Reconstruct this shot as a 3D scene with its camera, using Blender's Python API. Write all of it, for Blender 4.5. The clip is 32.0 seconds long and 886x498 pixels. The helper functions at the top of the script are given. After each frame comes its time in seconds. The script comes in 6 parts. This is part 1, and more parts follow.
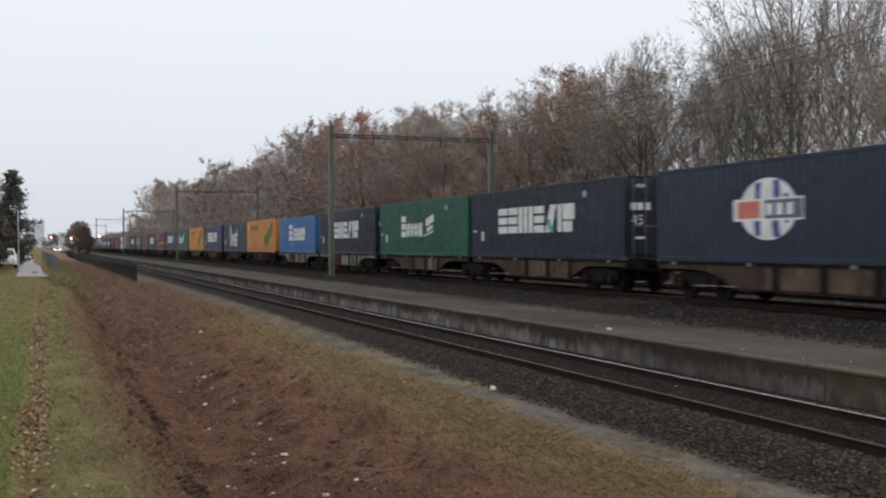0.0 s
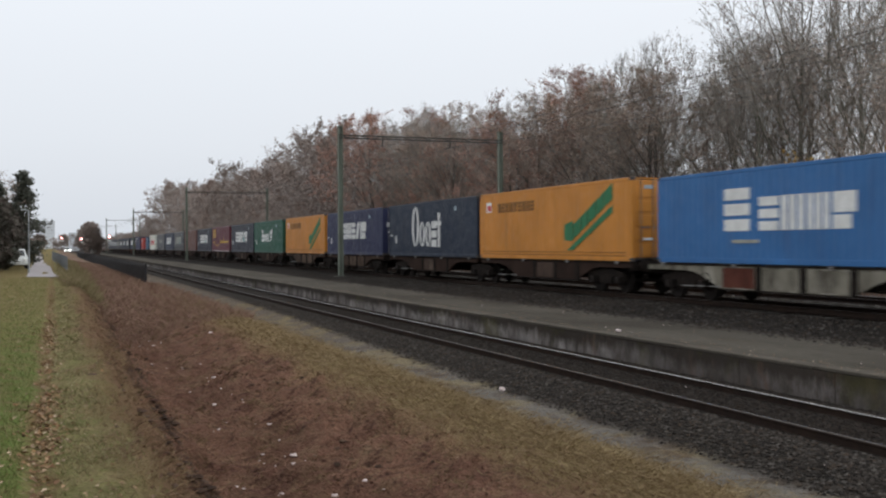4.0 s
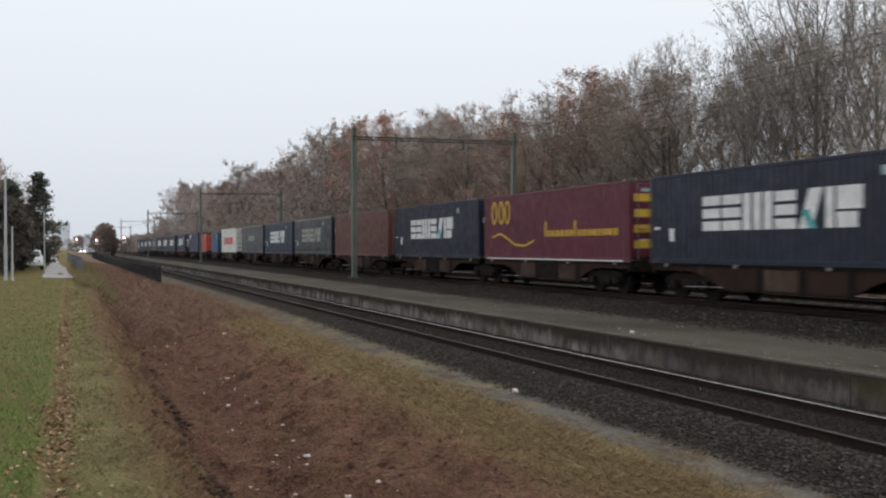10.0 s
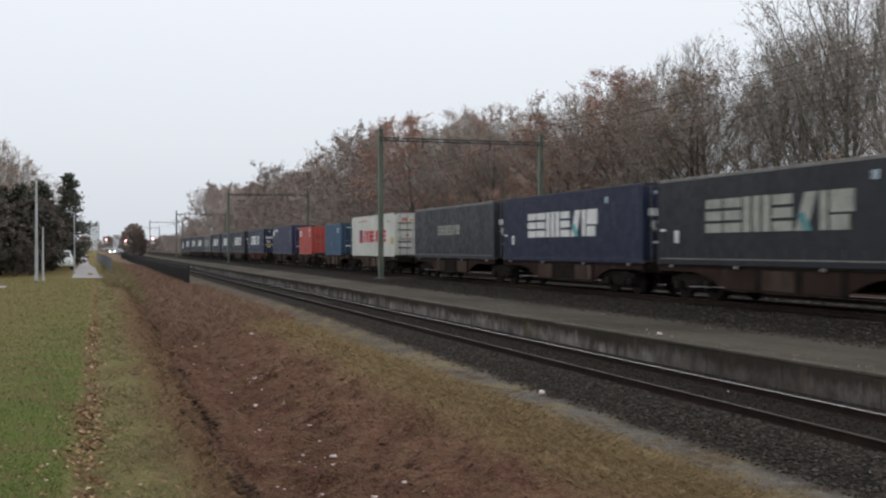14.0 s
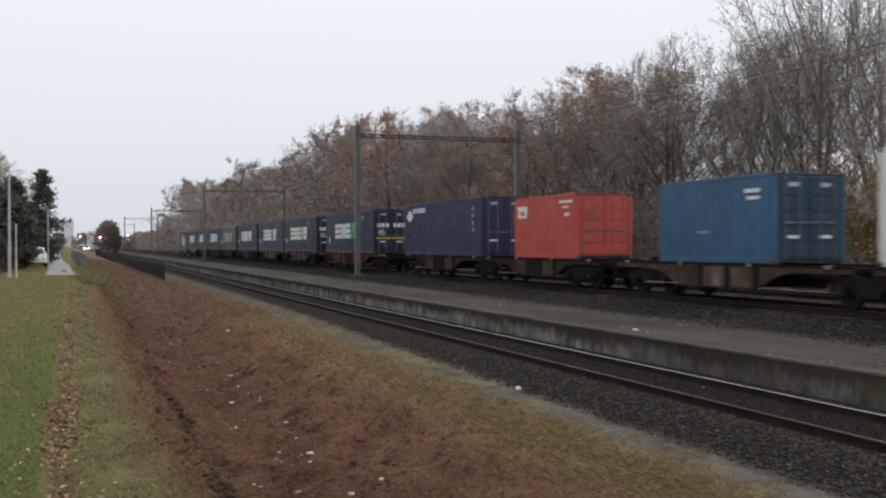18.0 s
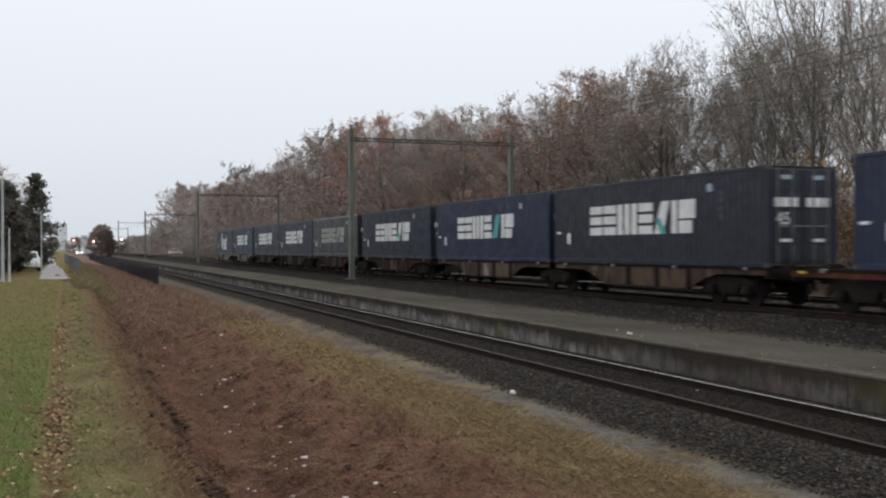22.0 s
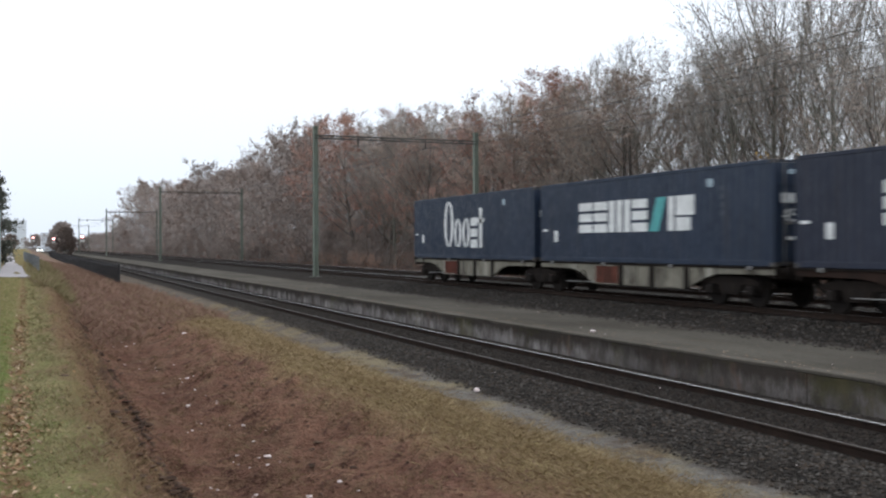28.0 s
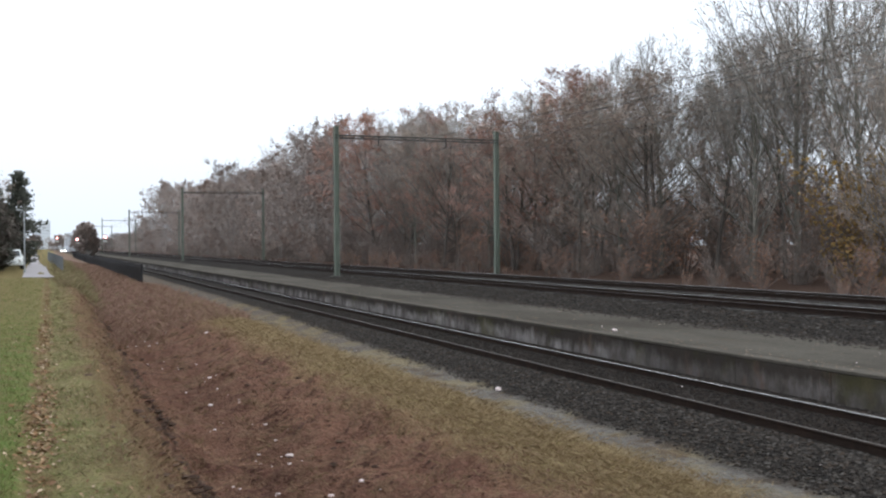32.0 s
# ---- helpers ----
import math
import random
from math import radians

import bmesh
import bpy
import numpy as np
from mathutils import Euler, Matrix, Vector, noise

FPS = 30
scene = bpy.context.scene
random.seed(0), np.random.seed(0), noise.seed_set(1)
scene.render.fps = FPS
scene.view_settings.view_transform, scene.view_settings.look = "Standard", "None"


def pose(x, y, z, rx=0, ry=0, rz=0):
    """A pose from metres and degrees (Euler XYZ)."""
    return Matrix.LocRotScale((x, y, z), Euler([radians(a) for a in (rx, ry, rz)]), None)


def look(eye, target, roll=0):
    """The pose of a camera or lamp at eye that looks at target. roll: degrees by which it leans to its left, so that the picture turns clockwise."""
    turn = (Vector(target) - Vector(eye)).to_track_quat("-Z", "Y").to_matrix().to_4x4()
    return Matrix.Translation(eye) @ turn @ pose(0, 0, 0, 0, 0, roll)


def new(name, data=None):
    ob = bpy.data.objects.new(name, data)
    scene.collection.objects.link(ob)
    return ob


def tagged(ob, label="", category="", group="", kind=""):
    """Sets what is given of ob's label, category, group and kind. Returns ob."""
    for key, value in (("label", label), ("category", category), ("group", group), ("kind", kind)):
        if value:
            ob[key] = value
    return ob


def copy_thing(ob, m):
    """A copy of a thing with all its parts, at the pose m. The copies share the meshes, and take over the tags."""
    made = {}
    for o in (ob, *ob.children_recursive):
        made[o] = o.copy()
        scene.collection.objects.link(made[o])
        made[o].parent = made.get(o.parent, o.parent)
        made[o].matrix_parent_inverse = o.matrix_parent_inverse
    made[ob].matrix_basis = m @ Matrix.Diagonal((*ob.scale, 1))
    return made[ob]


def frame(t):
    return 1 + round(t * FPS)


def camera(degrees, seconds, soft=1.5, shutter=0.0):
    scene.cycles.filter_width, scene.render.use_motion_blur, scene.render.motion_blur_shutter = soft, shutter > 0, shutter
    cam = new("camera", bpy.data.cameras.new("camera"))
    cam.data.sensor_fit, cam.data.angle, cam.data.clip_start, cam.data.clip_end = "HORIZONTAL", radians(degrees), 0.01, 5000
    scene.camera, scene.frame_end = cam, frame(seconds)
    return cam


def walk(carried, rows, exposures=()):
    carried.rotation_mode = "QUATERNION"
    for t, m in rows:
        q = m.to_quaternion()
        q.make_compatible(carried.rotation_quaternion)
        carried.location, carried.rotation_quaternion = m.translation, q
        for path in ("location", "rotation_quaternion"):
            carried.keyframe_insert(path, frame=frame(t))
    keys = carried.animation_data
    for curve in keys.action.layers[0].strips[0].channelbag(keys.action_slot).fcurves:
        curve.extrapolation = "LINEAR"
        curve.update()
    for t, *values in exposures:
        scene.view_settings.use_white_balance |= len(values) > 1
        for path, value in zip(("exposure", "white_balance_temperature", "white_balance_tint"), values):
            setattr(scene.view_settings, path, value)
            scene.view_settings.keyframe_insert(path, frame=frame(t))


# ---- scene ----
# Axes: x runs across the railway, y along it, z up. z = 0 is the top of the siding's rails.
EYE = (0.0, 0.0, 2.427)
cam = camera(46.2, 32.0, soft=2.2, shutter=0.5)
TURNS = [  # seconds, turn to the right of the tracks, tilt up, lean
    (0.0, 21.05, -0.25, -0.32),
    (0.5, 20.99, -0.23, -0.32),
    (1.0, 20.26, -0.11, -0.28),
    (1.5, 20.29, -0.14, -0.28),
    (2.0, 20.47, -0.06, -0.29),
    (2.5, 20.54, -0.13, -0.30),
    (4.5, 20.55, -0.26, -0.24),
    (5.0, 20.95, -0.45, -0.21),
    (5.5, 22.25, -0.36, -0.25),
    (6.0, 21.47, -0.29, -0.33),
    (6.5, 20.03, -0.12, -0.22),
    (7.0, 19.58, -0.09, -0.17),
    (7.5, 19.49, 0.51, -0.16),
    (8.0, 19.24, 0.70, -0.16),
    (8.5, 19.19, 0.42, -0.19),
    (9.0, 19.36, 0.38, -0.17),
    (9.5, 19.49, 0.30, -0.17),
    (10.0, 19.81, -0.12, -0.22),
    (10.5, 19.66, -0.43, -0.16),
    (11.0, 19.70, -0.01, -0.19),
    (11.5, 19.72, 0.16, -0.24),
    (12.0, 19.65, 0.39, -0.23),
    (12.5, 19.45, 0.17, -0.29),
    (13.0, 19.82, 0.06, -0.31),
    (13.5, 19.71, -0.02, -0.19),
    (14.0, 18.35, -0.06, -0.13),
    (14.5, 18.22, 0.18, -0.17),
    (16.5, 19.77, -0.52, -0.12),
    (17.0, 20.04, -0.93, -0.15),
    (17.5, 19.81, -0.49, -0.20),
    (18.0, 19.63, -0.25, -0.15),
    (18.5, 19.39, -0.56, -0.20),
    (19.0, 19.39, -0.48, -0.19),
    (19.5, 19.37, -0.42, -0.23),
    (20.0, 19.22, -0.46, -0.18),
    (20.5, 19.38, -0.25, -0.16),
    (21.0, 19.93, -0.46, -0.25),
    (21.5, 20.00, -0.23, -0.21),
    (22.0, 19.95, -0.04, -0.20),
    (22.5, 20.08, 0.08, -0.17),
    (23.0, 20.62, -0.02, -0.20),
    (23.5, 21.30, -0.41, -0.21),
    (24.0, 22.45, -0.70, -0.23),
    (24.5, 23.07, -0.62, -0.27),
    (26.5, 22.84, -0.46, -0.17),
    (27.0, 22.33, -0.32, -0.18),
    (27.5, 22.25, -0.09, -0.14),
    (28.0, 21.91, -0.16, -0.13),
    (28.5, 21.57, -0.13, -0.17),
    (29.0, 21.56, -0.01, -0.21),
    (29.5, 21.67, -0.08, -0.23),
    (30.0, 21.51, -0.29, -0.23),
    (30.5, 21.30, -0.27, -0.30),
    (31.0, 20.94, -0.05, -0.26),
    (31.5, 20.88, 0.05, -0.21),
    (32.0, 20.76, -0.20, -0.32),
]
walk(cam, [(t, pose(*EYE, 90 + p, -r, -y)) for t, y, p, r in TURNS],
     exposures=[(0.0, 0.2, 6450, 10), (6.0, 0.2, 6450, 10), (14.0, 0.2, 6450, 10), (19.0, 0.2, 6450, 10), (23.0, 0.23, 6420, 10), (26.0, 0.4, 6260, 10), (28.0, 0.58, 6120, 9.2), (30.0, 0.66, 6060, 8.5), (32.0, 0.67, 6070, 8.5)])

# ---- sky and sun: an even overcast ----
world = bpy.data.worlds.new("overcast")
scene.world = world
world.use_nodes = True
wn, wl = world.node_tree.nodes, world.node_tree.links
sky = wn.new("ShaderNodeTexSky")
sky.sky_type, sky.sun_disc = "NISHITA", False
sky.sun_elevation, sky.sun_rotation = radians(42), radians(96)
sky.dust_density, sky.air_density = 4.0, 1.5
clear = wn.new("ShaderNodeMixRGB")
clear.blend_type = "MULTIPLY"
clear.inputs[0].default_value = 1.0
clear.inputs[2].default_value = (0.05, 0.05, 0.05, 1)
wl.new(sky.outputs[0], clear.inputs[1])
cloud = wn.new("ShaderNodeMixRGB")
cloud.inputs[0].default_value = 0.92
grad = wn.new("ShaderNodeValToRGB")
for i, (u, c) in enumerate(((0.0, (0.63, 0.665, 0.715)), (0.10, (0.725, 0.76, 0.81)), (0.26, (0.825, 0.86, 0.91)), (1.0, (1.02, 1.05, 1.09)))):
    e = grad.color_ramp.elements[i] if i < 2 else grad.color_ramp.elements.new(u)
    e.position, e.color = u, (*c, 1)
wc, wx = wn.new("ShaderNodeTexCoord"), wn.new("ShaderNodeSeparateXYZ")
wl.new(wc.outputs["Generated"], wx.inputs[0])
wl.new(wx.outputs[2], grad.inputs[0])
wl.new(grad.outputs[0], cloud.inputs[2])
wl.new(clear.outputs[0], cloud.inputs[1])
wl.new(cloud.outputs[0], wn["Background"].inputs[0])
wn["Background"].inputs[1].default_value = 1.0
sun = new("sun", bpy.data.lights.new("sun", "SUN"))
sun.data.energy, sun.data.angle, sun.data.color = 0.8, radians(30), (1.0, 0.96, 0.9)
sun.matrix_world = look((0, 0, 54), (-60, 6, 0))


# ---- materials ----
class Nodes:
    """Short hands for a node tree."""

    def __init__(self, name, fixed=False, shifted=False):
        self.fixed, self.shifted = fixed, shifted
        self.m = bpy.data.materials.new(name)
        self.m.use_nodes = True
        self.t = self.m.node_tree
        self.b = self.t.nodes["Principled BSDF"]

    def put(self, kind, **values):
        n = self.t.nodes.new(kind)
        for key, v in values.items():
            n.inputs[key.replace("_", " ")].default_value = v
        return n

    def wire(self, a, b):
        self.t.links.new(a, b)

    def place(self):
        if self.fixed:
            return self.put("ShaderNodeNewGeometry").outputs["Position"]
        at = self.put("ShaderNodeTexCoord").outputs["Object"]
        if not self.shifted:
            return at
        far = self.put("ShaderNodeVectorMath")
        far.operation = "ADD"
        shift = self.put("ShaderNodeCombineXYZ")
        r = self.span(self.put("ShaderNodeObjectInfo").outputs["Random"], 0, 1, -40, 40)
        self.wire(r, shift.inputs[1])
        self.wire(at, far.inputs[0])
        self.wire(shift.outputs[0], far.inputs[1])
        return far.outputs[0]

    def noise(self, scale, detail=4.0, rough=0.6, stretch=None, where=None):
        n = self.put("ShaderNodeTexNoise", Scale=scale, Detail=detail, Roughness=rough)
        src = where or self.place()
        if stretch:
            mp = self.put("ShaderNodeMapping", Scale=stretch)
            self.wire(src, mp.inputs[0])
            src = mp.outputs[0]
        self.wire(src, n.inputs["Vector"])
        return n.outputs[0]

    def span(self, v, a, b, c=0.0, d=1.0):
        n = self.put("ShaderNodeMapRange", From_Min=a, From_Max=b, To_Min=c, To_Max=d)
        self.wire(v, n.inputs["Value"])
        return n.outputs[0]

    def mix(self, f, a, b, kind="MIX"):
        n = self.put("ShaderNodeMixRGB")
        n.blend_type = kind
        for i, v in ((0, f), (1, a), (2, b)):
            if isinstance(v, tuple):
                n.inputs[i].default_value = (*v, 1)
            elif isinstance(v, (int, float)):
                n.inputs[i].default_value = v
            else:
                self.wire(v, n.inputs[i])
        return n.outputs[0]

    def calc(self, kind, a, b=0.0):
        n = self.put("ShaderNodeMath")
        n.operation = kind
        for i, v in ((0, a), (1, b)):
            if isinstance(v, (int, float)):
                n.inputs[i].default_value = v
            else:
                self.wire(v, n.inputs[i])
        return n.outputs[0]

    def done(self, colour, rough=0.8, bump=None, depth=0.01, metal=0.0, spec=0.3):
        if isinstance(colour, tuple):
            self.b.inputs["Base Color"].default_value = (*colour, 1)
        else:
            self.wire(colour, self.b.inputs["Base Color"])
        if isinstance(rough, (int, float)):
            self.b.inputs["Roughness"].default_value = rough
        else:
            self.wire(rough, self.b.inputs["Roughness"])
        self.b.inputs["Metallic"].default_value = metal
        self.b.inputs["Specular IOR Level"].default_value = spec
        if bump is not None:
            n = self.put("ShaderNodeBump", Strength=1.0, Distance=depth)
            self.wire(bump, n.inputs["Height"])
            self.wire(n.outputs[0], self.b.inputs["Normal"])
        return self.m


def plain(name, a, b, rough=0.7, coarse=1.5, fine=30.0, depth=0.004, metal=0.0, spec=0.3, vary=0.0, stretch=None):
    """Two colours mixed by coarse stains and fine grain; vary: how much single pieces differ."""
    n = Nodes(name)
    big, small = n.noise(coarse, 5, 0.65, stretch), n.noise(fine, 3, 0.6)
    col = n.mix(n.span(big, 0.35, 0.68), a, b)
    col = n.mix(0.5, col, n.mix(n.span(small, 0.25, 0.75), (0.55, 0.55, 0.55), (1, 1, 1)), "MULTIPLY")
    col = n.mix(1.0, col, (1.3, 1.3, 1.3), "MULTIPLY")
    if vary:
        r = n.put("ShaderNodeObjectInfo").outputs["Random"]
        v = n.span(r, 0, 1, 1 - vary, 1 + vary)
        grey = n.put("ShaderNodeCombineColor")
        for i in range(3):
            n.wire(v, grey.inputs[i])
        col = n.mix(1.0, col, grey.outputs[0], "MULTIPLY")
    return n.done(col, rough, small, depth, metal, spec)


def islands(name, colours, rough=0.8, spec=0.05):
    """Many small loose pieces in one mesh, each in a colour of its own."""
    n = Nodes(name)
    r = n.put("ShaderNodeNewGeometry").outputs["Random Per Island"]
    ramp = n.put("ShaderNodeValToRGB")
    e = ramp.color_ramp.elements
    while len(e) < len(colours):
        e.new(0.5)
    for i, c in enumerate(colours):
        e[i].position, e[i].color = i / (len(colours) - 1), (*c, 1)
    n.wire(r, ramp.inputs[0])
    return n.done(ramp.outputs[0], rough, spec=spec)


def glow(name, colour, power):
    n = Nodes(name)
    n.b.inputs["Emission Color"].default_value = (*colour, 1)
    n.b.inputs["Emission Strength"].default_value = power
    return n.done(colour, 0.4)


def paint(name, c, worn=0.4, grime=(0.06, 0.045, 0.035), rough=0.45):
    """Container paint: faded patches, streaks of grime running down, rust specks."""
    n = Nodes(name, shifted=True)
    fade = n.span(n.noise(0.55, 5, 0.6), 0.3, 0.75)
    pale = tuple(min(1, v * 1.3 + 0.006) for v in c)
    col = n.mix(fade, c, pale)
    streak = n.span(n.noise(2.2, 6, 0.7, (1, 2.2, 0.16)), 0.52, 0.8, 0, worn)
    col = n.mix(streak, col, grime)
    spots = n.span(n.noise(9, 6, 0.75), 0.68, 0.76, 0, worn)
    col = n.mix(spots, col, (0.11, 0.05, 0.025))
    return n.done(col, n.span(n.noise(3, 4), 0.3, 0.7, rough - 0.12, rough + 0.2), n.noise(1.6, 3), 0.012, spec=0.35)


def ground_material():
    """Lawn, leaf-filled ditch, dry grass, sand, ballast and wood floor across the line of the railway."""
    n = Nodes("ground")
    p = n.place()
    sep = n.put("ShaderNodeSeparateXYZ")
    n.wire(p, sep.inputs[0])
    wob = n.span(n.noise(0.55, 5, 0.65), 0, 1, -0.75, 0.75)
    wob2 = n.span(n.noise(4.5, 4, 0.7), 0, 1, -0.3, 0.3)
    x = n.calc("ADD", n.calc("ADD", sep.outputs[0], wob), wob2)
    xs = n.calc("ADD", n.calc("ADD", sep.outputs[0], n.calc("MULTIPLY", wob, 0.3)), n.calc("MULTIPLY", wob2, 0.6))
    grain = n.noise(38, 4, 0.7)
    mid = n.noise(6, 5, 0.7)
    big = n.noise(0.35, 4, 0.6)
    # lawn
    patch = n.noise(1.7, 6, 0.7)
    lawn = n.mix(n.span(mid, 0.35, 0.65), (0.136, 0.133, 0.043), (0.21, 0.183, 0.072))
    lawn = n.mix(n.span(patch, 0.46, 0.62, 0, 0.8), lawn, (0.205, 0.166, 0.08))
    lawn = n.mix(n.span(big, 0.45, 0.65, 0, 0.6), lawn, (0.19, 0.156, 0.076))
    lawn = n.mix(n.span(n.noise(0.85, 6, 0.72), 0.5, 0.64, 0, 0.65), lawn, (0.150, 0.108, 0.058))
    far = n.span(sep.outputs[1], 12, 40, 0, 0.7)
    lawn = n.mix(n.calc("MULTIPLY", far, n.span(mid, 0.25, 0.65, 0.55, 1.0)), lawn, (0.205, 0.15, 0.072))
    lush = n.calc("MULTIPLY", n.calc("MULTIPLY", n.span(xs, -1.5, -0.7, 0.35, 1.0), n.span(xs, -0.12, -0.3)), n.span(sep.outputs[1], 30, 12, 0.1, 1.0))
    lawn = n.mix(n.calc("MULTIPLY", lush, n.span(patch, 0.62, 0.44, 0.1, 0.9)), lawn, (0.120, 0.172, 0.044))
    worn = n.span(n.noise(1.15, 6, 0.7, (1, 2.2, 1)), 0.53, 0.62, 0, 0.8)
    lawn = n.mix(n.calc("MULTIPLY", worn, n.span(sep.outputs[1], 10, 22, 0.35, 1.0)), lawn, (0.23, 0.185, 0.085))
    lawn = n.mix(n.span(n.noise(2.6, 5, 0.75, (1, 2.5, 1)), 0.61, 0.68, 0, 0.8), lawn, (0.070, 0.056, 0.030))
    straw = n.span(n.noise(3.2, 6, 0.75), 0.42, 0.6)
    band = n.calc("MULTIPLY", n.span(xs, -0.3, 0.05), n.span(xs, 0.75, 0.3))
    lawn = n.mix(n.calc("MULTIPLY", band, n.span(mid, 0.25, 0.6, 0.3, 0.85)), lawn, n.mix(straw, (0.145, 0.150, 0.056), (0.265, 0.215, 0.108)))
    lawn = n.mix(n.calc("MULTIPLY", band, n.span(n.noise(2.1, 6, 0.75), 0.56, 0.66, 0, 0.7)), lawn, (0.125, 0.082, 0.048))
    rut = n.calc("MULTIPLY", n.span(xs, -0.25, -0.14), n.span(xs, 0.05, -0.06))
    lawn = n.mix(n.calc("MULTIPLY", rut, n.span(patch, 0.42, 0.58, 0.0, 0.85)), lawn, (0.15, 0.082, 0.045))
    # ditch
    dead = n.mix(n.span(mid, 0.3, 0.7), (0.155, 0.079, 0.055), (0.235, 0.134, 0.090))
    dead = n.mix(n.span(big, 0.42, 0.62, 0, 0.55), dead, (0.152, 0.075, 0.057))
    dead = n.mix(n.span(patch, 0.5, 0.66, 0, 0.7), dead, (0.182, 0.129, 0.076))
    pale = n.span(n.noise(1.5, 6, 0.75, (0.6, 1.1, 1)), 0.52, 0.66, 0, 0.6)
    dead = n.mix(pale, dead, (0.213, 0.139, 0.087))
    # dark streaks put the shade of crevices into the colour
    crevice_shade = n.span(n.noise(2.0, 7, 0.78, (0.45, 1.5, 1)), 0.53, 0.62, 0, 0.85)
    dead = n.mix(crevice_shade, dead, (0.056, 0.028, 0.021))
    soil = n.span(n.noise(5.0, 6, 0.78), 0.56, 0.62, 0, 0.85)
    dead = n.mix(soil, dead, (0.040, 0.023, 0.016))
    fleck = n.span(n.noise(21, 3, 0.6), 0.64, 0.72, 0, 0.6)
    dead = n.mix(fleck, dead, (0.304, 0.215, 0.146))
    near = n.calc("MULTIPLY", n.span(x, 1.9, 1.1), n.span(patch, 0.36, 0.58, 0.3, 0.9))
    dead = n.mix(near, dead, (0.172, 0.118, 0.064))
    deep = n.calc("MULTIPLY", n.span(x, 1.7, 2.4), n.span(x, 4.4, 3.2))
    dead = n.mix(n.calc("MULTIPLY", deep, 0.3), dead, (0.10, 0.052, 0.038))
    # patches at the bank's foot darkened as painted shade of hollows
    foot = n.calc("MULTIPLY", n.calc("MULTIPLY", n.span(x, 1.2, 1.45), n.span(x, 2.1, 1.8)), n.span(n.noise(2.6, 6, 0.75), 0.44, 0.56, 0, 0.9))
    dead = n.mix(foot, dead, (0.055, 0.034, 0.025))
    scrub = n.span(sep.outputs[1], 34, 70, 0, 0.9)
    olive = n.mix(n.span(x, 1.3, 2.2), (0.23, 0.20, 0.100), (0.225, 0.155, 0.122))
    dead = n.mix(scrub, dead, n.mix(n.span(mid, 0.35, 0.65, 0, 0.6), olive, (0.15, 0.10, 0.062)))
    # dry grass, sand, stones
    dry = n.mix(n.span(mid, 0.3, 0.7), (0.225, 0.172, 0.076), (0.330, 0.258, 0.125))
    dry = n.mix(n.span(big, 0.45, 0.65, 0, 0.6), dry, (0.145, 0.118, 0.056))
    dry = n.mix(n.span(patch, 0.52, 0.64, 0, 0.7), dry, (0.13, 0.078, 0.05))
    dry = n.mix(n.span(sep.outputs[1], 42, 60, 0, 0.85), dry, n.mix(n.span(mid, 0.3, 0.7), (0.160, 0.108, 0.084), (0.225, 0.165, 0.126)))
    sand = n.mix(n.span(mid, 0.35, 0.65), (0.130, 0.117, 0.103), (0.190, 0.172, 0.152))
    sand = n.mix(n.span(patch, 0.5, 0.6, 0, 0.75), sand, (0.085, 0.062, 0.044))
    sand = n.mix(n.span(sep.outputs[1], 16, 34, 0, 0.85), sand, n.mix(n.span(mid, 0.3, 0.7), (0.085, 0.068, 0.054), (0.15, 0.122, 0.097)))
    cell = n.put("ShaderNodeTexVoronoi", Scale=17.0)
    n.wire(p, cell.inputs["Vector"])
    stone = n.mix(n.span(cell.outputs["Color"], 0.1, 0.9), (0.016, 0.014, 0.012), (0.046, 0.039, 0.033))
    floor = n.mix(n.span(mid, 0.3, 0.7), (0.070, 0.046, 0.036), (0.120, 0.078, 0.058))
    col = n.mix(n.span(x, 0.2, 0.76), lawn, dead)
    col = n.mix(n.span(x, 4.85, 5.9), col, dry)
    col = n.mix(n.calc("MULTIPLY", n.span(x, 6.55, 7.0), n.span(n.noise(0.7, 5, 0.65), 0.40, 0.52, 0.55, 1.0)), col, sand)
    edge = n.calc("SUBTRACT", xs, n.span(sep.outputs[1], 15, 42, 0, 0.55))
    col = n.mix(n.span(edge, 7.62, 7.95), col, stone)
    col = n.mix(n.span(x, 27.4, 29.0), col, floor)
    col = n.mix(0.45, col, n.mix(n.span(grain, 0.25, 0.75), (0.4, 0.4, 0.4), (1.35, 1.35, 1.35)), "MULTIPLY")
    high = n.calc("ADD", n.calc("MULTIPLY", grain, 0.35), n.calc("ADD", mid, n.calc("MULTIPLY", cell.outputs["Distance"], 0.6)))
    return n.done(col, 0.92, high, 0.085, spec=0.04)


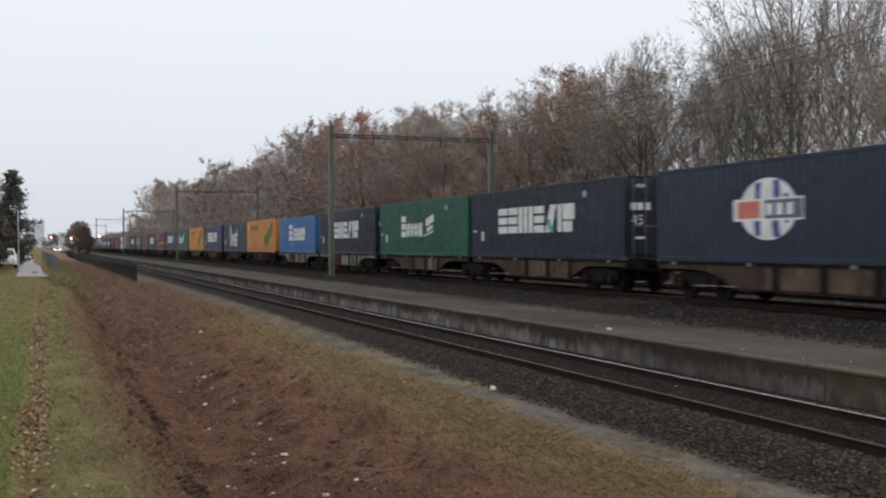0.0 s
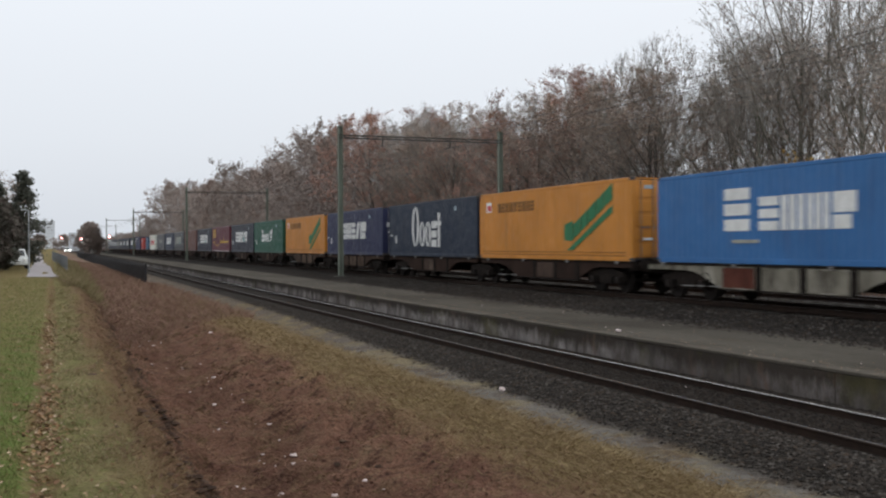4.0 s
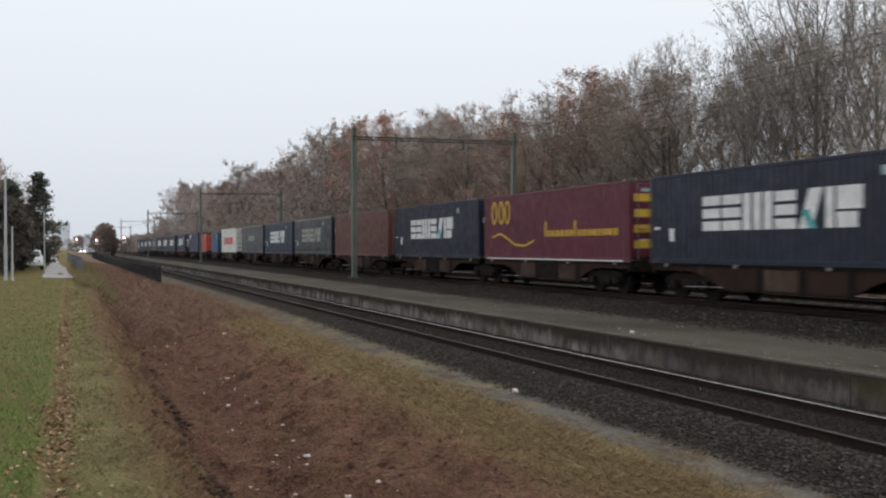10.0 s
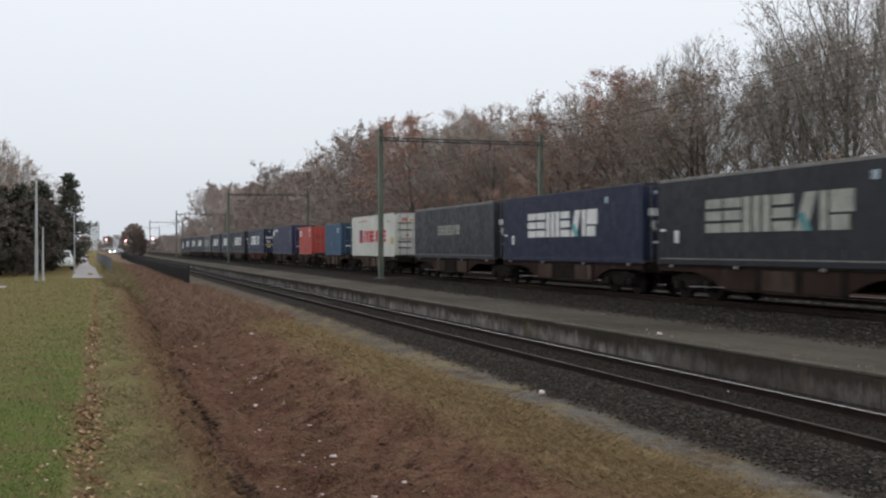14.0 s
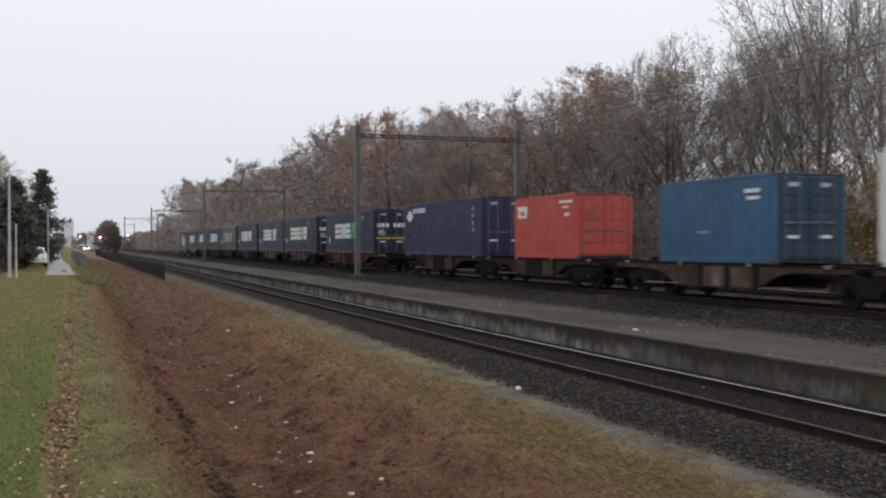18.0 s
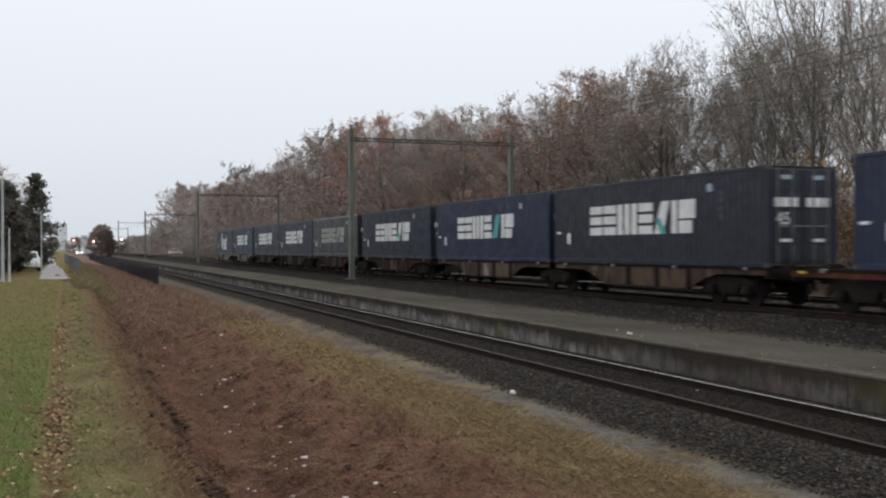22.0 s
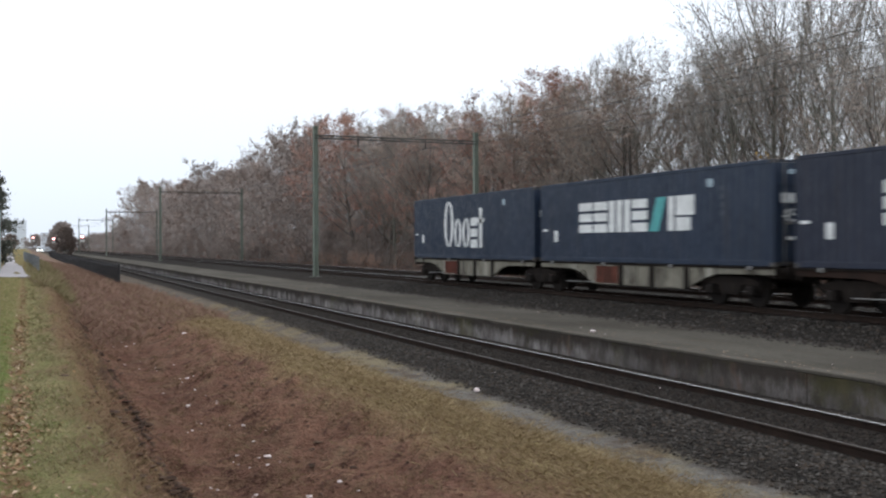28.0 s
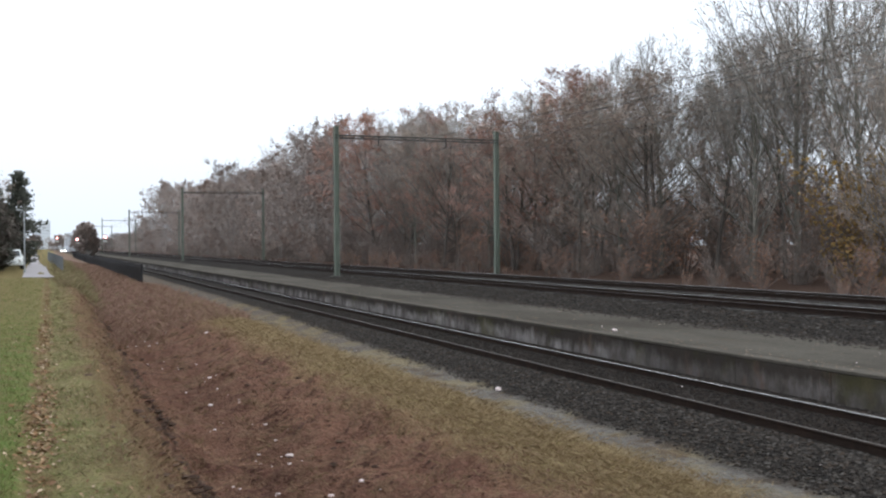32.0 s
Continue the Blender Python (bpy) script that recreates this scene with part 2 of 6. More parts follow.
M = {
    "ground": ground_material(),
    "rail_side": plain("rail_side", (0.030, 0.020, 0.015), (0.018, 0.013, 0.011), 0.9, 3, 60, spec=0.08),
    "rail_head": plain("rail_head", (0.58, 0.56, 0.54), (0.42, 0.40, 0.38), 0.26, 5, 80, 0.0005, 0.9, 0.5),
    "rail_worn": plain("rail_worn", (0.48, 0.47, 0.46), (0.33, 0.32, 0.31), 0.35, 5, 80, 0.0005, 0.6, 0.4),
    "rail_dull": plain("rail_dull", (0.050, 0.040, 0.033), (0.034, 0.028, 0.024), 0.7, 5, 80, 0.0005, 0.0, 0.12),
    "sleeper": plain("sleeper", (0.03, 0.025, 0.022), (0.05, 0.043, 0.038), 0.9, 3, 40, vary=0.25, stretch=(1, 6, 6)),
    "concrete_sleeper": plain("concrete_sleeper", (0.075, 0.07, 0.063), (0.05, 0.045, 0.04), 0.9, 3, 40, vary=0.2),
    "stones": islands("stones", [(0.017, 0.015, 0.013), (0.032, 0.028, 0.025), (0.054, 0.047, 0.040), (0.026, 0.022, 0.019), (0.08, 0.07, 0.06), (0.02, 0.0175, 0.016), (0.036, 0.028, 0.022), (0.03, 0.026, 0.023), (0.06, 0.045, 0.034), (0.022, 0.020, 0.018), (0.088, 0.079, 0.070), (0.03, 0.024, 0.02)], 0.85),
    "stones_darker": islands("stones_darker", [(0.012, 0.010, 0.009), (0.022, 0.018, 0.015), (0.036, 0.029, 0.024), (0.017, 0.014, 0.012), (0.028, 0.021, 0.016)], 0.8),
    "leaves_fallen": islands("leaves_fallen", [(0.30, 0.175, 0.09), (0.20, 0.112, 0.06), (0.36, 0.25, 0.15), (0.13, 0.074, 0.05), (0.48, 0.37, 0.26), (0.21, 0.120, 0.065), (0.15, 0.085, 0.052)], 0.75),
    "leaves_ditch": islands("leaves_ditch", [(0.116, 0.066, 0.047), (0.163, 0.098, 0.067), (0.066, 0.037, 0.027), (0.259, 0.176, 0.112), (0.137, 0.068, 0.050), (0.087, 0.051, 0.036), (0.177, 0.116, 0.069)], 0.8),
    "matted_grass": islands("matted_grass", [(0.184, 0.098, 0.067), (0.239, 0.141, 0.094), (0.144, 0.068, 0.049), (0.199, 0.131, 0.072), (0.178, 0.082, 0.061), (0.266, 0.176, 0.113), (0.163, 0.110, 0.057)], 0.85),
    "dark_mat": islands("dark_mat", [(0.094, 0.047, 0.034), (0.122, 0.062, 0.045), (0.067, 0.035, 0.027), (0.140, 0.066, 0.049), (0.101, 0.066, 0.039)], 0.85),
    "grass": islands("grass", [(0.105, 0.138, 0.038), (0.142, 0.165, 0.054), (0.195, 0.182, 0.080), (0.112, 0.145, 0.044), (0.235, 0.200, 0.104)], 0.7),
    "dry_grass": islands("dry_grass", [(0.215, 0.156, 0.080), (0.285, 0.212, 0.118), (0.165, 0.122, 0.062), (0.195, 0.129, 0.073), (0.345, 0.270, 0.155), (0.140, 0.088, 0.055)], 0.8),
    "slope_grass": islands("slope_grass", [(0.185, 0.130, 0.076), (0.215, 0.165, 0.096), (0.150, 0.120, 0.058), (0.165, 0.102, 0.068), (0.125, 0.078, 0.052)], 0.8),
    "verge_grass": islands("verge_grass", [(0.165, 0.168, 0.068), (0.235, 0.205, 0.105), (0.130, 0.152, 0.052), (0.275, 0.230, 0.135), (0.165, 0.128, 0.070), (0.130, 0.094, 0.054)], 0.8),
    "scrub_grass": islands("scrub_grass", [(0.185, 0.168, 0.08), (0.235, 0.19, 0.105), (0.15, 0.145, 0.068), (0.215, 0.15, 0.095), (0.27, 0.225, 0.135)], 0.85),
    "ditch_tufts": islands("ditch_tufts", [(0.18, 0.115, 0.075), (0.23, 0.16, 0.10), (0.12, 0.068, 0.048), (0.17, 0.135, 0.066), (0.15, 0.078, 0.056)], 0.85),
    "bank_stalks": islands("bank_stalks", [(0.229, 0.142, 0.107), (0.269, 0.176, 0.132), (0.188, 0.116, 0.090), (0.229, 0.176, 0.106), (0.208, 0.122, 0.098), (0.243, 0.151, 0.117)], 0.85),
    "soil": islands("soil", [(0.060, 0.040, 0.029), (0.085, 0.056, 0.041), (0.110, 0.072, 0.052), (0.070, 0.050, 0.033)], 0.95),
    # earth darkened for clods that stand in for shaded hollows
    "soil_shaded": islands("soil_shaded", [(0.030, 0.019, 0.014), (0.045, 0.029, 0.021), (0.062, 0.038, 0.028), (0.038, 0.026, 0.017)], 0.9),
    "litter": plain("litter", (0.66, 0.56, 0.53), (0.5, 0.42, 0.40), 0.6, 6, 40),
    "concrete": None, "asphalt": None,
    "coping": plain("coping", (0.058, 0.051, 0.042), (0.092, 0.082, 0.067), 0.95, 1.1, 40, 0.008, vary=0.15, spec=0.05),
    "post": plain("post", (0.175, 0.200, 0.158), (0.115, 0.128, 0.102), 0.65, 1.2, 30, stretch=(3, 3, 0.5)),
    "steel_dark": plain("steel_dark", (0.05, 0.048, 0.046), (0.08, 0.07, 0.062), 0.6, 2, 40),
    "wire": plain("wire", (0.06, 0.06, 0.06), (0.09, 0.085, 0.08), 0.5, 2, 40),
    "insulator": plain("insulator", (0.14, 0.06, 0.035), (0.18, 0.08, 0.05), 0.3, 5, 40),
    "fence": plain("fence", (0.014, 0.014, 0.016), (0.025, 0.024, 0.025), 0.55, 3, 40),
    "galvanised": plain("galvanised", (0.42, 0.44, 0.45), (0.30, 0.32, 0.33), 0.5, 2, 40, metal=0.2),
    "mesh_grey": plain("mesh_grey", (0.16, 0.17, 0.175), (0.11, 0.12, 0.125), 0.6, 2, 40),
    "path": plain("path", (0.29, 0.265, 0.265), (0.235, 0.218, 0.22), 0.85, 0.6, 60, 0.006),
    "bark": plain("bark", (0.081, 0.069, 0.060), (0.137, 0.117, 0.101), 0.9, 2.5, 20, 0.02, stretch=(3, 3, 0.6)),
    "bark_green": plain("bark_green", (0.120, 0.116, 0.094), (0.198, 0.188, 0.158), 0.9, 2.5, 20, 0.02, stretch=(3, 3, 0.6)),
    "bark_brush": plain("bark_brush", (0.127, 0.102, 0.086), (0.187, 0.155, 0.131), 0.9, 2.5, 20, 0.01),
    "twig": plain("twig", (0.183, 0.168, 0.149), (0.255, 0.236, 0.209), 0.9, 1.0, 10, 0.002),
    "twig_brush": plain("twig_brush", (0.164, 0.138, 0.120), (0.229, 0.194, 0.171), 0.9, 1.0, 10, 0.002),
    # haze put into the colour: paler, greyer twigs for far trees
    "twig_hazy": plain("twig_hazy", (0.205, 0.181, 0.165), (0.265, 0.235, 0.217), 0.9, 1.0, 10, 0.002),
    "leaf_oak": islands("leaf_oak", [(0.327, 0.248, 0.201), (0.396, 0.307, 0.251), (0.259, 0.200, 0.168), (0.350, 0.264, 0.210), (0.431, 0.345, 0.279)], 0.75),
    "leaf_red": islands("leaf_red", [(0.396, 0.228, 0.178), (0.470, 0.280, 0.215), (0.298, 0.180, 0.147), (0.418, 0.244, 0.189)], 0.75),
    "leaf_shrub": islands("leaf_shrub", [(0.251, 0.187, 0.150), (0.316, 0.236, 0.187), (0.194, 0.151, 0.127), (0.276, 0.200, 0.160)], 0.8),
    "leaf_shrub_red": islands("leaf_shrub_red", [(0.336, 0.189, 0.129), (0.409, 0.232, 0.152), (0.244, 0.152, 0.120)], 0.8),
    # far foliage, greyed and paled so that haze lies in its colour
    "leaf_hazy_red": islands("leaf_hazy_red", [(0.308, 0.228, 0.192), (0.352, 0.267, 0.223), (0.265, 0.204, 0.176)], 0.8),
    "leaf_hazy": islands("leaf_hazy", [(0.291, 0.235, 0.206), (0.330, 0.271, 0.241), (0.254, 0.212, 0.189), (0.308, 0.243, 0.209)], 0.8),
    "leaf_yellow": islands("leaf_yellow", [(0.398, 0.247, 0.086), (0.300, 0.198, 0.072), (0.450, 0.292, 0.111), (0.225, 0.165, 0.068)], 0.75),
    # pine and hedge greens lifted and greyed, haze put into the colour
    "needles": islands("needles", [(0.062, 0.068, 0.054), (0.080, 0.084, 0.064), (0.068, 0.072, 0.062), (0.100, 0.094, 0.074)], 0.7),
    "hedge_leaf": islands("hedge_leaf", [(0.070, 0.072, 0.054), (0.095, 0.084, 0.070), (0.110, 0.088, 0.078), (0.082, 0.080, 0.064)], 0.7),
    "wagon": None, "wagon_dark": plain("wagon_dark", (0.012, 0.010, 0.009), (0.022, 0.017, 0.014), 0.9, 2, 30, 0.006, spec=0.05),
    "wheel": plain("wheel", (0.014, 0.012, 0.011), (0.025, 0.02, 0.017), 0.85, 3, 30, spec=0.08),
    "white_mark": plain("white_mark", (0.72, 0.72, 0.70), (0.55, 0.55, 0.53), 0.6, 3, 30),
    "faded_mark": plain("faded_mark", (0.36, 0.36, 0.31), (0.24, 0.25, 0.22), 0.7, 3, 30),
    "teal_mark": plain("teal_mark", (0.10, 0.36, 0.35), (0.08, 0.28, 0.28), 0.6, 3, 30),
    "pale_label": plain("pale_label", (0.36, 0.44, 0.48), (0.26, 0.32, 0.36), 0.6, 3, 30),
    "dim_label": plain("dim_label", (0.085, 0.095, 0.11), (0.06, 0.068, 0.08), 0.6, 3, 30),
    "faded_teal": plain("faded_teal", (0.10, 0.26, 0.27), (0.07, 0.18, 0.19), 0.7, 3, 30),
    "red_mark": plain("red_mark", (0.55, 0.06, 0.07), (0.42, 0.05, 0.06), 0.6, 3, 30),
    "blue_mark": plain("blue_mark", (0.05, 0.08, 0.25), (0.04, 0.06, 0.2), 0.6, 3, 30),
    "yellow_mark": plain("yellow_mark", (0.62, 0.40, 0.05), (0.5, 0.3, 0.04), 0.6, 3, 30),
    "green_mark": plain("green_mark", (0.03, 0.17, 0.075), (0.025, 0.13, 0.055), 0.6, 3, 30),
    "brown_mark": plain("brown_mark", (0.16, 0.075, 0.02), (0.2, 0.09, 0.02), 0.6, 3, 30),
    "orange_mark": plain("orange_mark", (0.58, 0.12, 0.06), (0.5, 0.1, 0.05), 0.6, 3, 30),
    "coral_mark": plain("coral_mark", (0.56, 0.19, 0.16), (0.48, 0.13, 0.11), 0.6, 3, 30),
    "slate_mark": plain("slate_mark", (0.09, 0.11, 0.17), (0.14, 0.16, 0.21), 0.6, 3, 30),
    "bar": plain("bar", (0.22, 0.22, 0.21), (0.15, 0.13, 0.12), 0.5, 3, 30, metal=0.4),
    "casting": plain("casting", (0.05, 0.05, 0.055), (0.09, 0.075, 0.06), 0.7, 4, 30),
    "signal_red": glow("signal_red", (1.0, 0.42, 0.40), 6.0),
    "head_light": glow("head_light", (1.0, 0.98, 0.94), 9.0),
    "rubber": plain("rubber", (0.02, 0.02, 0.02), (0.035, 0.033, 0.03), 0.8, 5, 50),
    "car_white": plain("car_white", (0.68, 0.70, 0.68), (0.6, 0.62, 0.6), 0.25, 1, 20, 0.0005, spec=0.6),
    "window_dark": plain("window_dark", (0.02, 0.022, 0.025), (0.03, 0.032, 0.035), 0.08, 1, 20, 0.0002, spec=0.6),
    # walls and windows paled almost to sky tone, as painted haze
    "wall_hazy": plain("wall_hazy", (0.66, 0.69, 0.72), (0.60, 0.63, 0.67), 0.9, 0.2, 3),
    "window_hazy": plain("window_hazy", (0.5, 0.53, 0.57), (0.46, 0.49, 0.53), 0.4, 0.5, 3),
}


def concrete_material():
    """Old platform edge: pale worn concrete low down, dark damp and soot above, rust-brown runs and moss."""
    n = Nodes("concrete", fixed=True)
    base = n.mix(n.span(n.noise(0.9, 5, 0.65), 0.3, 0.7), (0.058, 0.048, 0.040), (0.032, 0.027, 0.023))
    low = n.put("ShaderNodeSeparateXYZ")
    n.wire(n.place(), low.inputs[0])
    zone = n.calc("ADD", low.outputs[2], n.calc("ADD", n.span(n.noise(0.55, 4, 0.6), 0, 1, -0.3, 0.3), n.span(n.noise(3.5, 4, 0.7, (1, 1.5, 0.25)), 0, 1, -0.22, 0.22)))
    pale = n.calc("MULTIPLY", n.span(zone, 0.24, 0.02), n.span(n.noise(1.3, 6, 0.7, (1, 1.0, 0.6)), 0.36, 0.62, 0.1, 1.0))
    pale = n.calc("MULTIPLY", pale, n.span(n.noise(0.2, 3, 0.5), 0.36, 0.56, 0.3, 1.0))
    col = n.mix(pale, base, n.mix(n.span(n.noise(2.4, 5, 0.7), 0.35, 0.65), (0.36, 0.33, 0.315), (0.22, 0.195, 0.18)))
    rust = n.span(n.noise(0.8, 6, 0.75, (1, 1.2, 0.6)), 0.55, 0.68, 0, 0.6)
    col = n.mix(rust, col, (0.125, 0.080, 0.060))
    runs = n.span(n.noise(1.7, 6, 0.75, (1, 1.2, 0.22)), 0.54, 0.7, 0, 0.7)
    col = n.mix(runs, col, (0.045, 0.040, 0.036))
    moss = n.span(n.noise(0.45, 5, 0.7), 0.54, 0.66, 0, 0.55)
    col = n.mix(moss, col, (0.085, 0.078, 0.034))
    g = n.noise(45, 4)
    col = n.mix(0.4, col, n.mix(n.span(g, 0.3, 0.7), (0.6, 0.6, 0.6), (1.3, 1.3, 1.3)), "MULTIPLY")
    return n.done(col, 0.95, g, 0.01, spec=0.06)


def asphalt_material():
    """Worn platform surface: grey asphalt with grit, long wear patches, brown leaf dirt and a few pale flecks."""
    n = Nodes("asphalt", fixed=True)
    g = n.noise(70, 4, 0.7)
    col = n.mix(n.span(n.noise(0.5, 5, 0.65, (1, 0.3, 1)), 0.35, 0.68), (0.056, 0.049, 0.040), (0.100, 0.090, 0.074))
    col = n.mix(n.span(n.noise(4, 5, 0.7), 0.55, 0.72, 0, 0.6), col, (0.046, 0.041, 0.030))
    col = n.mix(n.span(n.noise(1.1, 6, 0.75, (1.6, 0.5, 1)), 0.56, 0.7, 0, 0.5), col, (0.082, 0.062, 0.042))
    col = n.mix(0.5, col, n.mix(n.span(g, 0.3, 0.7), (0.5, 0.5, 0.5), (1.4, 1.4, 1.4)), "MULTIPLY")
    col = n.mix(n.span(n.noise(17, 3, 0.6), 0.74, 0.78, 0, 0.6), col, (0.24, 0.22, 0.19))
    return n.done(col, 0.95, g, 0.012, spec=0.04)


def wagon_material(name, rust, warm, patch, much):
    """Rusty wagon frames with paler and darker patches of dirt."""
    n = Nodes(name, shifted=True)
    col = n.mix(n.span(n.noise(0.7, 5, 0.7), 0.35, 0.65), rust, warm)
    pale = n.span(n.noise(0.9, 4, 0.6, (1, 0.8, 0.25)), 0.62 - much, 0.7 - much, 0, 0.75)
    col = n.mix(pale, col, patch)
    dark = n.span(n.noise(1.4, 5, 0.7, (1, 1, 0.3)), 0.5, 0.68, 0, 0.85)
    col = n.mix(dark, col, (0.025, 0.019, 0.016))
    return n.done(col, 0.9, n.noise(20, 4), 0.008, spec=0.06)


M["wagon"] = wagon_material("wagon", (0.030, 0.019, 0.015), (0.050, 0.031, 0.024), (0.085, 0.060, 0.046), 0.0)
M["wagon_pale"] = wagon_material("wagon_pale", (0.055, 0.037, 0.029), (0.092, 0.064, 0.050), (0.15, 0.115, 0.092), 0.06)
M["wagon_tan"] = wagon_material("wagon_tan", (0.085, 0.058, 0.044), (0.145, 0.102, 0.076), (0.38, 0.34, 0.30), 0.03)
M["wagon_cream"] = wagon_material("wagon_cream", (0.16, 0.145, 0.115), (0.26, 0.24, 0.19), (0.42, 0.39, 0.33), 0.08)
M["wagon_red"] = wagon_material("wagon_red", (0.085, 0.03, 0.022), (0.13, 0.05, 0.035), (0.15, 0.075, 0.055), 0.05)
M["concrete"], M["asphalt"] = concrete_material(), asphalt_material()


# ---- shaping ----
class Shape:
    """Collects faces of one mesh."""

    def __init__(self):
        self.v, self.f = [], []

    def add(self, verts, faces):
        o = len(self.v)
        self.v.extend(verts)
        self.f.extend([tuple(i + o for i in f) for f in faces])
        return self

    def box(self, x0, x1, y0, y1, z0, z1, c=0.0):
        """A block with edges cut by c."""
        if c <= 0:
            vs = [(x, y, z) for x in (x0, x1) for y in (y0, y1) for z in (z0, z1)]
            return self.add(vs, [(0, 1, 3, 2), (4, 6, 7, 5), (0, 4, 5, 1), (2, 3, 7, 6), (0, 2, 6, 4), (1, 5, 7, 3)])
        c = min(c, (x1 - x0) * 0.45, (y1 - y0) * 0.45, (z1 - z0) * 0.45)
        ring = lambda i, z: [(x0 + i, y0 + c + i * 0, z), (x0 + c, y0 + i, z), (x1 - c, y0 + i, z), (x1 - i, y0 + c, z),
                             (x1 - i, y1 - c, z), (x1 - c, y1 - i, z), (x0 + c, y1 - i, z), (x0 + i, y1 - c, z)]
        vs = ring(c * 0.9, z0) + ring(0, z0 + c) + ring(0, z1 - c) + ring(c * 0.9, z1)
        fs = [tuple(reversed(range(8))), tuple(range(24, 32))]
        for k in range(3):
            for i in range(8):
                j = (i + 1) % 8
                fs.append((k * 8 + i, k * 8 + j, k * 8 + 8 + j, k * 8 + 8 + i))
        return self.add(vs, fs)

    def prism(self, outline, axis, a, b):
        """A closed outline (two coordinates each) drawn out along an axis from a to b."""
        at = {"x": lambda p, q, w: (w, p, q), "y": lambda p, q, w: (p, w, q), "z": lambda p, q, w: (p, q, w)}[axis]
        n = len(outline)
        vs = [at(p, q, a) for p, q in outline] + [at(p, q, b) for p, q in outline]
        fs = [tuple(reversed(range(n))), tuple(range(n, 2 * n))]
        fs += [(i, (i + 1) % n, n + (i + 1) % n, n + i) for i in range(n)]
        return self.add(vs, fs)

    def tube(self, p0, p1, r0, r1, sides=6, caps=True):
        p0, p1 = Vector(p0), Vector(p1)
        d = (p1 - p0)
        if d.length < 1e-6:
            return self
        d.normalize()
        a = d.orthogonal().normalized()
        b = d.cross(a)
        vs = []
        for p, r in ((p0, r0), (p1, r1)):
            for i in range(sides):
                w = 2 * math.pi * i / sides
                vs.append(tuple(p + a * (math.cos(w) * r) + b * (math.sin(w) * r)))
        fs = [(i, (i + 1) % sides, sides + (i + 1) % sides, sides + i) for i in range(sides)]
        if caps:
            fs += [tuple(reversed(range(sides))), tuple(range(sides, 2 * sides))]
        return self.add(vs, fs)

    def spike(self, p0, p1, r):
        """A three-sided twig that runs to a point."""
        d = (p1 - p0).normalized()
        a = d.orthogonal().normalized() * r
        b = d.cross(a)
        return self.add([tuple(p0 + a), tuple(p0 - a * 0.5 + b * 0.87), tuple(p0 - a * 0.5 - b * 0.87), tuple(p1)], [(0, 1, 3), (1, 2, 3), (2, 0, 3)])

    def cable(self, pts, r, sides=4):
        """One skin round a line of points."""
        vs, fs, n = [], [], len(pts)
        for k, p in enumerate(pts):
            d = (Vector(pts[min(k + 1, n - 1)]) - Vector(pts[max(k - 1, 0)])).normalized()
            a = d.cross(Vector((0.3, 0.1, 1)).normalized()).normalized()
            b = d.cross(a)
            for i in range(sides):
                w = 2 * math.pi * i / sides
                vs.append(tuple(Vector(p) + a * (math.cos(w) * r) + b * (math.sin(w) * r)))
        for k in range(n - 1):
            for i in range(sides):
                j = (i + 1) % sides
                fs.append((k * sides + i, k * sides + j, k * sides + sides + j, k * sides + sides + i))
        return self.add(vs, fs)

    def ball(self, c, r, sides=8, rings=5, squash=1.0):
        vs, fs = [(c[0], c[1], c[2] - r * squash)], []
        for k in range(1, rings):
            e = -math.pi / 2 + math.pi * k / rings
            for i in range(sides):
                w = 2 * math.pi * i / sides
                vs.append((c[0] + math.cos(w) * math.cos(e) * r, c[1] + math.sin(w) * math.cos(e) * r, c[2] + math.sin(e) * r * squash))
        vs.append((c[0], c[1], c[2] + r * squash))
        top = len(vs) - 1
        for i in range(sides):
            j = (i + 1) % sides
            fs.append((0, 1 + j, 1 + i))
            for k in range(rings - 2):
                a = 1 + k * sides
                fs.append((a + i, a + j, a + sides + j, a + sides + i))
            fs.append((top, top - sides + i, top - sides + j))
        return self.add(vs, fs)

    def mesh(self, name, material, smooth=False):
        me = bpy.data.meshes.new(name)
        me.from_pydata(self.v, [], self.f)
        me.materials.append(material)
        if smooth:
            me.polygons.foreach_set("use_smooth", [True] * len(me.polygons))
        me.update()
        return me


def part(name, shape, material, parent=None, label="", smooth=False):
    """One mesh object, under its thing or part."""
    me = shape if isinstance(shape, bpy.types.Mesh) else shape.mesh(name, material, smooth)
    ob = new(name, me)
    if parent is not None:
        ob.parent = parent
    if label:
        ob["label"] = label
    return ob


def thing(name, label, category, group="", kind="", at=None):
    ob = tagged(new(name), label, category, group, kind)
    ob.empty_display_size = 0.3
    if at is not None:
        ob.matrix_basis = at
    return ob


MOVES = []  # (thing, place at the start)


def travelled(t):
    """How far the train has gone since the start."""
    return 14.189 * t + 0.00786 * t * t


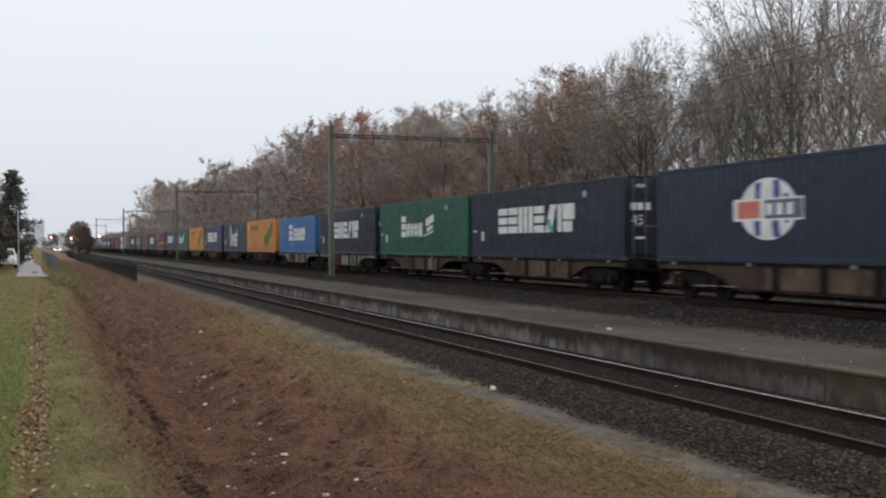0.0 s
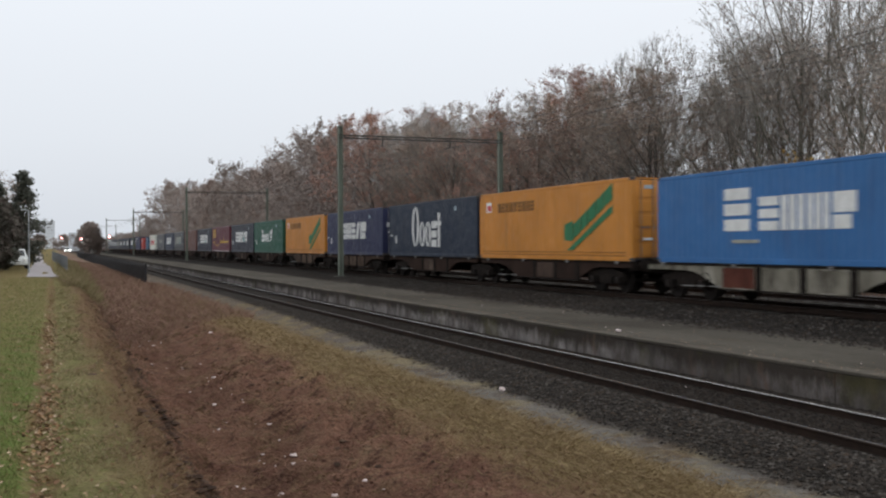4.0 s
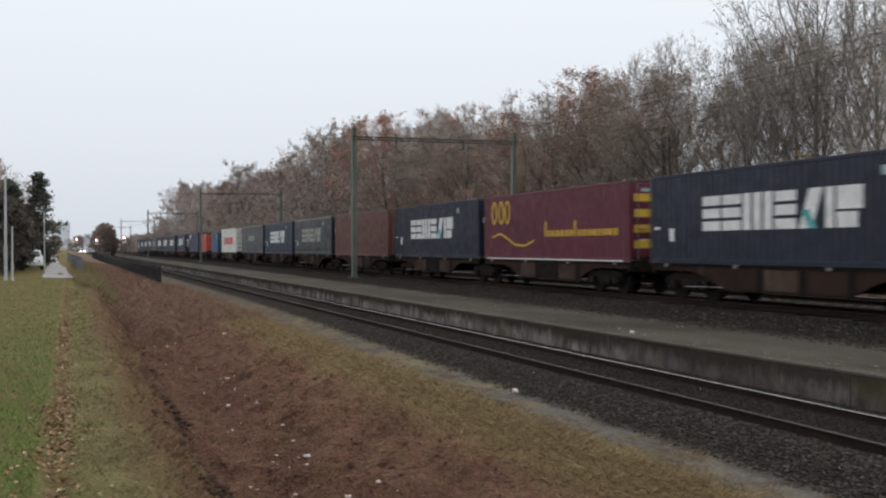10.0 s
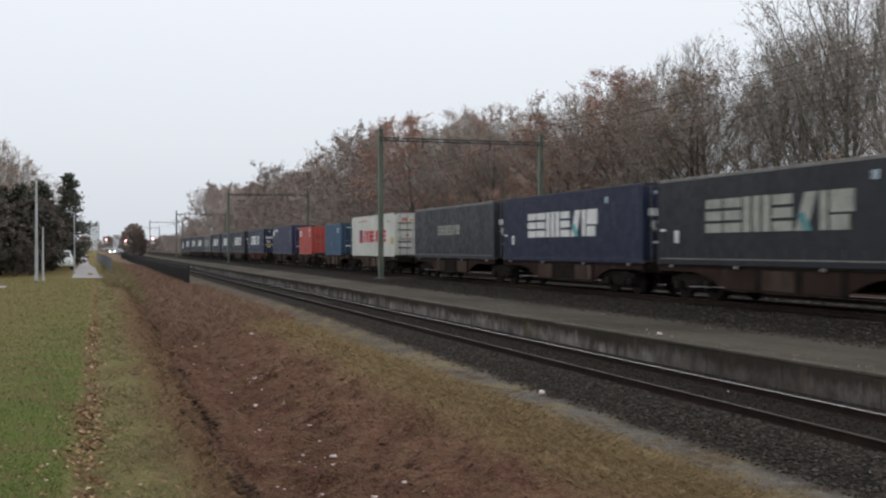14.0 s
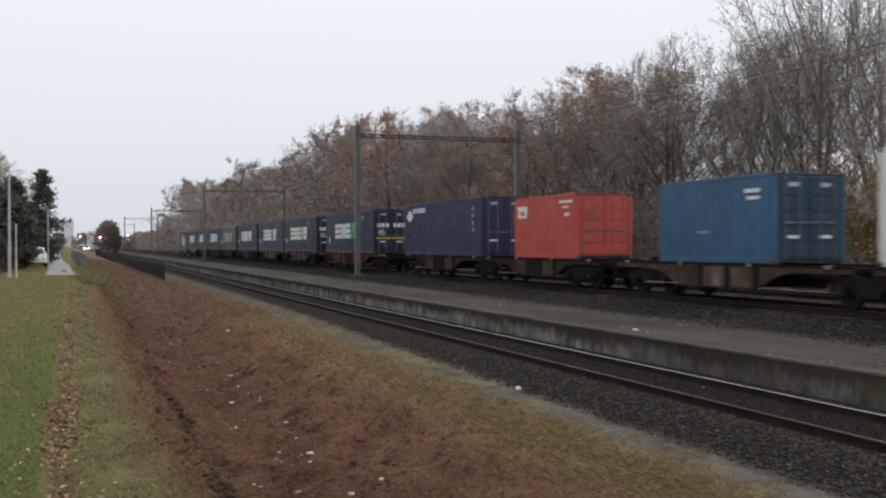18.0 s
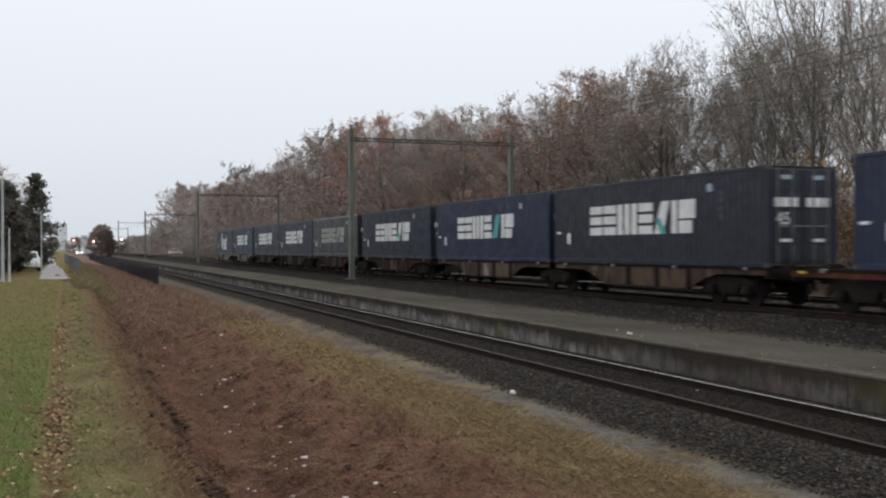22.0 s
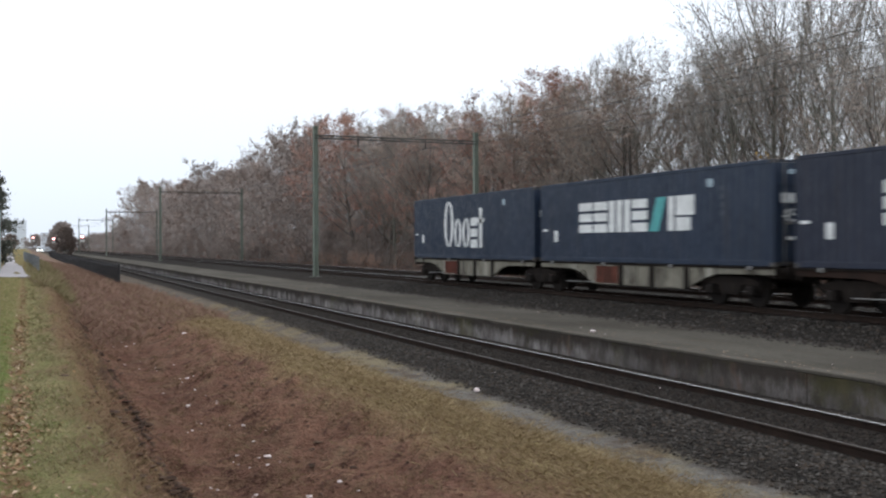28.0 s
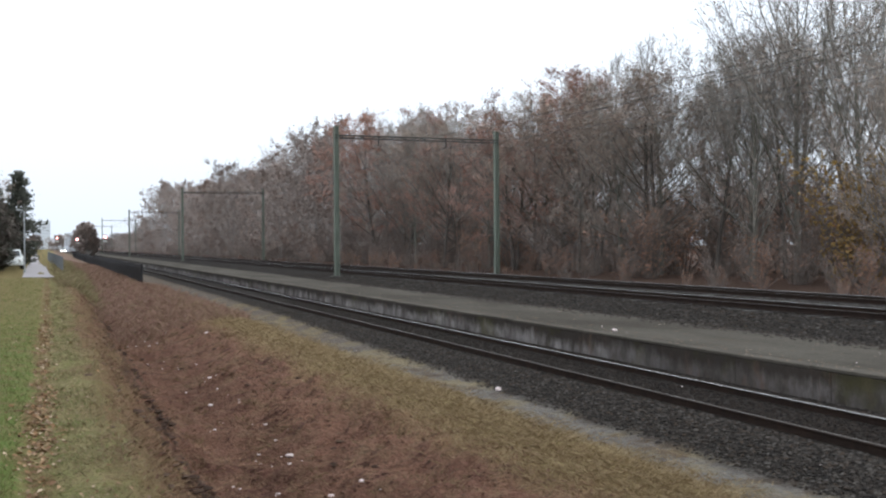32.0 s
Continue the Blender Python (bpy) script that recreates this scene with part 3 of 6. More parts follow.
# ---- ground ----
PROFILE = [(-900, 0.9), (-30, 0.82), (-1.5, 0.79), (-0.6, 0.785), (-0.3, 0.77), (-0.12, 0.715), (0.08, 0.74),
           (0.3, 0.79), (0.5, 0.78), (0.66, 0.70), (0.85, 0.47), (1.05, 0.2), (1.3, -0.12), (1.6, -0.45), (1.9, -0.75), (2.3, -0.98), (2.8, -1.05),
           (3.3, -0.97), (3.8, -0.80), (4.3, -0.62), (4.8, -0.45), (5.3, -0.31), (5.8, -0.22), (6.3, -0.20), (6.8, -0.24), (7.3, -0.29), (7.7, -0.30),
           (8.0, -0.24), (8.5, -0.155), (9.0, -0.125), (10.0, -0.14), (11.0, -0.125), (11.7, -0.15), (12.2, -0.2), (14.8, 0.20), (15.35, 0.375), (16.2, 0.44),
           (17.2, 0.50), (18.2, 0.52), (20, 0.50), (25.8, 0.50), (26.8, 0.40), (28, 0.22), (30, 0.28), (34, 0.33),
           (60, 0.4), (120, 0.5), (400, 0.7), (900, 0.9)]


def bank_shift(x, y):
    """The lawn's edge draws slowly away from the eye's line."""
    if 0.3 <= x <= 2.0:
        return 0.0095 * max(0.0, min(y, 60) - 10)
    return 0.0


def ground_height(x, y):
    xs = x
    if 0.3 <= x <= 2.6:
        xs = x - bank_shift(x, y) * (1 if x < 1.6 else (2.6 - x))
    for (xa, za), (xb, zb) in zip(PROFILE, PROFILE[1:]):
        if xa <= xs <= xb:
            z = za + (zb - za) * (xs - xa) / (xb - xa)
            break
    else:
        z = 0.8
    rough = 0.0
    if 0.5 < x < 7.6:
        rough = 0.055 if x < 5.2 else 0.03
    elif x <= 0.5:
        rough = 0.018
    elif x > 27.5:
        rough = 0.08
    if rough and -40 < y < 120:
        z += rough * (noise.noise((x * 1.1, y * 0.8, 3.1)) + 0.6 * noise.noise((x * 3.1, y * 2.6, 8.2)))
        if 0.5 < x < 5.2:
            z += 0.16 * noise.noise((x * 0.7, y * 0.45, 1.7)) + 0.21 * noise.noise((x * 0.9 + y * 1.0, y * 0.35 - x * 1.3, 4.4)) + 0.10 * noise.noise((x * 4.2, y * 3.4, 9.4)) + 0.04 * noise.noise((x * 8.5, y * 6.5, 2.4))
        if 0.85 < x < 2.2:
            z -= 0.4 * max(0.0, noise.noise((x * 1.9, y * 1.1, 2.2)) - 0.1)
    # the ditch runs out before the fence begins
    if 0.6 < x < 6.0 and y > 34:
        u = min(1.0, (y - 34) / 36)
        u = u * u * (3 - 2 * u)
        flat = 0.74 + (-0.2 - 0.74) * (x - 0.6) / 5.4
        z += (flat - z) * u
    return z


def build_ground():
    xs = []
    for (xa, _), (xb, _) in zip(PROFILE, PROFILE[1:]):
        k = 1 if xb <= -3 or xa >= 30 else max(1, math.ceil((xb - xa) / (0.06 if 0.6 < xa < 2.0 else 0.1 if -1 < xa < 7.5 else 0.4)))
        xs += [xa + (xb - xa) * i / k for i in range(k)]
    xs.append(PROFILE[-1][0])
    ys = [-700, -300, -80, -30, -10, -2] + [2 + 0.09 * i for i in range(174)] + [17.66 + 0.22 * i for i in range(46)]
    ys += [ys[-1] + 0.5 * i for i in range(1, 70)]
    while ys[-1] < 2600:
        ys.append(ys[-1] * 1.06)
    s = Shape()
    s.v = [(x, y, ground_height(x, y)) for y in ys for x in xs]
    n = len(xs)
    s.f = [(j * n + i, j * n + i + 1, (j + 1) * n + i + 1, (j + 1) * n + i) for j in range(len(ys) - 1) for i in range(n - 1)]
    part("ground", s, M["ground"], smooth=True)
    tagged(bpy.data.objects["ground"], "lawn, leaf-filled ditch, dry grass bank and dark ballast", "ground", kind="structure")


build_ground()


# ---- railway tracks ----
def build_track(name, label, xc, top, y0, y1, sleepers, wood):
    sheen = M["rail_head"] if wood else M["rail_worn"]
    track = thing(name, label, "railway track", "railway tracks", "structure")
    for side in (-1, 1):
        x = xc + side * 0.7525
        g = -side
        web = Shape().prism([(x - g * 0.07, top - 0.159), (x + g * 0.07, top - 0.159), (x + g * 0.07, top - 0.148), (x + g * 0.012, top - 0.125), (x + g * 0.012, top - 0.045),
                             (x + g * 0.033, top - 0.036), (x + g * 0.0345, top - 0.0145), (x + g * 0.026, top - 0.006), (x - g * 0.036, top - 0.006), (x - g * 0.033, top - 0.03),
                             (x - g * 0.012, top - 0.04), (x - g * 0.012, top - 0.125), (x - g * 0.07, top - 0.148)], "y", y0, y1)
        rail = part("rail", web, M["rail_side"], track, "rusty brown steel rail")
        part("running_surface", Shape().prism([(x - g * 0.034, top - 0.0055), (x + g * 0.0255, top - 0.0055), (x + g * 0.0275, top), (x - g * 0.03, top)], "y", y0, y1),
             M["rail_dull"], rail, "worn rail head")
        part("gauge_corner", Shape().prism([(x + g * 0.029, top - 0.0062), (x + g * 0.0348, top - 0.0118), (x + g * 0.0358, top - 0.0102), (x + g * 0.0312, top - 0.0042)], "y", y0, y1),
             sheen, rail, "polished inner corner of the rail head")
        # on the near rails only, placed to fit the camera's view
        if side < 0:
            part("worn_band", Shape().prism([(x + g * 0.019, top - 0.002), (x + g * 0.0262, top - 0.002), (x + g * 0.0262, top + 0.0009), (x + g * 0.019, top + 0.0009)], "y", y0, y1),
                 sheen, rail, "grey worn band on the rail head")
    m = Shape().box(-1.3, 1.3, -0.12, 0.12, -0.15, 0, 0.02).mesh("sleeper", M["sleeper" if wood else "concrete_sleeper"])
    clip = Shape()
    for side in (-1, 1):
        for k in (-1, 1):
            clip.box(side * 0.7525 + k * 0.11 - 0.035, side * 0.7525 + k * 0.11 + 0.035, -0.06, 0.06, 0.017, 0.04, 0.01)
    cm = clip.mesh("rail_clip", M["rail_side"])
    for y in sleepers:
        ob = new("sleeper", m)
        ob.parent = track
        ob.location = (xc + random.uniform(-0.03, 0.03), y + random.uniform(-0.03, 0.03), top - 0.176 + random.uniform(-0.014, 0.0))
        ob.rotation_euler = (0, 0, random.uniform(-0.012, 0.012))
        cl = new("rail_clip", cm)
        cl.parent = ob
    return track


SIDING, MAIN_NEAR, MAIN_FAR, MAIN_TOP = 10.073, 19.74, 24.36, 0.698
build_track("siding_track", "siding with rusty rails on dark ballast, heads worn bright", SIDING, 0.0, -80, 900, [4 + 0.6 * i for i in range(110)], True)
build_track("main_track", "electrified main line track on raised grey ballast", MAIN_NEAR, MAIN_TOP, -600, 1500, [12 + 0.6 * i for i in range(90)], False)
build_track("main_track", "electrified main line track beside the wood", MAIN_FAR, MAIN_TOP, -600, 1500, [14 + 0.6 * i for i in range(80)], False)


def rock(rng):
    """A broken stone of ten faces or so."""
    vs = [(rng.uniform(-1, 1) * 0.25, rng.uniform(-1, 1) * 0.25, 0.85)]
    for k in range(5):
        w = 2 * math.pi * (k + rng.uniform(-0.3, 0.3)) / 5
        r = rng.uniform(0.7, 1.1)
        vs.append((math.cos(w) * r, math.sin(w) * r, rng.uniform(0.0, 0.4)))
    vs.append((0, 0, -0.6))
    fs = [(0, 1 + k, 1 + (k + 1) % 5) for k in range(5)] + [(6, 1 + (k + 1) % 5, 1 + k) for k in range(5)]
    return vs, fs


def scatter_stones(name, label, spans, y0, y1, count, size, seed, mat="stones"):
    rng = random.Random(seed)
    s = Shape()
    for _ in range(count):
        y = y0 * (y1 / y0) ** rng.random()
        xa, xb = rng.choice(spans)
        x = rng.uniform(xa, xb)
        if x < 7.75 + 0.55 * min(1.0, max(0.0, (y - 15) / 27)) + rng.uniform(-0.15, 0.1):
            continue
        z = ground_height(x, y) if not 12 < x < 15.4 else 0.392
        vs, fs = rock(rng)
        k = size * rng.uniform(0.6, 1.5)
        a = rng.uniform(0, 6.3)
        ca, sa = math.cos(a) * k, math.sin(a) * k
        s.add([(x + px * ca - py * sa, y + px * sa + py * ca, z + pz * k * 0.8) for px, py, pz in vs], fs)
    tagged(part(name, s, M[mat]), label, "ballast", kind="stuff")


scatter_stones("ballast_stones", "dark grey broken ballast stones round the siding", [(7.75, 9.2), (7.75, 9.2), (7.9, 9.2), (10.95, 11.75)], 5.5, 48, 17000, 0.030, 4)
# a darker mix of stones between the rails
scatter_stones("ballast_stones", "darker ballast stones between the siding's rails", [(9.42, 10.74)], 5.5, 48, 9000, 0.032, 7, "stones_darker")
scatter_stones("ballast_stones", "grey ballast stones on the main line's shoulder", [(15.4, 18.6), (15.6, 18.6), (20.6, 22.0), (21.9, 23.5)], 14, 70, 9000, 0.045, 5)
scatter_stones("ballast_stones", "grey ballast stones spilled over the platform's back edge", [(14.6, 15.4), (15.05, 15.5), (15.2, 15.5), (15.25, 15.6)], 14, 70, 3800, 0.036, 6)


# ---- platform between siding and main line ----
def build_platform():
    plat = thing("platform", "old low platform with stained concrete edge and grey asphalt", "platform", kind="structure")
    top, x0, x1 = 0.395, 11.82, 15.4
    y, rng = -20.0, random.Random(3)
    part("platform_surface", Shape().prism([(x0 + 0.33, -0.3), (x1 - 0.1, -0.3), (x1, 0.30), (x1 - 0.04, top), (x0 + 0.33, top + 0.006)], "y", -40, 420),
         M["asphalt"], plat, "worn grey asphalt with grit")
    panels = []
    for w in (2.5,):
        panels.append((Shape().box(0, 0.16, 0.003, w - 0.003, -0.75, -0.059, 0.012).mesh("edge_panel", M["concrete"]), w))
    cop = Shape().box(-0.012, 0.335, 0.002, 1.998, -0.058, 0.003, 0.012).mesh("coping_slab", M["coping"])
    for i in range(92):
        y = -24 + i * 2.5
        ob = new("edge_panel", panels[0][0])
        ob.parent = plat
        ob.location = (x0 + rng.uniform(-0.008, 0.008), y, top)
    for i in range(150):
        ob = new("coping_slab", cop)
        ob.parent = plat
        ob.location = (x0 + rng.uniform(-0.01, 0.01), -24 + i * 2.0, top + rng.uniform(-0.006, 0.006))
    part("edge_wall", Shape().box(x0 + 0.01, x0 + 0.3, 206, 420, -0.4, top, 0.02), M["concrete"], plat)
    return plat


build_platform()


# ---- overhead line ----
def build_portal(y, top, x0=16.95, x1=27.95):
    """A lattice beam on two tapering H posts, with droppers and insulators."""
    p = thing("catenary_portal", "grey-green steel catenary portal spanning two tracks", "catenary portal", "catenary portals", at=pose(0, y, 0))
    for x in (x0, x1):
        g = 0.45
        post = Shape()
        for sx in (-1, 1):
            post.prism([(x + sx * 0.13 - 0.016, -0.15), (x + sx * 0.13 + 0.016, -0.15), (x + sx * 0.13 + 0.016, 0.15), (x + sx * 0.13 - 0.016, 0.15)], "z", g, top)
        post.prism([(x - 0.118, -0.012), (x + 0.118, -0.012), (x + 0.118, 0.012), (x - 0.118, 0.012)], "z", g, top)
        ob = part("post", post, M["post"], p)
        part("footing", Shape().box(x - 0.35, x + 0.35, -0.35, 0.35, 0.0, 0.545, 0.03), M["concrete_sleeper"], ob, "grey concrete footing")
        part("post_cap", Shape().box(x - 0.16, x + 0.16, -0.17, 0.17, top, top + 0.04, 0.01), M["post"], ob)
        ins = Shape()
        for k in range(3):
            ins.tube((x, 0, top + 0.05 + 0.09 * k), (x, 0, top + 0.11 + 0.09 * k), 0.075, 0.05, 8)
        part("insulator", ins, M["insulator"], ob)
    zb = top - 0.72
    beam = Shape()
    for dz in (0.0, 0.18):
        for dy in (-0.1, 0.1):
            beam.box(x0 - 0.15, x1 + 0.15, dy - 0.03, dy + 0.03, zb + dz - 0.03, zb + dz + 0.03)
    n = 16
    for i in range(n):
        xa, xb = x0 + (x1 - x0) * i / n, x0 + (x1 - x0) * (i + 1) / n
        for dy in (-0.1, 0.1):
            a, b = (zb, zb + 0.18) if i % 2 else (zb + 0.18, zb)
            beam.tube((xa, dy, a), (xb, dy, b), 0.018, 0.018, 4)
    part("beam", beam, M["steel_dark"], p, "dark lattice beam")
    for xc in (MAIN_NEAR, MAIN_FAR):
        d = Shape().box(xc - 0.04, xc + 0.04, -0.04, 0.04, zb - 0.42, zb + 0.22)
        d.tube((xc, 0, zb - 0.4), (xc - 0.35, 0, zb - 0.44), 0.022, 0.022, 6)
        hanger = part("hanger", d, M["steel_dark"], p)
        ins = Shape()
        for k in range(4):
            ins.ball((xc, 0, zb + 0.24 + 0.07 * k), 0.07, 8, 4, 0.5)
        part("insulator", ins, M["insulator"], hanger)


PORTALS = [(-12.0, 9.95), (63.6, 9.95), (144.5, 10.45), (245.0, 10.9), (374.0, 12.2), (520.0, 13.0)]
for y, top in PORTALS:
    build_portal(y, top)


def span_points(x, low, sag, steps=12):
    """Points of a wire hung from portal to portal."""
    pts = []
    for (ya, ta), (yb, tb) in zip(PORTALS, PORTALS[1:]):
        for k in range(steps):
            u = k / steps
            pts.append((x, ya + (yb - ya) * u, ta + (tb - ta) * u + low - sag * 4 * u * (1 - u)))
    return pts


def build_wires():
    for xc in (MAIN_NEAR, MAIN_FAR):
        line = thing("overhead_line", "thin dark contact and messenger wires over a track", "overhead line", "overhead lines")
        mes, con = span_points(xc, -1.15, 0.9), span_points(xc, -2.35, 0.0)
        part("contact_wire", Shape().cable(con, 0.010), M["wire"], line)
        part("messenger_wire", Shape().cable(mes, 0.011), M["wire"], line)
        drop = Shape()
        for k, (a, b) in enumerate(zip(mes, con)):
            if k % 12:
                drop.tube(a, b, 0.005, 0.005, 3, False)
        tagged(part("dropper", drop, M["wire"], line), kind="stuff")
    feed = thing("feeder_line", "thin dark feeder wire along the post tops", "overhead line", "overhead lines")
    part("feeder_wire", Shape().cable(span_points(27.95, 0.32, 0.8), 0.012), M["wire"], feed)


build_wires()


# ---- the train ----
RAIL_TO_DECK = 1.155
LONG = 13.5  # a forty-five foot container, shortened a little to fit the camera's view
DECK = MAIN_TOP + RAIL_TO_DECK


def corrugated(length, height, side, smooth, z0=0.15):
    """A side wall: an outer face folded in flat ridges, a plain inner face."""
    out = side * 1.22
    pts = []
    if smooth:
        n = 12
        for i in range(n + 1):
            u = i / n
            pts.append((-length / 2 + 0.16 + (length - 0.32) * u, 0.012 * math.sin(u * math.pi * 9) + 0.008))
    else:
        n = int((length - 0.32) / 0.29)
        step = (length - 0.32) / n
        for i in range(n):
            y = -length / 2 + 0.16 + i * step
            pts += [(y, 0.022), (y + step * 0.25, 0.022), (y + step * 0.45, 0.006), (y + step * 0.8, 0.006)]
        pts.append((length / 2 - 0.16, 0.022))
    s = Shape()
    m = len(pts)
    vs = []
    for z in (z0, height - 0.12):
        vs += [(out - side * d, y, z) for y, d in pts] + [(out - side * 0.07, y, z) for y, d in pts]
    fs = []
    for i in range(m - 1):
        a, b = i, 2 * m + i
        quads = [(a, a + 1, b + 1, b), (m + a + 1, m + a, m + b, m + b + 1), (b, b + 1, m + b + 1, m + b), (a + 1, a, m + a, m + a + 1)]
        fs += quads if side < 0 else [tuple(reversed(q)) for q in quads]
    return s.add(vs, fs)


COATS = [0]


def coat():
    """Each painted shape lies a little above the last."""
    COATS[0] = (COATS[0] + 1) % 14
    return -1.2235 - 0.0007 * COATS[0]


def block(parent, name, mat, y_left, w, z, h, length, label=""):
    """A painted block on the wall that faces the siding; y_left: metres from the rear end."""
    s = Shape().box(coat(), -1.2155, length / 2 - y_left - w, length / 2 - y_left, z, z + h, 0.003)
    return part(name, s, mat, parent, label)


def slanted(parent, name, mat, corners, length, label=""):
    s = Shape().prism([(length / 2 - y, z) for y, z in corners], "x", coat(), -1.2155)
    return part(name, s, mat, parent, label)


def word_mark(c, length, y, z, h, widths, mats, cuts):
    """A line of plain painted shapes, one to three for each sign of the wordmark, that reads as bars."""
    lo, hi = -1.2235, -1.2155
    for w, mat, cut in zip(widths, mats, cuts):
        yl = length / 2 - y
        bars = []
        if cut == "h":
            bars = [Shape().box(lo, hi, yl - w, yl, z + h * (k * 0.36), z + h * (k * 0.36 + 0.27), 0.003) for k in range(3)]
        elif cut == "v":
            bars = [Shape().box(lo, hi, yl - w * (k * 0.36 + 0.27), yl - w * k * 0.36, z, z + h, 0.003) for k in range(3)]
        elif cut == "d":
            bars = [Shape().prism([(yl, z), (yl - w * 0.55, z), (yl - w, z + h), (yl - w * 0.45, z + h)], "x", lo, hi)]
        elif cut == "p":
            bars = [Shape().box(lo, hi, yl - w, yl, z + h * 0.44, z + h, 0.003), Shape().box(lo, hi, yl - w * 0.8, yl, z, z + h * 0.38, 0.003)]
        elif cut in ("o", "r"):
            n = 12
            thick = min(0.3, w * 0.3) if cut == "r" else w / 2 - 0.01
            for a, b in ((1.75, 4.53), (-1.39, 1.39)) if cut == "r" else ((0.06, 3.08), (3.2, 6.22)):
                rim = [a + (b - a) * i / n for i in range(n + 1)]
                outer = [(yl - w / 2 + math.cos(v) * w / 2, z + h / 2 + math.sin(v) * h / 2) for v in rim]
                inner = [(yl - w / 2 + math.cos(v) * (w / 2 - thick), z + h / 2 + math.sin(v) * (h / 2 - thick * 0.5)) for v in reversed(rim)]
                bars.append(Shape().prism(outer + (inner if cut == "r" else []), "x", lo, hi))
        else:
            bars = [Shape().box(lo, hi, yl - w, yl, z, z + h, 0.003)]
        for shape in bars:
            part("painted_bar", shape, mat, c)
        y += w + 0.1


LETTER_MESHES = {}


def numerals(text, size, mat, parent, x, z, y):
    """Readable figures on a door."""
    if text not in LETTER_MESHES:
        cu = bpy.data.curves.new("figures", "FONT")
        cu.body, cu.size, cu.extrude = text, size, 0.004
        tmp = bpy.data.objects.new("figures", cu)
        me = bpy.data.meshes.new_from_object(tmp)
        me.materials.clear()
        me.materials.append(mat)
        bpy.data.objects.remove(tmp)
        LETTER_MESHES[text] = me
    ob = new("numeral", LETTER_MESHES[text])
    ob.parent = parent
    ob.matrix_basis = pose(x, y, z, 90, 0, 0)
    return ob


def build_container(label, length, height, body, curtain=False, doors="plain", ends=None, stripe=False, straps=True):
    """An intermodal container: base centre at its origin, long side along y, doors towards -y."""
    c = thing("freight_container", label, "container", "containers on the train")
    h, L = height, length
    for side in (-1, 1):
        wall = part("side_wall", corrugated(L, h, side, curtain), body, c)
        rails = Shape()
        rails.box(min(side * 1.22, side * 1.14), max(side * 1.22, side * 1.14), -L / 2 + 0.15, L / 2 - 0.15, 0.0, 0.16, 0.012)
        part("bottom_rail", rails, body, wall)
        part("top_rail", Shape().box(min(side * 1.22, side * 1.15), max(side * 1.22, side * 1.15), -L / 2 + 0.15, L / 2 - 0.15, h - 0.12, h - 0.01, 0.012),
             M["bar"] if curtain and straps else body, wall)
        if curtain and straps:
            part("curtain_rail", Shape().box(min(side * 1.228, side * 1.2), max(side * 1.228, side * 1.2), -L / 2 + 0.2, L / 2 - 0.2, 0.17, 0.215, 0.006), M["bar"], wall, "pale curtain track")
            strap = Shape().box(min(side * 1.226, side * 1.2), max(side * 1.226, side * 1.2), -0.025, 0.025, 0.18, 0.5).mesh("strap", M["casting"])
            for k in range(16):
                part("strap", strap, None, wall).location = (0, -L / 2 + 0.7 + k * (L - 1.4) / 15, 0)
    part("roof", Shape().prism([(-1.16, h - 0.05), (1.16, h - 0.05), (1.16, h - 0.02), (0, h - 0.008), (-1.16, h - 0.02)], "y", -L / 2 + 0.1, L / 2 - 0.1), body, c)
    part("floor_frame", Shape().box(-1.14, 1.14, -L / 2 + 0.1, L / 2 - 0.1, 0.03, 0.14, 0.01), M["casting"], c)
    part("end_wall", Shape().box(-1.1, 1.1, L / 2 - 0.1, L / 2 - 0.03, 0.12, h - 0.1, 0.01), body, c)
    for sx in (-1, 1):
        for sy in (-1, 1):
            x0, x1 = sorted((sx * 1.22, sx * 1.08))
            y0, y1 = sorted((sy * L / 2, sy * (L / 2 - 0.17)))
            post = part("corner_post", Shape().box(x0, x1, y0, y1, 0.1, h - 0.1, 0.015), body, c)
            e = 0.004
            cx0, cx1, cy0, cy1 = x0 - e, x1 + e, y0 - e, y1 + e
            part("corner_casting", Shape().box(cx0, cx1, cy0, cy1, -0.01, 0.12, 0.012), M["casting"], post)
            part("corner_casting", Shape().box(cx0, cx1, cy0, cy1, h - 0.12, h, 0.012), M["casting"], post)
    for sx in (-1, 1):
        x0, x1 = sorted((sx * 0.012, sx * 1.07))
        door = part("door", Shape().box(x0, x1, -L / 2 + 0.03, -L / 2 + 0.08, 0.13, h - 0.1, 0.01), ends or body, c)
        for k in range(5):
            z = 0.2 + k * (h - 0.4) / 5
            part("door_panel", Shape().box(x0 + 0.06, x1 - 0.06, -L / 2 + 0.012, -L / 2 + 0.032, z, z + (h - 0.4) / 5 - 0.12, 0.008), ends or body, door)
        for k in (0.28, 0.8):
            xb = sx * (0.1 + k * 0.95)
            part("locking_bar", Shape().tube((xb, -L / 2 - 0.01, 0.08), (xb, -L / 2 - 0.01, h - 0.06), 0.019, 0.019, 6), M["bar"], door)
            part("bar_handle", Shape().box(xb - 0.02, xb + 0.36 * -sx if sx < 0 else xb + 0.02, -L / 2 - 0.035, -L / 2 - 0.015, 1.15, 1.19) if sx < 0 else
                 Shape().box(xb - 0.36, xb + 0.02, -L / 2 - 0.035, -L / 2 - 0.015, 1.15, 1.19), M["bar"], door)
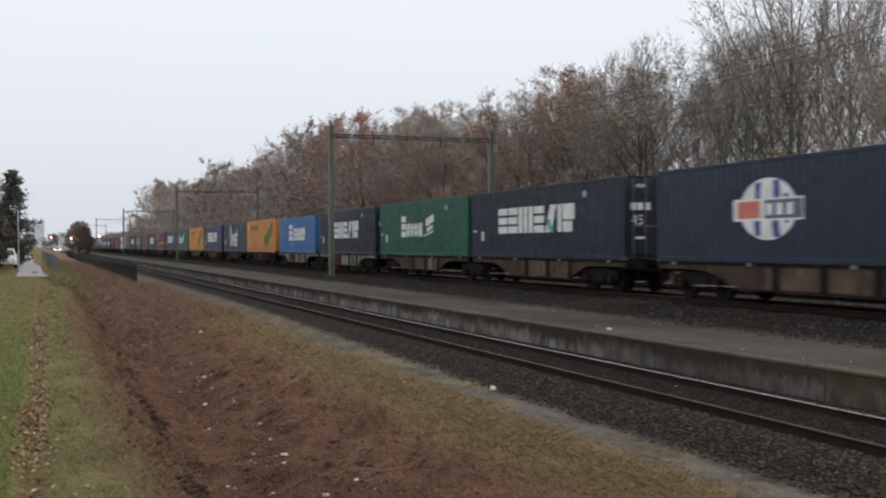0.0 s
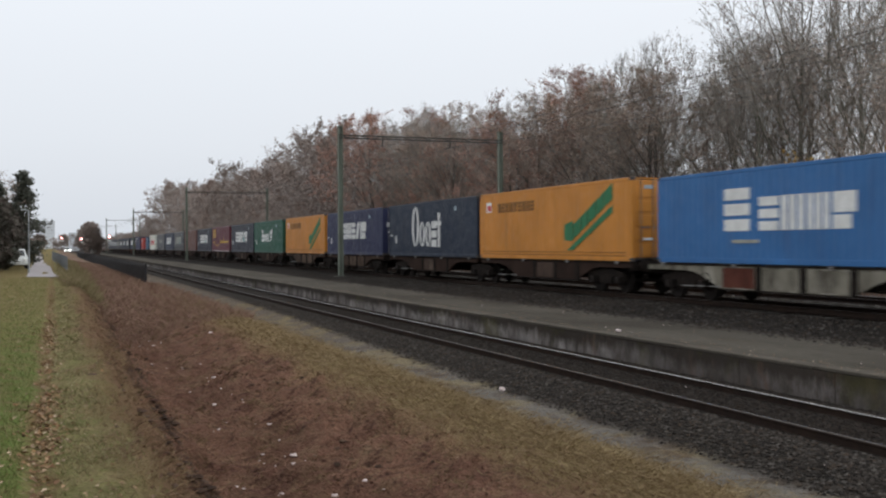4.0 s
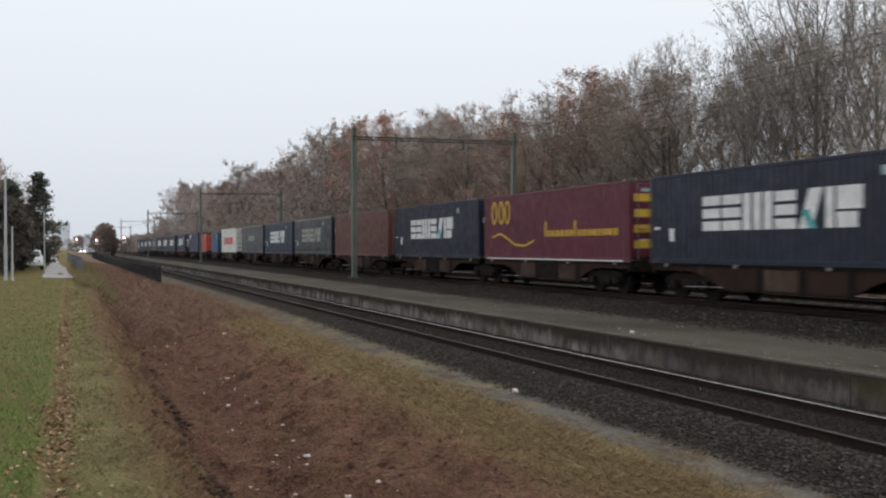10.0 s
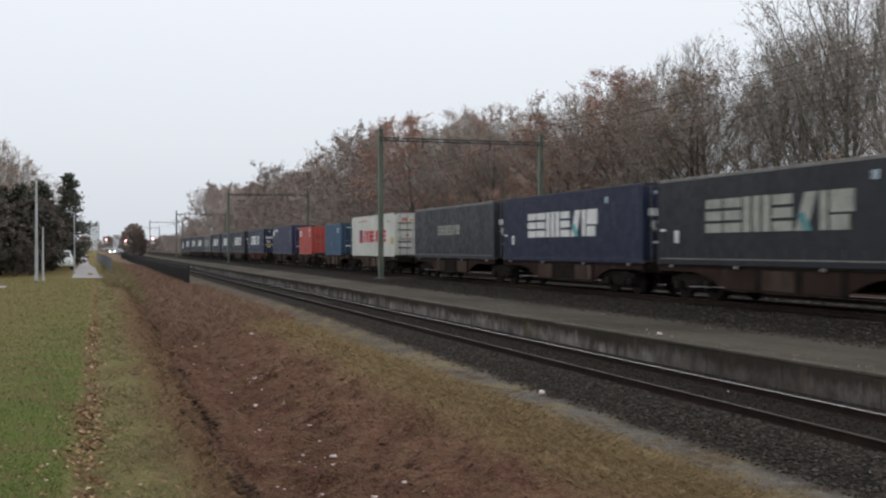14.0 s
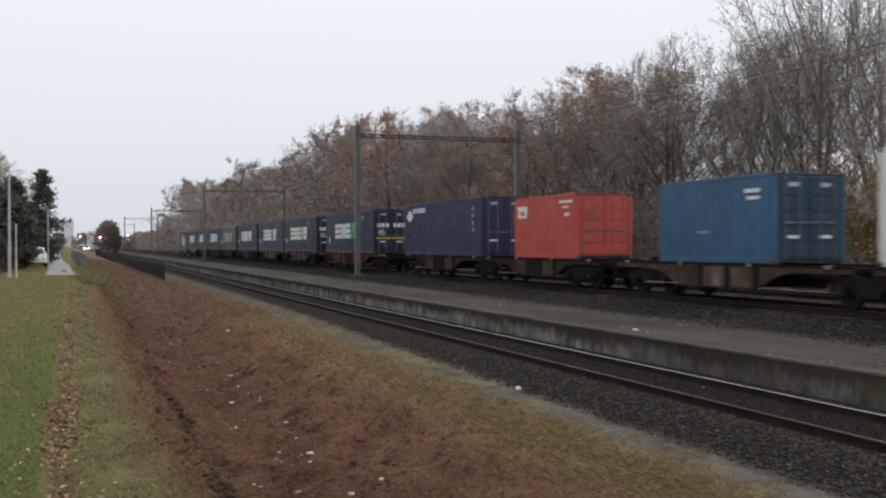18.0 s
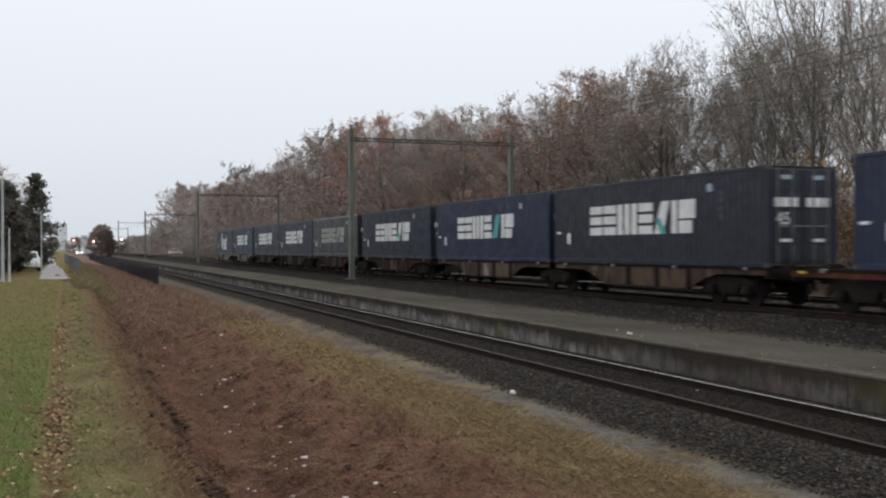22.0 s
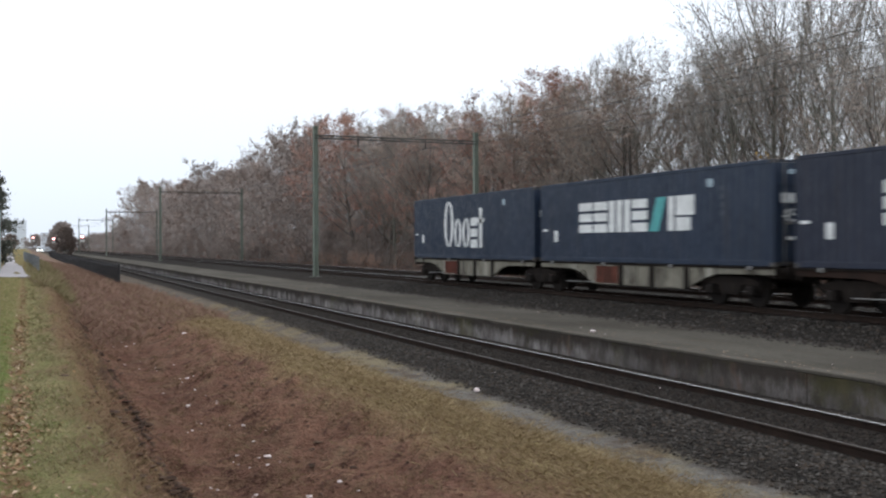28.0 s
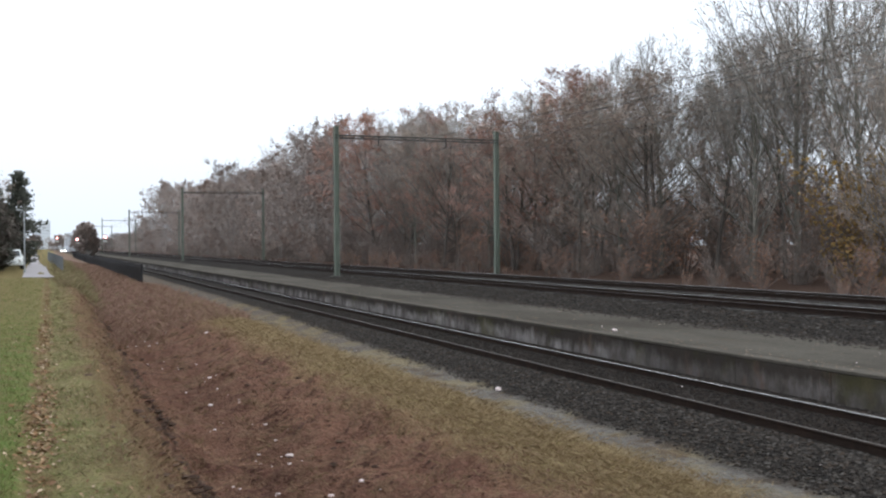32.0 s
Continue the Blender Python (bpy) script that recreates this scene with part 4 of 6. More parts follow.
        for k, (z, w, hh) in enumerate(((h - 0.4, 0.34, 0.12), (0.72, 0.42, 0.09))):
            if doors != "none":
                part("door_mark", Shape().box(sx * 0.55 - w / 2, sx * 0.55 + w / 2, -L / 2 + 0.004, -L / 2 + 0.013, z, z + hh), M["white_mark" if k else "pale_label"], door)
        if doors == "fleet":
            for k in range(3):
                x = sx * 0.55 - 0.4 + k * 0.28
                part("painted_bar", Shape().box(x, x + 0.22, -L / 2 + 0.002, -L / 2 + 0.013, 1.72, 1.98), M["white_mark"], door)
            if sx < 0:
                numerals("45", 0.5, M["white_mark"], door, -0.92, 1.22, -L / 2 + 0.006)
        if stripe:
            part("door_stripe", Shape().box(sx * 0.54 - 0.5, sx * 0.54 + 0.5, -L / 2 + 0.0, -L / 2 + 0.012, 0.95, 1.05), M["yellow_mark"], door, "yellow painted stripe")
        if doors == "yellow":
            for k in range(4):
                part("painted_bar", Shape().box(sx * 0.54 - 0.45, sx * 0.54 + 0.45, -L / 2 + 0.002, -L / 2 + 0.013, 0.5 + k * 0.55, 0.78 + k * 0.55), M["yellow_mark"], door)
    return c


NAVY, BLUE, GREY, DARK = (paint("paint_navy", (0.0108, 0.0148, 0.0295)), paint("paint_blue", (0.0112, 0.0172, 0.043)),
                          paint("paint_grey", (0.0118, 0.0145, 0.0195)), paint("paint_dark_blue", (0.011, 0.0205, 0.041)))
GREEN, ORANGE, RED, PURPLE = (paint("paint_green", (0.0095, 0.076, 0.047)), paint("paint_orange", (0.50, 0.20, 0.03)),
                              paint("paint_red", (0.40, 0.058, 0.042)), paint("paint_maroon", (0.098, 0.017, 0.030)))
BROWN, WHITE, TEAL, SKY = (paint("paint_brown", (0.10, 0.037, 0.028)), paint("paint_white", (0.57, 0.57, 0.51), 0.14),
                           paint("paint_steel_blue", (0.03, 0.085, 0.155)), paint("paint_bright_blue", (0.03, 0.125, 0.31)))
DUSK = paint("paint_dusk", (0.0122, 0.0152, 0.0262))
BOLD = paint("paint_bold_blue", (0.019, 0.0235, 0.066))
VIOLET = paint("paint_violet_blue", (0.017, 0.0205, 0.062))
SLATE = paint("paint_slate", (0.026, 0.028, 0.035), 0.2)
# steel blue darkened: shade put into the paint of a door end
BLUE_SHADED = paint("paint_blue_shaded", (0.016, 0.042, 0.078))
IVORY = paint("paint_ivory", (0.50, 0.50, 0.46), 0.2)
SIGNS = [0.92, 0.92, 1.35, 0.92, 0.95, 0.32, 0.95]
CUTS = ["h", "h", "v", "h", "d", "", "p"]


def small_marks(c, L, h):
    block(c, "painted_label", M["white_mark"], 1.15, 0.26, 0.72, 0.42, L)
    block(c, "painted_label", M["pale_label"], L - 2.9, 0.26, h - 0.62, 0.24, L)
    block(c, "painted_label", M["white_mark"], 0.22, 0.36, 1.12, 0.08, L)
    for k in range(4):
        block(c, "painted_label", M["dim_label"], L - 2.25, 0.13, h - 0.75 - k * 0.24, 0.15, L)


def fleet(label, body, mark="white_mark", teal=False, curtain=False, scale=1.0, doors="fleet", stripe=False, wedge=True):
    c = build_container(label, LONG, 2.9, body, curtain, doors, None, stripe)
    m = M[mark]
    mats = [m] * 7
    if teal:
        mats[4] = M["teal_mark"]
    w = sum(SIGNS) * scale + 0.6
    word_mark(c, LONG, (LONG - w) / 2 - 0.25, 1.03 if scale == 1 else 1.3, 1.07 * scale, [v * scale for v in SIGNS], mats, CUTS)
    if scale == 1 and wedge and not teal:
        y = (LONG - w) / 2 - 0.25 + sum(SIGNS[:4]) + 0.4
        slanted(c, "painted_wedge", M["teal_mark" if mark == "white_mark" else "faded_teal"], [(y + 0.1, 1.5), (y + 0.42, 1.03), (y + 0.72, 1.03), (y + 0.4, 1.56)], LONG, "teal painted wedge")
    if scale == 1:
        small_marks(c, LONG, 2.9)
    return c


def geest(label):
    c = build_container(label, LONG, 2.9, DARK, doors="fleet")
    word_mark(c, LONG, 4.1, 0.5, 2.2, [1.15], [M["white_mark"]], ["r"])
    word_mark(c, LONG, 5.35, 0.5, 1.35, [0.85, 0.85, 0.75], [M["white_mark"]] * 3, ["r", "r", "h"])
    word_mark(c, LONG, 8.2, 0.5, 1.75, [0.32], [M["white_mark"]], [""])
    word_mark(c, LONG, 8.0, 1.6, 0.2, [0.7], [M["white_mark"]], [""])
    small_marks(c, LONG, 2.9)
    return c


def green_one(label):
    c = build_container(label, LONG, 2.9, GREEN, doors="plain")
    word_mark(c, LONG, 3.9, 0.98, 1.15, [0.75], [M["white_mark"]], ["h"])
    word_mark(c, LONG, 4.75, 1.0, 0.72, [0.55, 0.5, 0.55, 0.6], [M["white_mark"]] * 4, ["v", "o", "o", "v"])
    slanted(c, "painted_flag", M["white_mark"], [(7.85, 1.5), (9.0, 1.76), (9.0, 2.16), (7.85, 1.88)], LONG, "white painted slanting flag")
    slanted(c, "painted_flag", M["white_mark"], [(8.0, 1.2), (8.85, 1.4), (8.85, 1.62), (8.0, 1.42)], LONG, "white painted slanting flag")
    slanted(c, "painted_flag", M["white_mark"], [(7.5, 0.98), (9.0, 1.24), (9.0, 1.31), (7.5, 1.05)], LONG, "white painted slanting line")
    small_marks(c, LONG, 2.9)
    return c


def orange_one(label):
    c = build_container(label, LONG, 2.9, ORANGE, doors="plain")
    block(c, "painted_label", M["white_mark"], 0.8, 0.55, 2.05, 0.45, LONG, "small white square label with a red panel")
    block(c, "painted_label", M["red_mark"], 0.95, 0.36, 2.1, 0.26, LONG, "red panel on the label")
    word_mark(c, LONG, 2.1, 2.0, 0.42, [0.32] * 9, [M["brown_mark"]] * 9, ["", "h", "v", "", "p", "h", "", "v", "h"])
    slanted(c, "painted_stripe", M["green_mark"], [(8.7, 0.36), (9.2, 0.36), (12.2, 1.72), (12.2, 1.98)], LONG, "green painted diagonal stripe")
    slanted(c, "painted_stripe", M["green_mark"], [(8.5, 0.75), (9.2, 0.72), (9.2, 1.5), (8.5, 1.35)], LONG, "green painted sign on the diagonal")
    for z in (0.17, 0.29):
        block(c, "painted_line", M["brown_mark"], 0.4, LONG - 0.8, z, 0.024, LONG, "thin brown line along the sill")
    for k in range(5):
        y, z = 9.25 + k * 0.6, 0.80 + k * 0.285
        slanted(c, "painted_stripe", M["green_mark"], [(y, z), (y + 0.55, z + 0.24), (y + 0.55, z + 0.82), (y, z + 0.55)], LONG, "green painted sign on the diagonal")
    return c


def globe_one(label):
    L = LONG
    c = build_container(label, L, 2.9, DARK, doors="plain")
    y, z, r, wide = L / 2 - 5.5, 1.5, 0.86, 1.2
    ring = lambda k, e=1.0: (y + math.cos(k) * wide * e, z + math.sin(k) * r * e)
    part("painted_disc", Shape().prism([ring(6.2832 * i / 32) for i in range(32)], "x", -1.2225, -1.2155), M["white_mark"], c, "white painted disc")
    rng = random.Random(8)
    for at, tall, half in ((0.42, 0.74, 0.13), (-0.36, 0.78, 0.15), (-0.78, 0.4, 0.09)):
        left = [(y + at + half * rng.uniform(0.7, 1.25), z + tall * (k / 5 - 0.5) * 2) for k in range(6)]
        right = [(y + at - half * rng.uniform(0.7, 1.25), z + tall * (k / 5 - 0.5) * 2) for k in range(5, -1, -1)]
        part("painted_patch", Shape().prism(left + right, "x", -1.2240, -1.2155), M["blue_mark"], c, "ragged blue painted patch")
    part("painted_panel", Shape().box(-1.2255, -1.2155, y - 1.45, y + 1.5, z - 0.32, z + 0.3, 0.003), M["white_mark"], c)
    part("painted_panel", Shape().box(-1.2270, -1.2155, y + 0.3, y + 1.3, z - 0.25, z + 0.23, 0.003), M["coral_mark"], c, "faded red painted panel")
    part("painted_panel", Shape().box(-1.2270, -1.2155, y - 1.42, y + 0.12, z - 0.27, z + 0.25, 0.003), M["slate_mark"], c, "slate blue painted panel")
    for k in range(3):
        part("painted_bar", Shape().box(-1.2285, -1.2155, y - 0.2 - k * 0.42, y + 0.04 - k * 0.42, z - 0.17, z + 0.15, 0.003), M["white_mark"], c)
    return c


def maroon_one(label):
    L = LONG
    c = build_container(label, L, 2.9, PURPLE, doors="yellow")
    for k, y in enumerate((1.25, 2.05, 2.75)):
        ring = [(y + math.cos(0.5236 * i) * 0.26, 2.1 + math.sin(0.5236 * i) * 0.48) for i in range(13)]
        for (ya, za), (yb, zb) in zip(ring, ring[1:]):
            d = Vector((yb - ya, zb - za)).orthogonal().normalized() * 0.065
            slanted(c, "painted_loop", M["yellow_mark"], [(ya - d.x, za - d.y), (yb - d.x, zb - d.y), (yb + d.x, zb + d.y), (ya + d.x, za + d.y)], L, "yellow painted loop")
    pts = [(1.0, 0.95), (1.9, 1.12), (2.6, 0.95), (3.6, 0.62), (4.6, 0.56), (5.6, 0.78)]
    for (ya, za), (yb, zb) in zip(pts, pts[1:]):
        slanted(c, "painted_wave", M["yellow_mark"], [(ya, za), (yb, zb), (yb, zb + 0.08), (ya, za + 0.08)], L, "yellow painted wave")
    word_mark(c, L, 6.9, 0.98, 0.24, [0.3] * 6, [M["yellow_mark"]] * 6, ["h", "v", "", "v", "h", "v"])
    word_mark(c, L, 9.6, 0.98, 0.24, [0.3] * 8, [M["yellow_mark"]] * 8, ["v", "h", "v", "", "h", "v", "", "h"])
    word_mark(c, L, 6.65, 0.98, 0.6, [0.15], [M["yellow_mark"]], [""])
    word_mark(c, L, 9.3, 0.98, 0.6, [0.15], [M["yellow_mark"]], [""])
    part("sill_stripe", Shape().box(-1.226, -1.2, -L / 2 + 0.4, L / 2 - 0.4, 0.02, 0.07), M["white_mark"], c, "pale stripe along the bottom rail")
    return c


def white_one(label):
    L = 12.19
    # the door end takes a slightly darker white than the sides
    c = build_container(label, L, 2.9, WHITE, True, doors="plain", ends=IVORY, straps=False)
    block(c, "painted_panel", M["red_mark"], 2.4, 0.95, 0.95, 0.95, L, "red painted square")
    slanted(c, "painted_panel", M["blue_mark"], [(2.55, 1.82), (3.2, 1.82), (2.95, 1.1), (2.8, 1.1)], L, "blue painted wedge")
    word_mark(c, L, 3.55, 1.0, 0.82, [0.72, 0.72, 0.72, 0.72], [M["red_mark"]] * 4, ["d", "v", "v", "h"])
    word_mark(c, L, 7.1, 1.0, 0.82, [0.85, 0.25, 0.72, 0.72], [M["red_mark"]] * 4, ["v", "", "v", "h"])
    block(c, "painted_label", M["yellow_mark"], 11.25, 0.5, 0.85, 0.42, L, "yellow warning label")
    block(c, "painted_label", M["orange_mark"], 0.5, 0.16, 1.0, 0.12, L, "small orange label")
    block(c, "painted_label", M["faded_mark"], 10.3, 0.4, 2.3, 0.12, L)
    slanted(c, "painted_stripe", M["coral_mark"], [(2.0, 2.47), (4.8, 2.5), (4.8, 2.56), (2.0, 2.53)], L, "faded red painted line")
    for x, z, w, h, mat in ((0.6, 0.75, 0.32, 0.32, "yellow_mark"), (-0.75, 2.35, 0.4, 0.22, "coral_mark"), (-0.45, 1.35, 0.2, 0.18, "coral_mark"), (-0.2, 2.35, 0.22, 0.14, "yellow_mark"), (0.35, 2.35, 0.3, 0.12, "yellow_mark")):
        part("door_label", Shape().box(x, x + w, -L / 2 + 0.003, -L / 2 + 0.012, z, z + h, 0.003), M[mat], c, "small coloured label on the door")
    for z in (0.55, 0.95, 1.75, 2.2):
        for sx in (-1, 1):
            part("hinge_bar", Shape().box(min(sx * 0.1, sx * 1.02), max(sx * 0.1, sx * 1.02), -L / 2 - 0.012, -L / 2 + 0.011, z, z + 0.07, 0.008), M["casting"], c, "dark hinge bar across the door")
    return c


def small_blue(label):
    # the darker door end stands in for its shade
    c = build_container(label, 6.06, 2.59, TEAL, doors="plain", ends=BLUE_SHADED)
    block(c, "painted_bar", M["white_mark"], 4.7, 0.7, 2.05, 0.12, 6.06)
    block(c, "painted_bar", M["white_mark"], 4.8, 0.6, 1.85, 0.1, 6.06)
    block(c, "painted_bar", M["faded_mark"], 2.3, 0.6, 0.9, 0.07, 6.06)
    return c


def small_red(label):
    c = build_container(label, 6.06, 2.59, RED, doors="none")
    block(c, "painted_panel", M["white_mark"], 0.4, 0.95, 1.7, 0.5, 6.06, "white painted square label")
    block(c, "painted_mark", M["coral_mark"], 0.62, 0.5, 1.8, 0.2, 6.06, "small red mark on the label")
    block(c, "painted_bar", M["white_mark"], 4.55, 1.1, 2.22, 0.1, 6.06)
    block(c, "painted_bar", M["white_mark"], 4.8, 0.5, 2.02, 0.08, 6.06)
    block(c, "painted_bar", M["white_mark"], 5.0, 0.4, 1.7, 0.12, 6.06)
    return c


def long_blue(label):
    L = 12.19
    c = build_container(label, L, 2.9, VIOLET, doors="plain")
    n = 12
    ring = [(L / 2 - 1.0 + math.cos(6.2832 * i / n) * (0.62 if i % 3 == 0 else 0.42), 2.2 + math.sin(6.2832 * i / n) * 0.32) for i in range(n)]
    part("painted_star", Shape().prism(ring, "x", -1.2235, -1.2155), M["white_mark"], c, "white painted star shape")
    word_mark(c, L, 1.6, 2.36, 0.26, [0.22] * 7, [M["white_mark"]] * 7, ["", "h", "", "v", "", "", "h"])
    for k in range(4):
        block(c, "painted_bar", M["faded_mark"], L - 1.2, 0.22, 1.2 + k * 0.35, 0.18, L)
    return c


def swap_one(label):
    c = build_container(label, 12.19, 2.75, SKY, doors="plain")
    word_mark(c, 12.19, 3.6, 0.95, 1.25, [1.2], [M["white_mark"]], ["h"])
    word_mark(c, 12.19, 5.2, 0.95, 0.95, [0.85, 0.95, 0.85, 0.85], [M["white_mark"]] * 4, ["h", "v", "v", "p"])
    block(c, "painted_bar", M["faded_mark"], 4.0, 1.2, 0.6, 0.1, 12.19)
    return c


# middle of each container at the start, its length and how it is made
CONSIST = [
    (22.11, LONG, lambda: globe_one("dark blue container with a white globe mark and red panel")),
    (37.65, LONG, lambda: fleet("dark navy corrugated container with large white wordmark", NAVY)),
    (51.66, LONG, lambda: green_one("green corrugated container with white wordmark and slanting flag")),
    (66.16, LONG, lambda: fleet("dark navy corrugated container with large white wordmark", NAVY)),
    (80.16, 12.19, lambda: swap_one("bright blue corrugated container with white wordmark")),
    (94.64, LONG, lambda: orange_one("orange container with brown lettering and green diagonal mark")),
    (108.50, LONG, lambda: geest("dark blue container with tall white rounded wordmark")),
    (123.36, LONG, lambda: fleet("bright blue corrugated container with bold white wordmark", BOLD, wedge=False)),
    (137.64, LONG, lambda: orange_one("orange container with brown lettering and green diagonal mark")),
    (152.50, LONG, lambda: green_one("green corrugated container with white wordmark and slanting flag")),
    (166.57, LONG, lambda: fleet("dark navy corrugated container with large white wordmark", NAVY)),
    (181.56, LONG, lambda: maroon_one("maroon container with yellow loops, wave and yellow door stripes")),
    (195.81, LONG, lambda: fleet("dark navy corrugated container with large white wordmark", NAVY)),
    (210.88, LONG, lambda: build_container("plain rusty brown corrugated container without markings", LONG, 2.9, BROWN, doors="none")),
    (225.50, LONG, lambda: fleet("dark slate curtain-sided container with faded wordmark", GREY, "faded_mark", curtain=True)),
    (240.06, LONG, lambda: fleet("blue corrugated container with large white wordmark", BLUE)),
    (254.78, LONG, lambda: fleet("faded slate curtain-sided container with small pale wordmark", SLATE, "faded_mark", curtain=True, scale=0.5)),
    (272.15, 12.19, lambda: white_one("white container with red lettering and a red square")),
    (285.27, 6.06, lambda: small_blue("short steel-blue container with barred doors")),
    (297.36, 6.06, lambda: small_red("short faded red container with a white label")),
    (310.49, 12.19, lambda: long_blue("blue forty-foot container with small white star mark")),
    (330.14, LONG, lambda: fleet("blue corrugated container with large white wordmark and teal sign", BLUE, teal=True, stripe=True)),
    (347.04, LONG, lambda: fleet("dusky grey-blue corrugated container with large white wordmark", DUSK)),
    (361.09, LONG, lambda: fleet("blue container with white wordmark and one teal sign", BLUE, teal=True)),
    (375.78, LONG, lambda: fleet("dark navy corrugated container with large white wordmark", NAVY)),
    (390.68, LONG, lambda: fleet("dark slate curtain-sided container with faded wordmark", GREY, "faded_mark", curtain=True)),
    (404.46, LONG, lambda: fleet("dark navy corrugated container with large white wordmark", NAVY)),
    (418.31, LONG, lambda: fleet("dark navy corrugated container with large white wordmark", NAVY)),
    (432.62, LONG, lambda: fleet("dark blue container with white wordmark and one teal sign", DARK, teal=True)),
    (446.69, LONG, lambda: geest("dark blue last container with tall white rounded wordmark")),
]


def build_train_load():
    for middle, length, make in CONSIST:
        c = make()
        MOVES.append((c, MAIN_NEAR, middle, DECK))


def build_bogie(parent, y):
    """A two-axle bogie, wheel treads on the rails."""
    b = part("bogie", Shape().box(-0.35, 0.35, y - 0.25, y + 0.25, 0.62, 0.86, 0.03), M["wagon_dark"], parent, "dark dirty two-axle bogie")
    for sx in (-1, 1):
        x = sx * 1.02
        fr = Shape().prism([(y - 1.35, 0.42), (y - 1.2, 0.62), (y - 0.55, 0.62), (y - 0.4, 0.34), (y + 0.4, 0.34), (y + 0.55, 0.62), (y + 1.2, 0.62), (y + 1.35, 0.42),
                            (y + 1.3, 0.74), (y + 0.6, 0.86), (y - 0.6, 0.86), (y - 1.3, 0.74)], "x", x - 0.06, x + 0.06)
        part("side_frame", fr, M["wagon_dark"], b)
        for k in (-0.15, 0.15):
            part("spring", Shape().tube((x, y + k, 0.42), (x, y + k, 0.66), 0.085, 0.085, 8), M["wheel"], b)
    for dy in (-0.9, 0.9):
        part("axle", Shape().tube((-1.1, y + dy, 0.46), (1.1, y + dy, 0.46), 0.08, 0.08, 8), M["wheel"], b)
        for sx in (-1, 1):
            x = sx * 0.7525
            w = Shape().tube((x - sx * 0.065, y + dy, 0.46), (x - sx * 0.035, y + dy, 0.46), 0.485, 0.48, 24)
            w.tube((x - 0.055, y + dy, 0.46), (x + 0.055, y + dy, 0.46), 0.458, 0.458, 24)
            w.tube((x + sx * 0.05, y + dy, 0.46), (x + sx * 0.13, y + dy, 0.46), 0.2, 0.14, 12)
            part("wheel", w, M["wheel"], b)
            part("axle_box", Shape().box(sx * 1.05 - 0.13, sx * 1.05 + 0.13, y + dy - 0.15, y + dy + 0.15, 0.33, 0.6, 0.04), M["wheel"], b)
    return b


# wagon_dark bays are painted in for shaded recesses of the sill
SILL_BAYS = [["wagon", "wagon_pale", "wagon"], ["wagon_tan", "wagon_tan", "wagon_pale"], ["wagon_pale", "wagon_dark", "wagon_pale"],
             ["wagon_cream", "wagon_cream", "wagon_red"], ["wagon_red", "wagon_red", "wagon_dark", "wagon_red", "wagon_red"]]
SILL_BASE = ["wagon", "wagon_pale", "wagon", "wagon_cream", "wagon_red"]


def build_platform_frame(parent, yc, half, look_of):
    """One deck of a wagon: two deep-bellied sills, cross beams, spigots and a hand wheel."""
    d = part("deck_frame", Shape().box(-0.28, 0.28, yc - half, yc + half, 0.72, 1.06, 0.03), M["wagon_dark"], parent)
    belly = half - 3.9 if half < 8 else half - 5.4
    for sx in (-1, 1):
        x0, x1 = sorted((sx * 1.2, sx * 1.12))
        z1 = RAIL_TO_DECK - 0.02
        rise = [(0.42 + 0.5 * math.sin(u * 0.2618), 1.75 * u / 6) for u in range(7)]
        out = [(yc - half, z1), (yc - half, 0.93)] + [(yc - belly - d, z) for z, d in reversed(rise)] + [(yc + belly + d, z) for z, d in rise] + [(yc + half, 0.93), (yc + half, z1)]
        sill = part("side_sill", Shape().prism(out, "x", x0, x1), M[SILL_BASE[look_of]], d, "rusty fish-bellied side sill with pale patches")
        lips = Shape()
        xo0, xo1 = sorted((sx * 1.24, sx * 1.1))
        lips.box(xo0, xo1, yc - half, yc + half, z1 - 0.05, z1, 0.008)
        part("top_flange", lips, M["wagon_dark"], sill)
        lo0, lo1 = sorted((sx * 1.235, sx * 1.1))
        part("bottom_flange", Shape().box(lo0, lo1, yc - belly, yc + belly, 0.375, 0.41, 0.008), M["wagon_dark"], sill)
        bays = SILL_BAYS[look_of]
        wide = 2 * belly / len(bays)
        for k, tone in enumerate(bays):
            ya = yc - belly + k * wide
            r0, r1 = sorted((sx * 1.206, sx * 1.19))
            part("sill_panel", Shape().box(r0, r1, ya + 0.2, ya + wide - 0.2, 0.45, z1 - 0.1, 0.006), M[tone], sill)
            r0, r1 = sorted((sx * 1.228, sx * 1.19))
            part("stiffener", Shape().box(r0, r1, ya - 0.13, ya + 0.13, 0.42, z1 - 0.06, 0.006), M["wagon_dark"], sill)
        for k in (-0.86, -0.3, 0.3, 0.86):
            s0, s1 = sorted((sx * 1.27, sx * 1.16))
            part("container_spigot", Shape().box(s0, s1, yc + k * half - 0.09, yc + k * half + 0.09, z1 - 0.09, z1 + 0.015, 0.015), M["bar"], sill)
        hw = Shape()
        n = 14
        for i in range(n):
            a, b = 6.2832 * i / n, 6.2832 * (i + 1) / n
            q = lambda w: (sx * 1.27, yc + belly + 0.55 + math.cos(w) * 0.2, 0.66 + math.sin(w) * 0.2)
            hw.tube(q(a), q(b), 0.013, 0.013, 5, False)
        hw.tube((sx * 1.27, yc + belly + 0.35, 0.66), (sx * 1.27, yc + belly + 0.75, 0.66), 0.01, 0.01, 5)
        hw.tube((sx * 1.2, yc + belly + 0.55, 0.66), (sx * 1.27, yc + belly + 0.55, 0.66), 0.015, 0.015, 5)
        part("brake_wheel", hw, M["wheel"], sill)
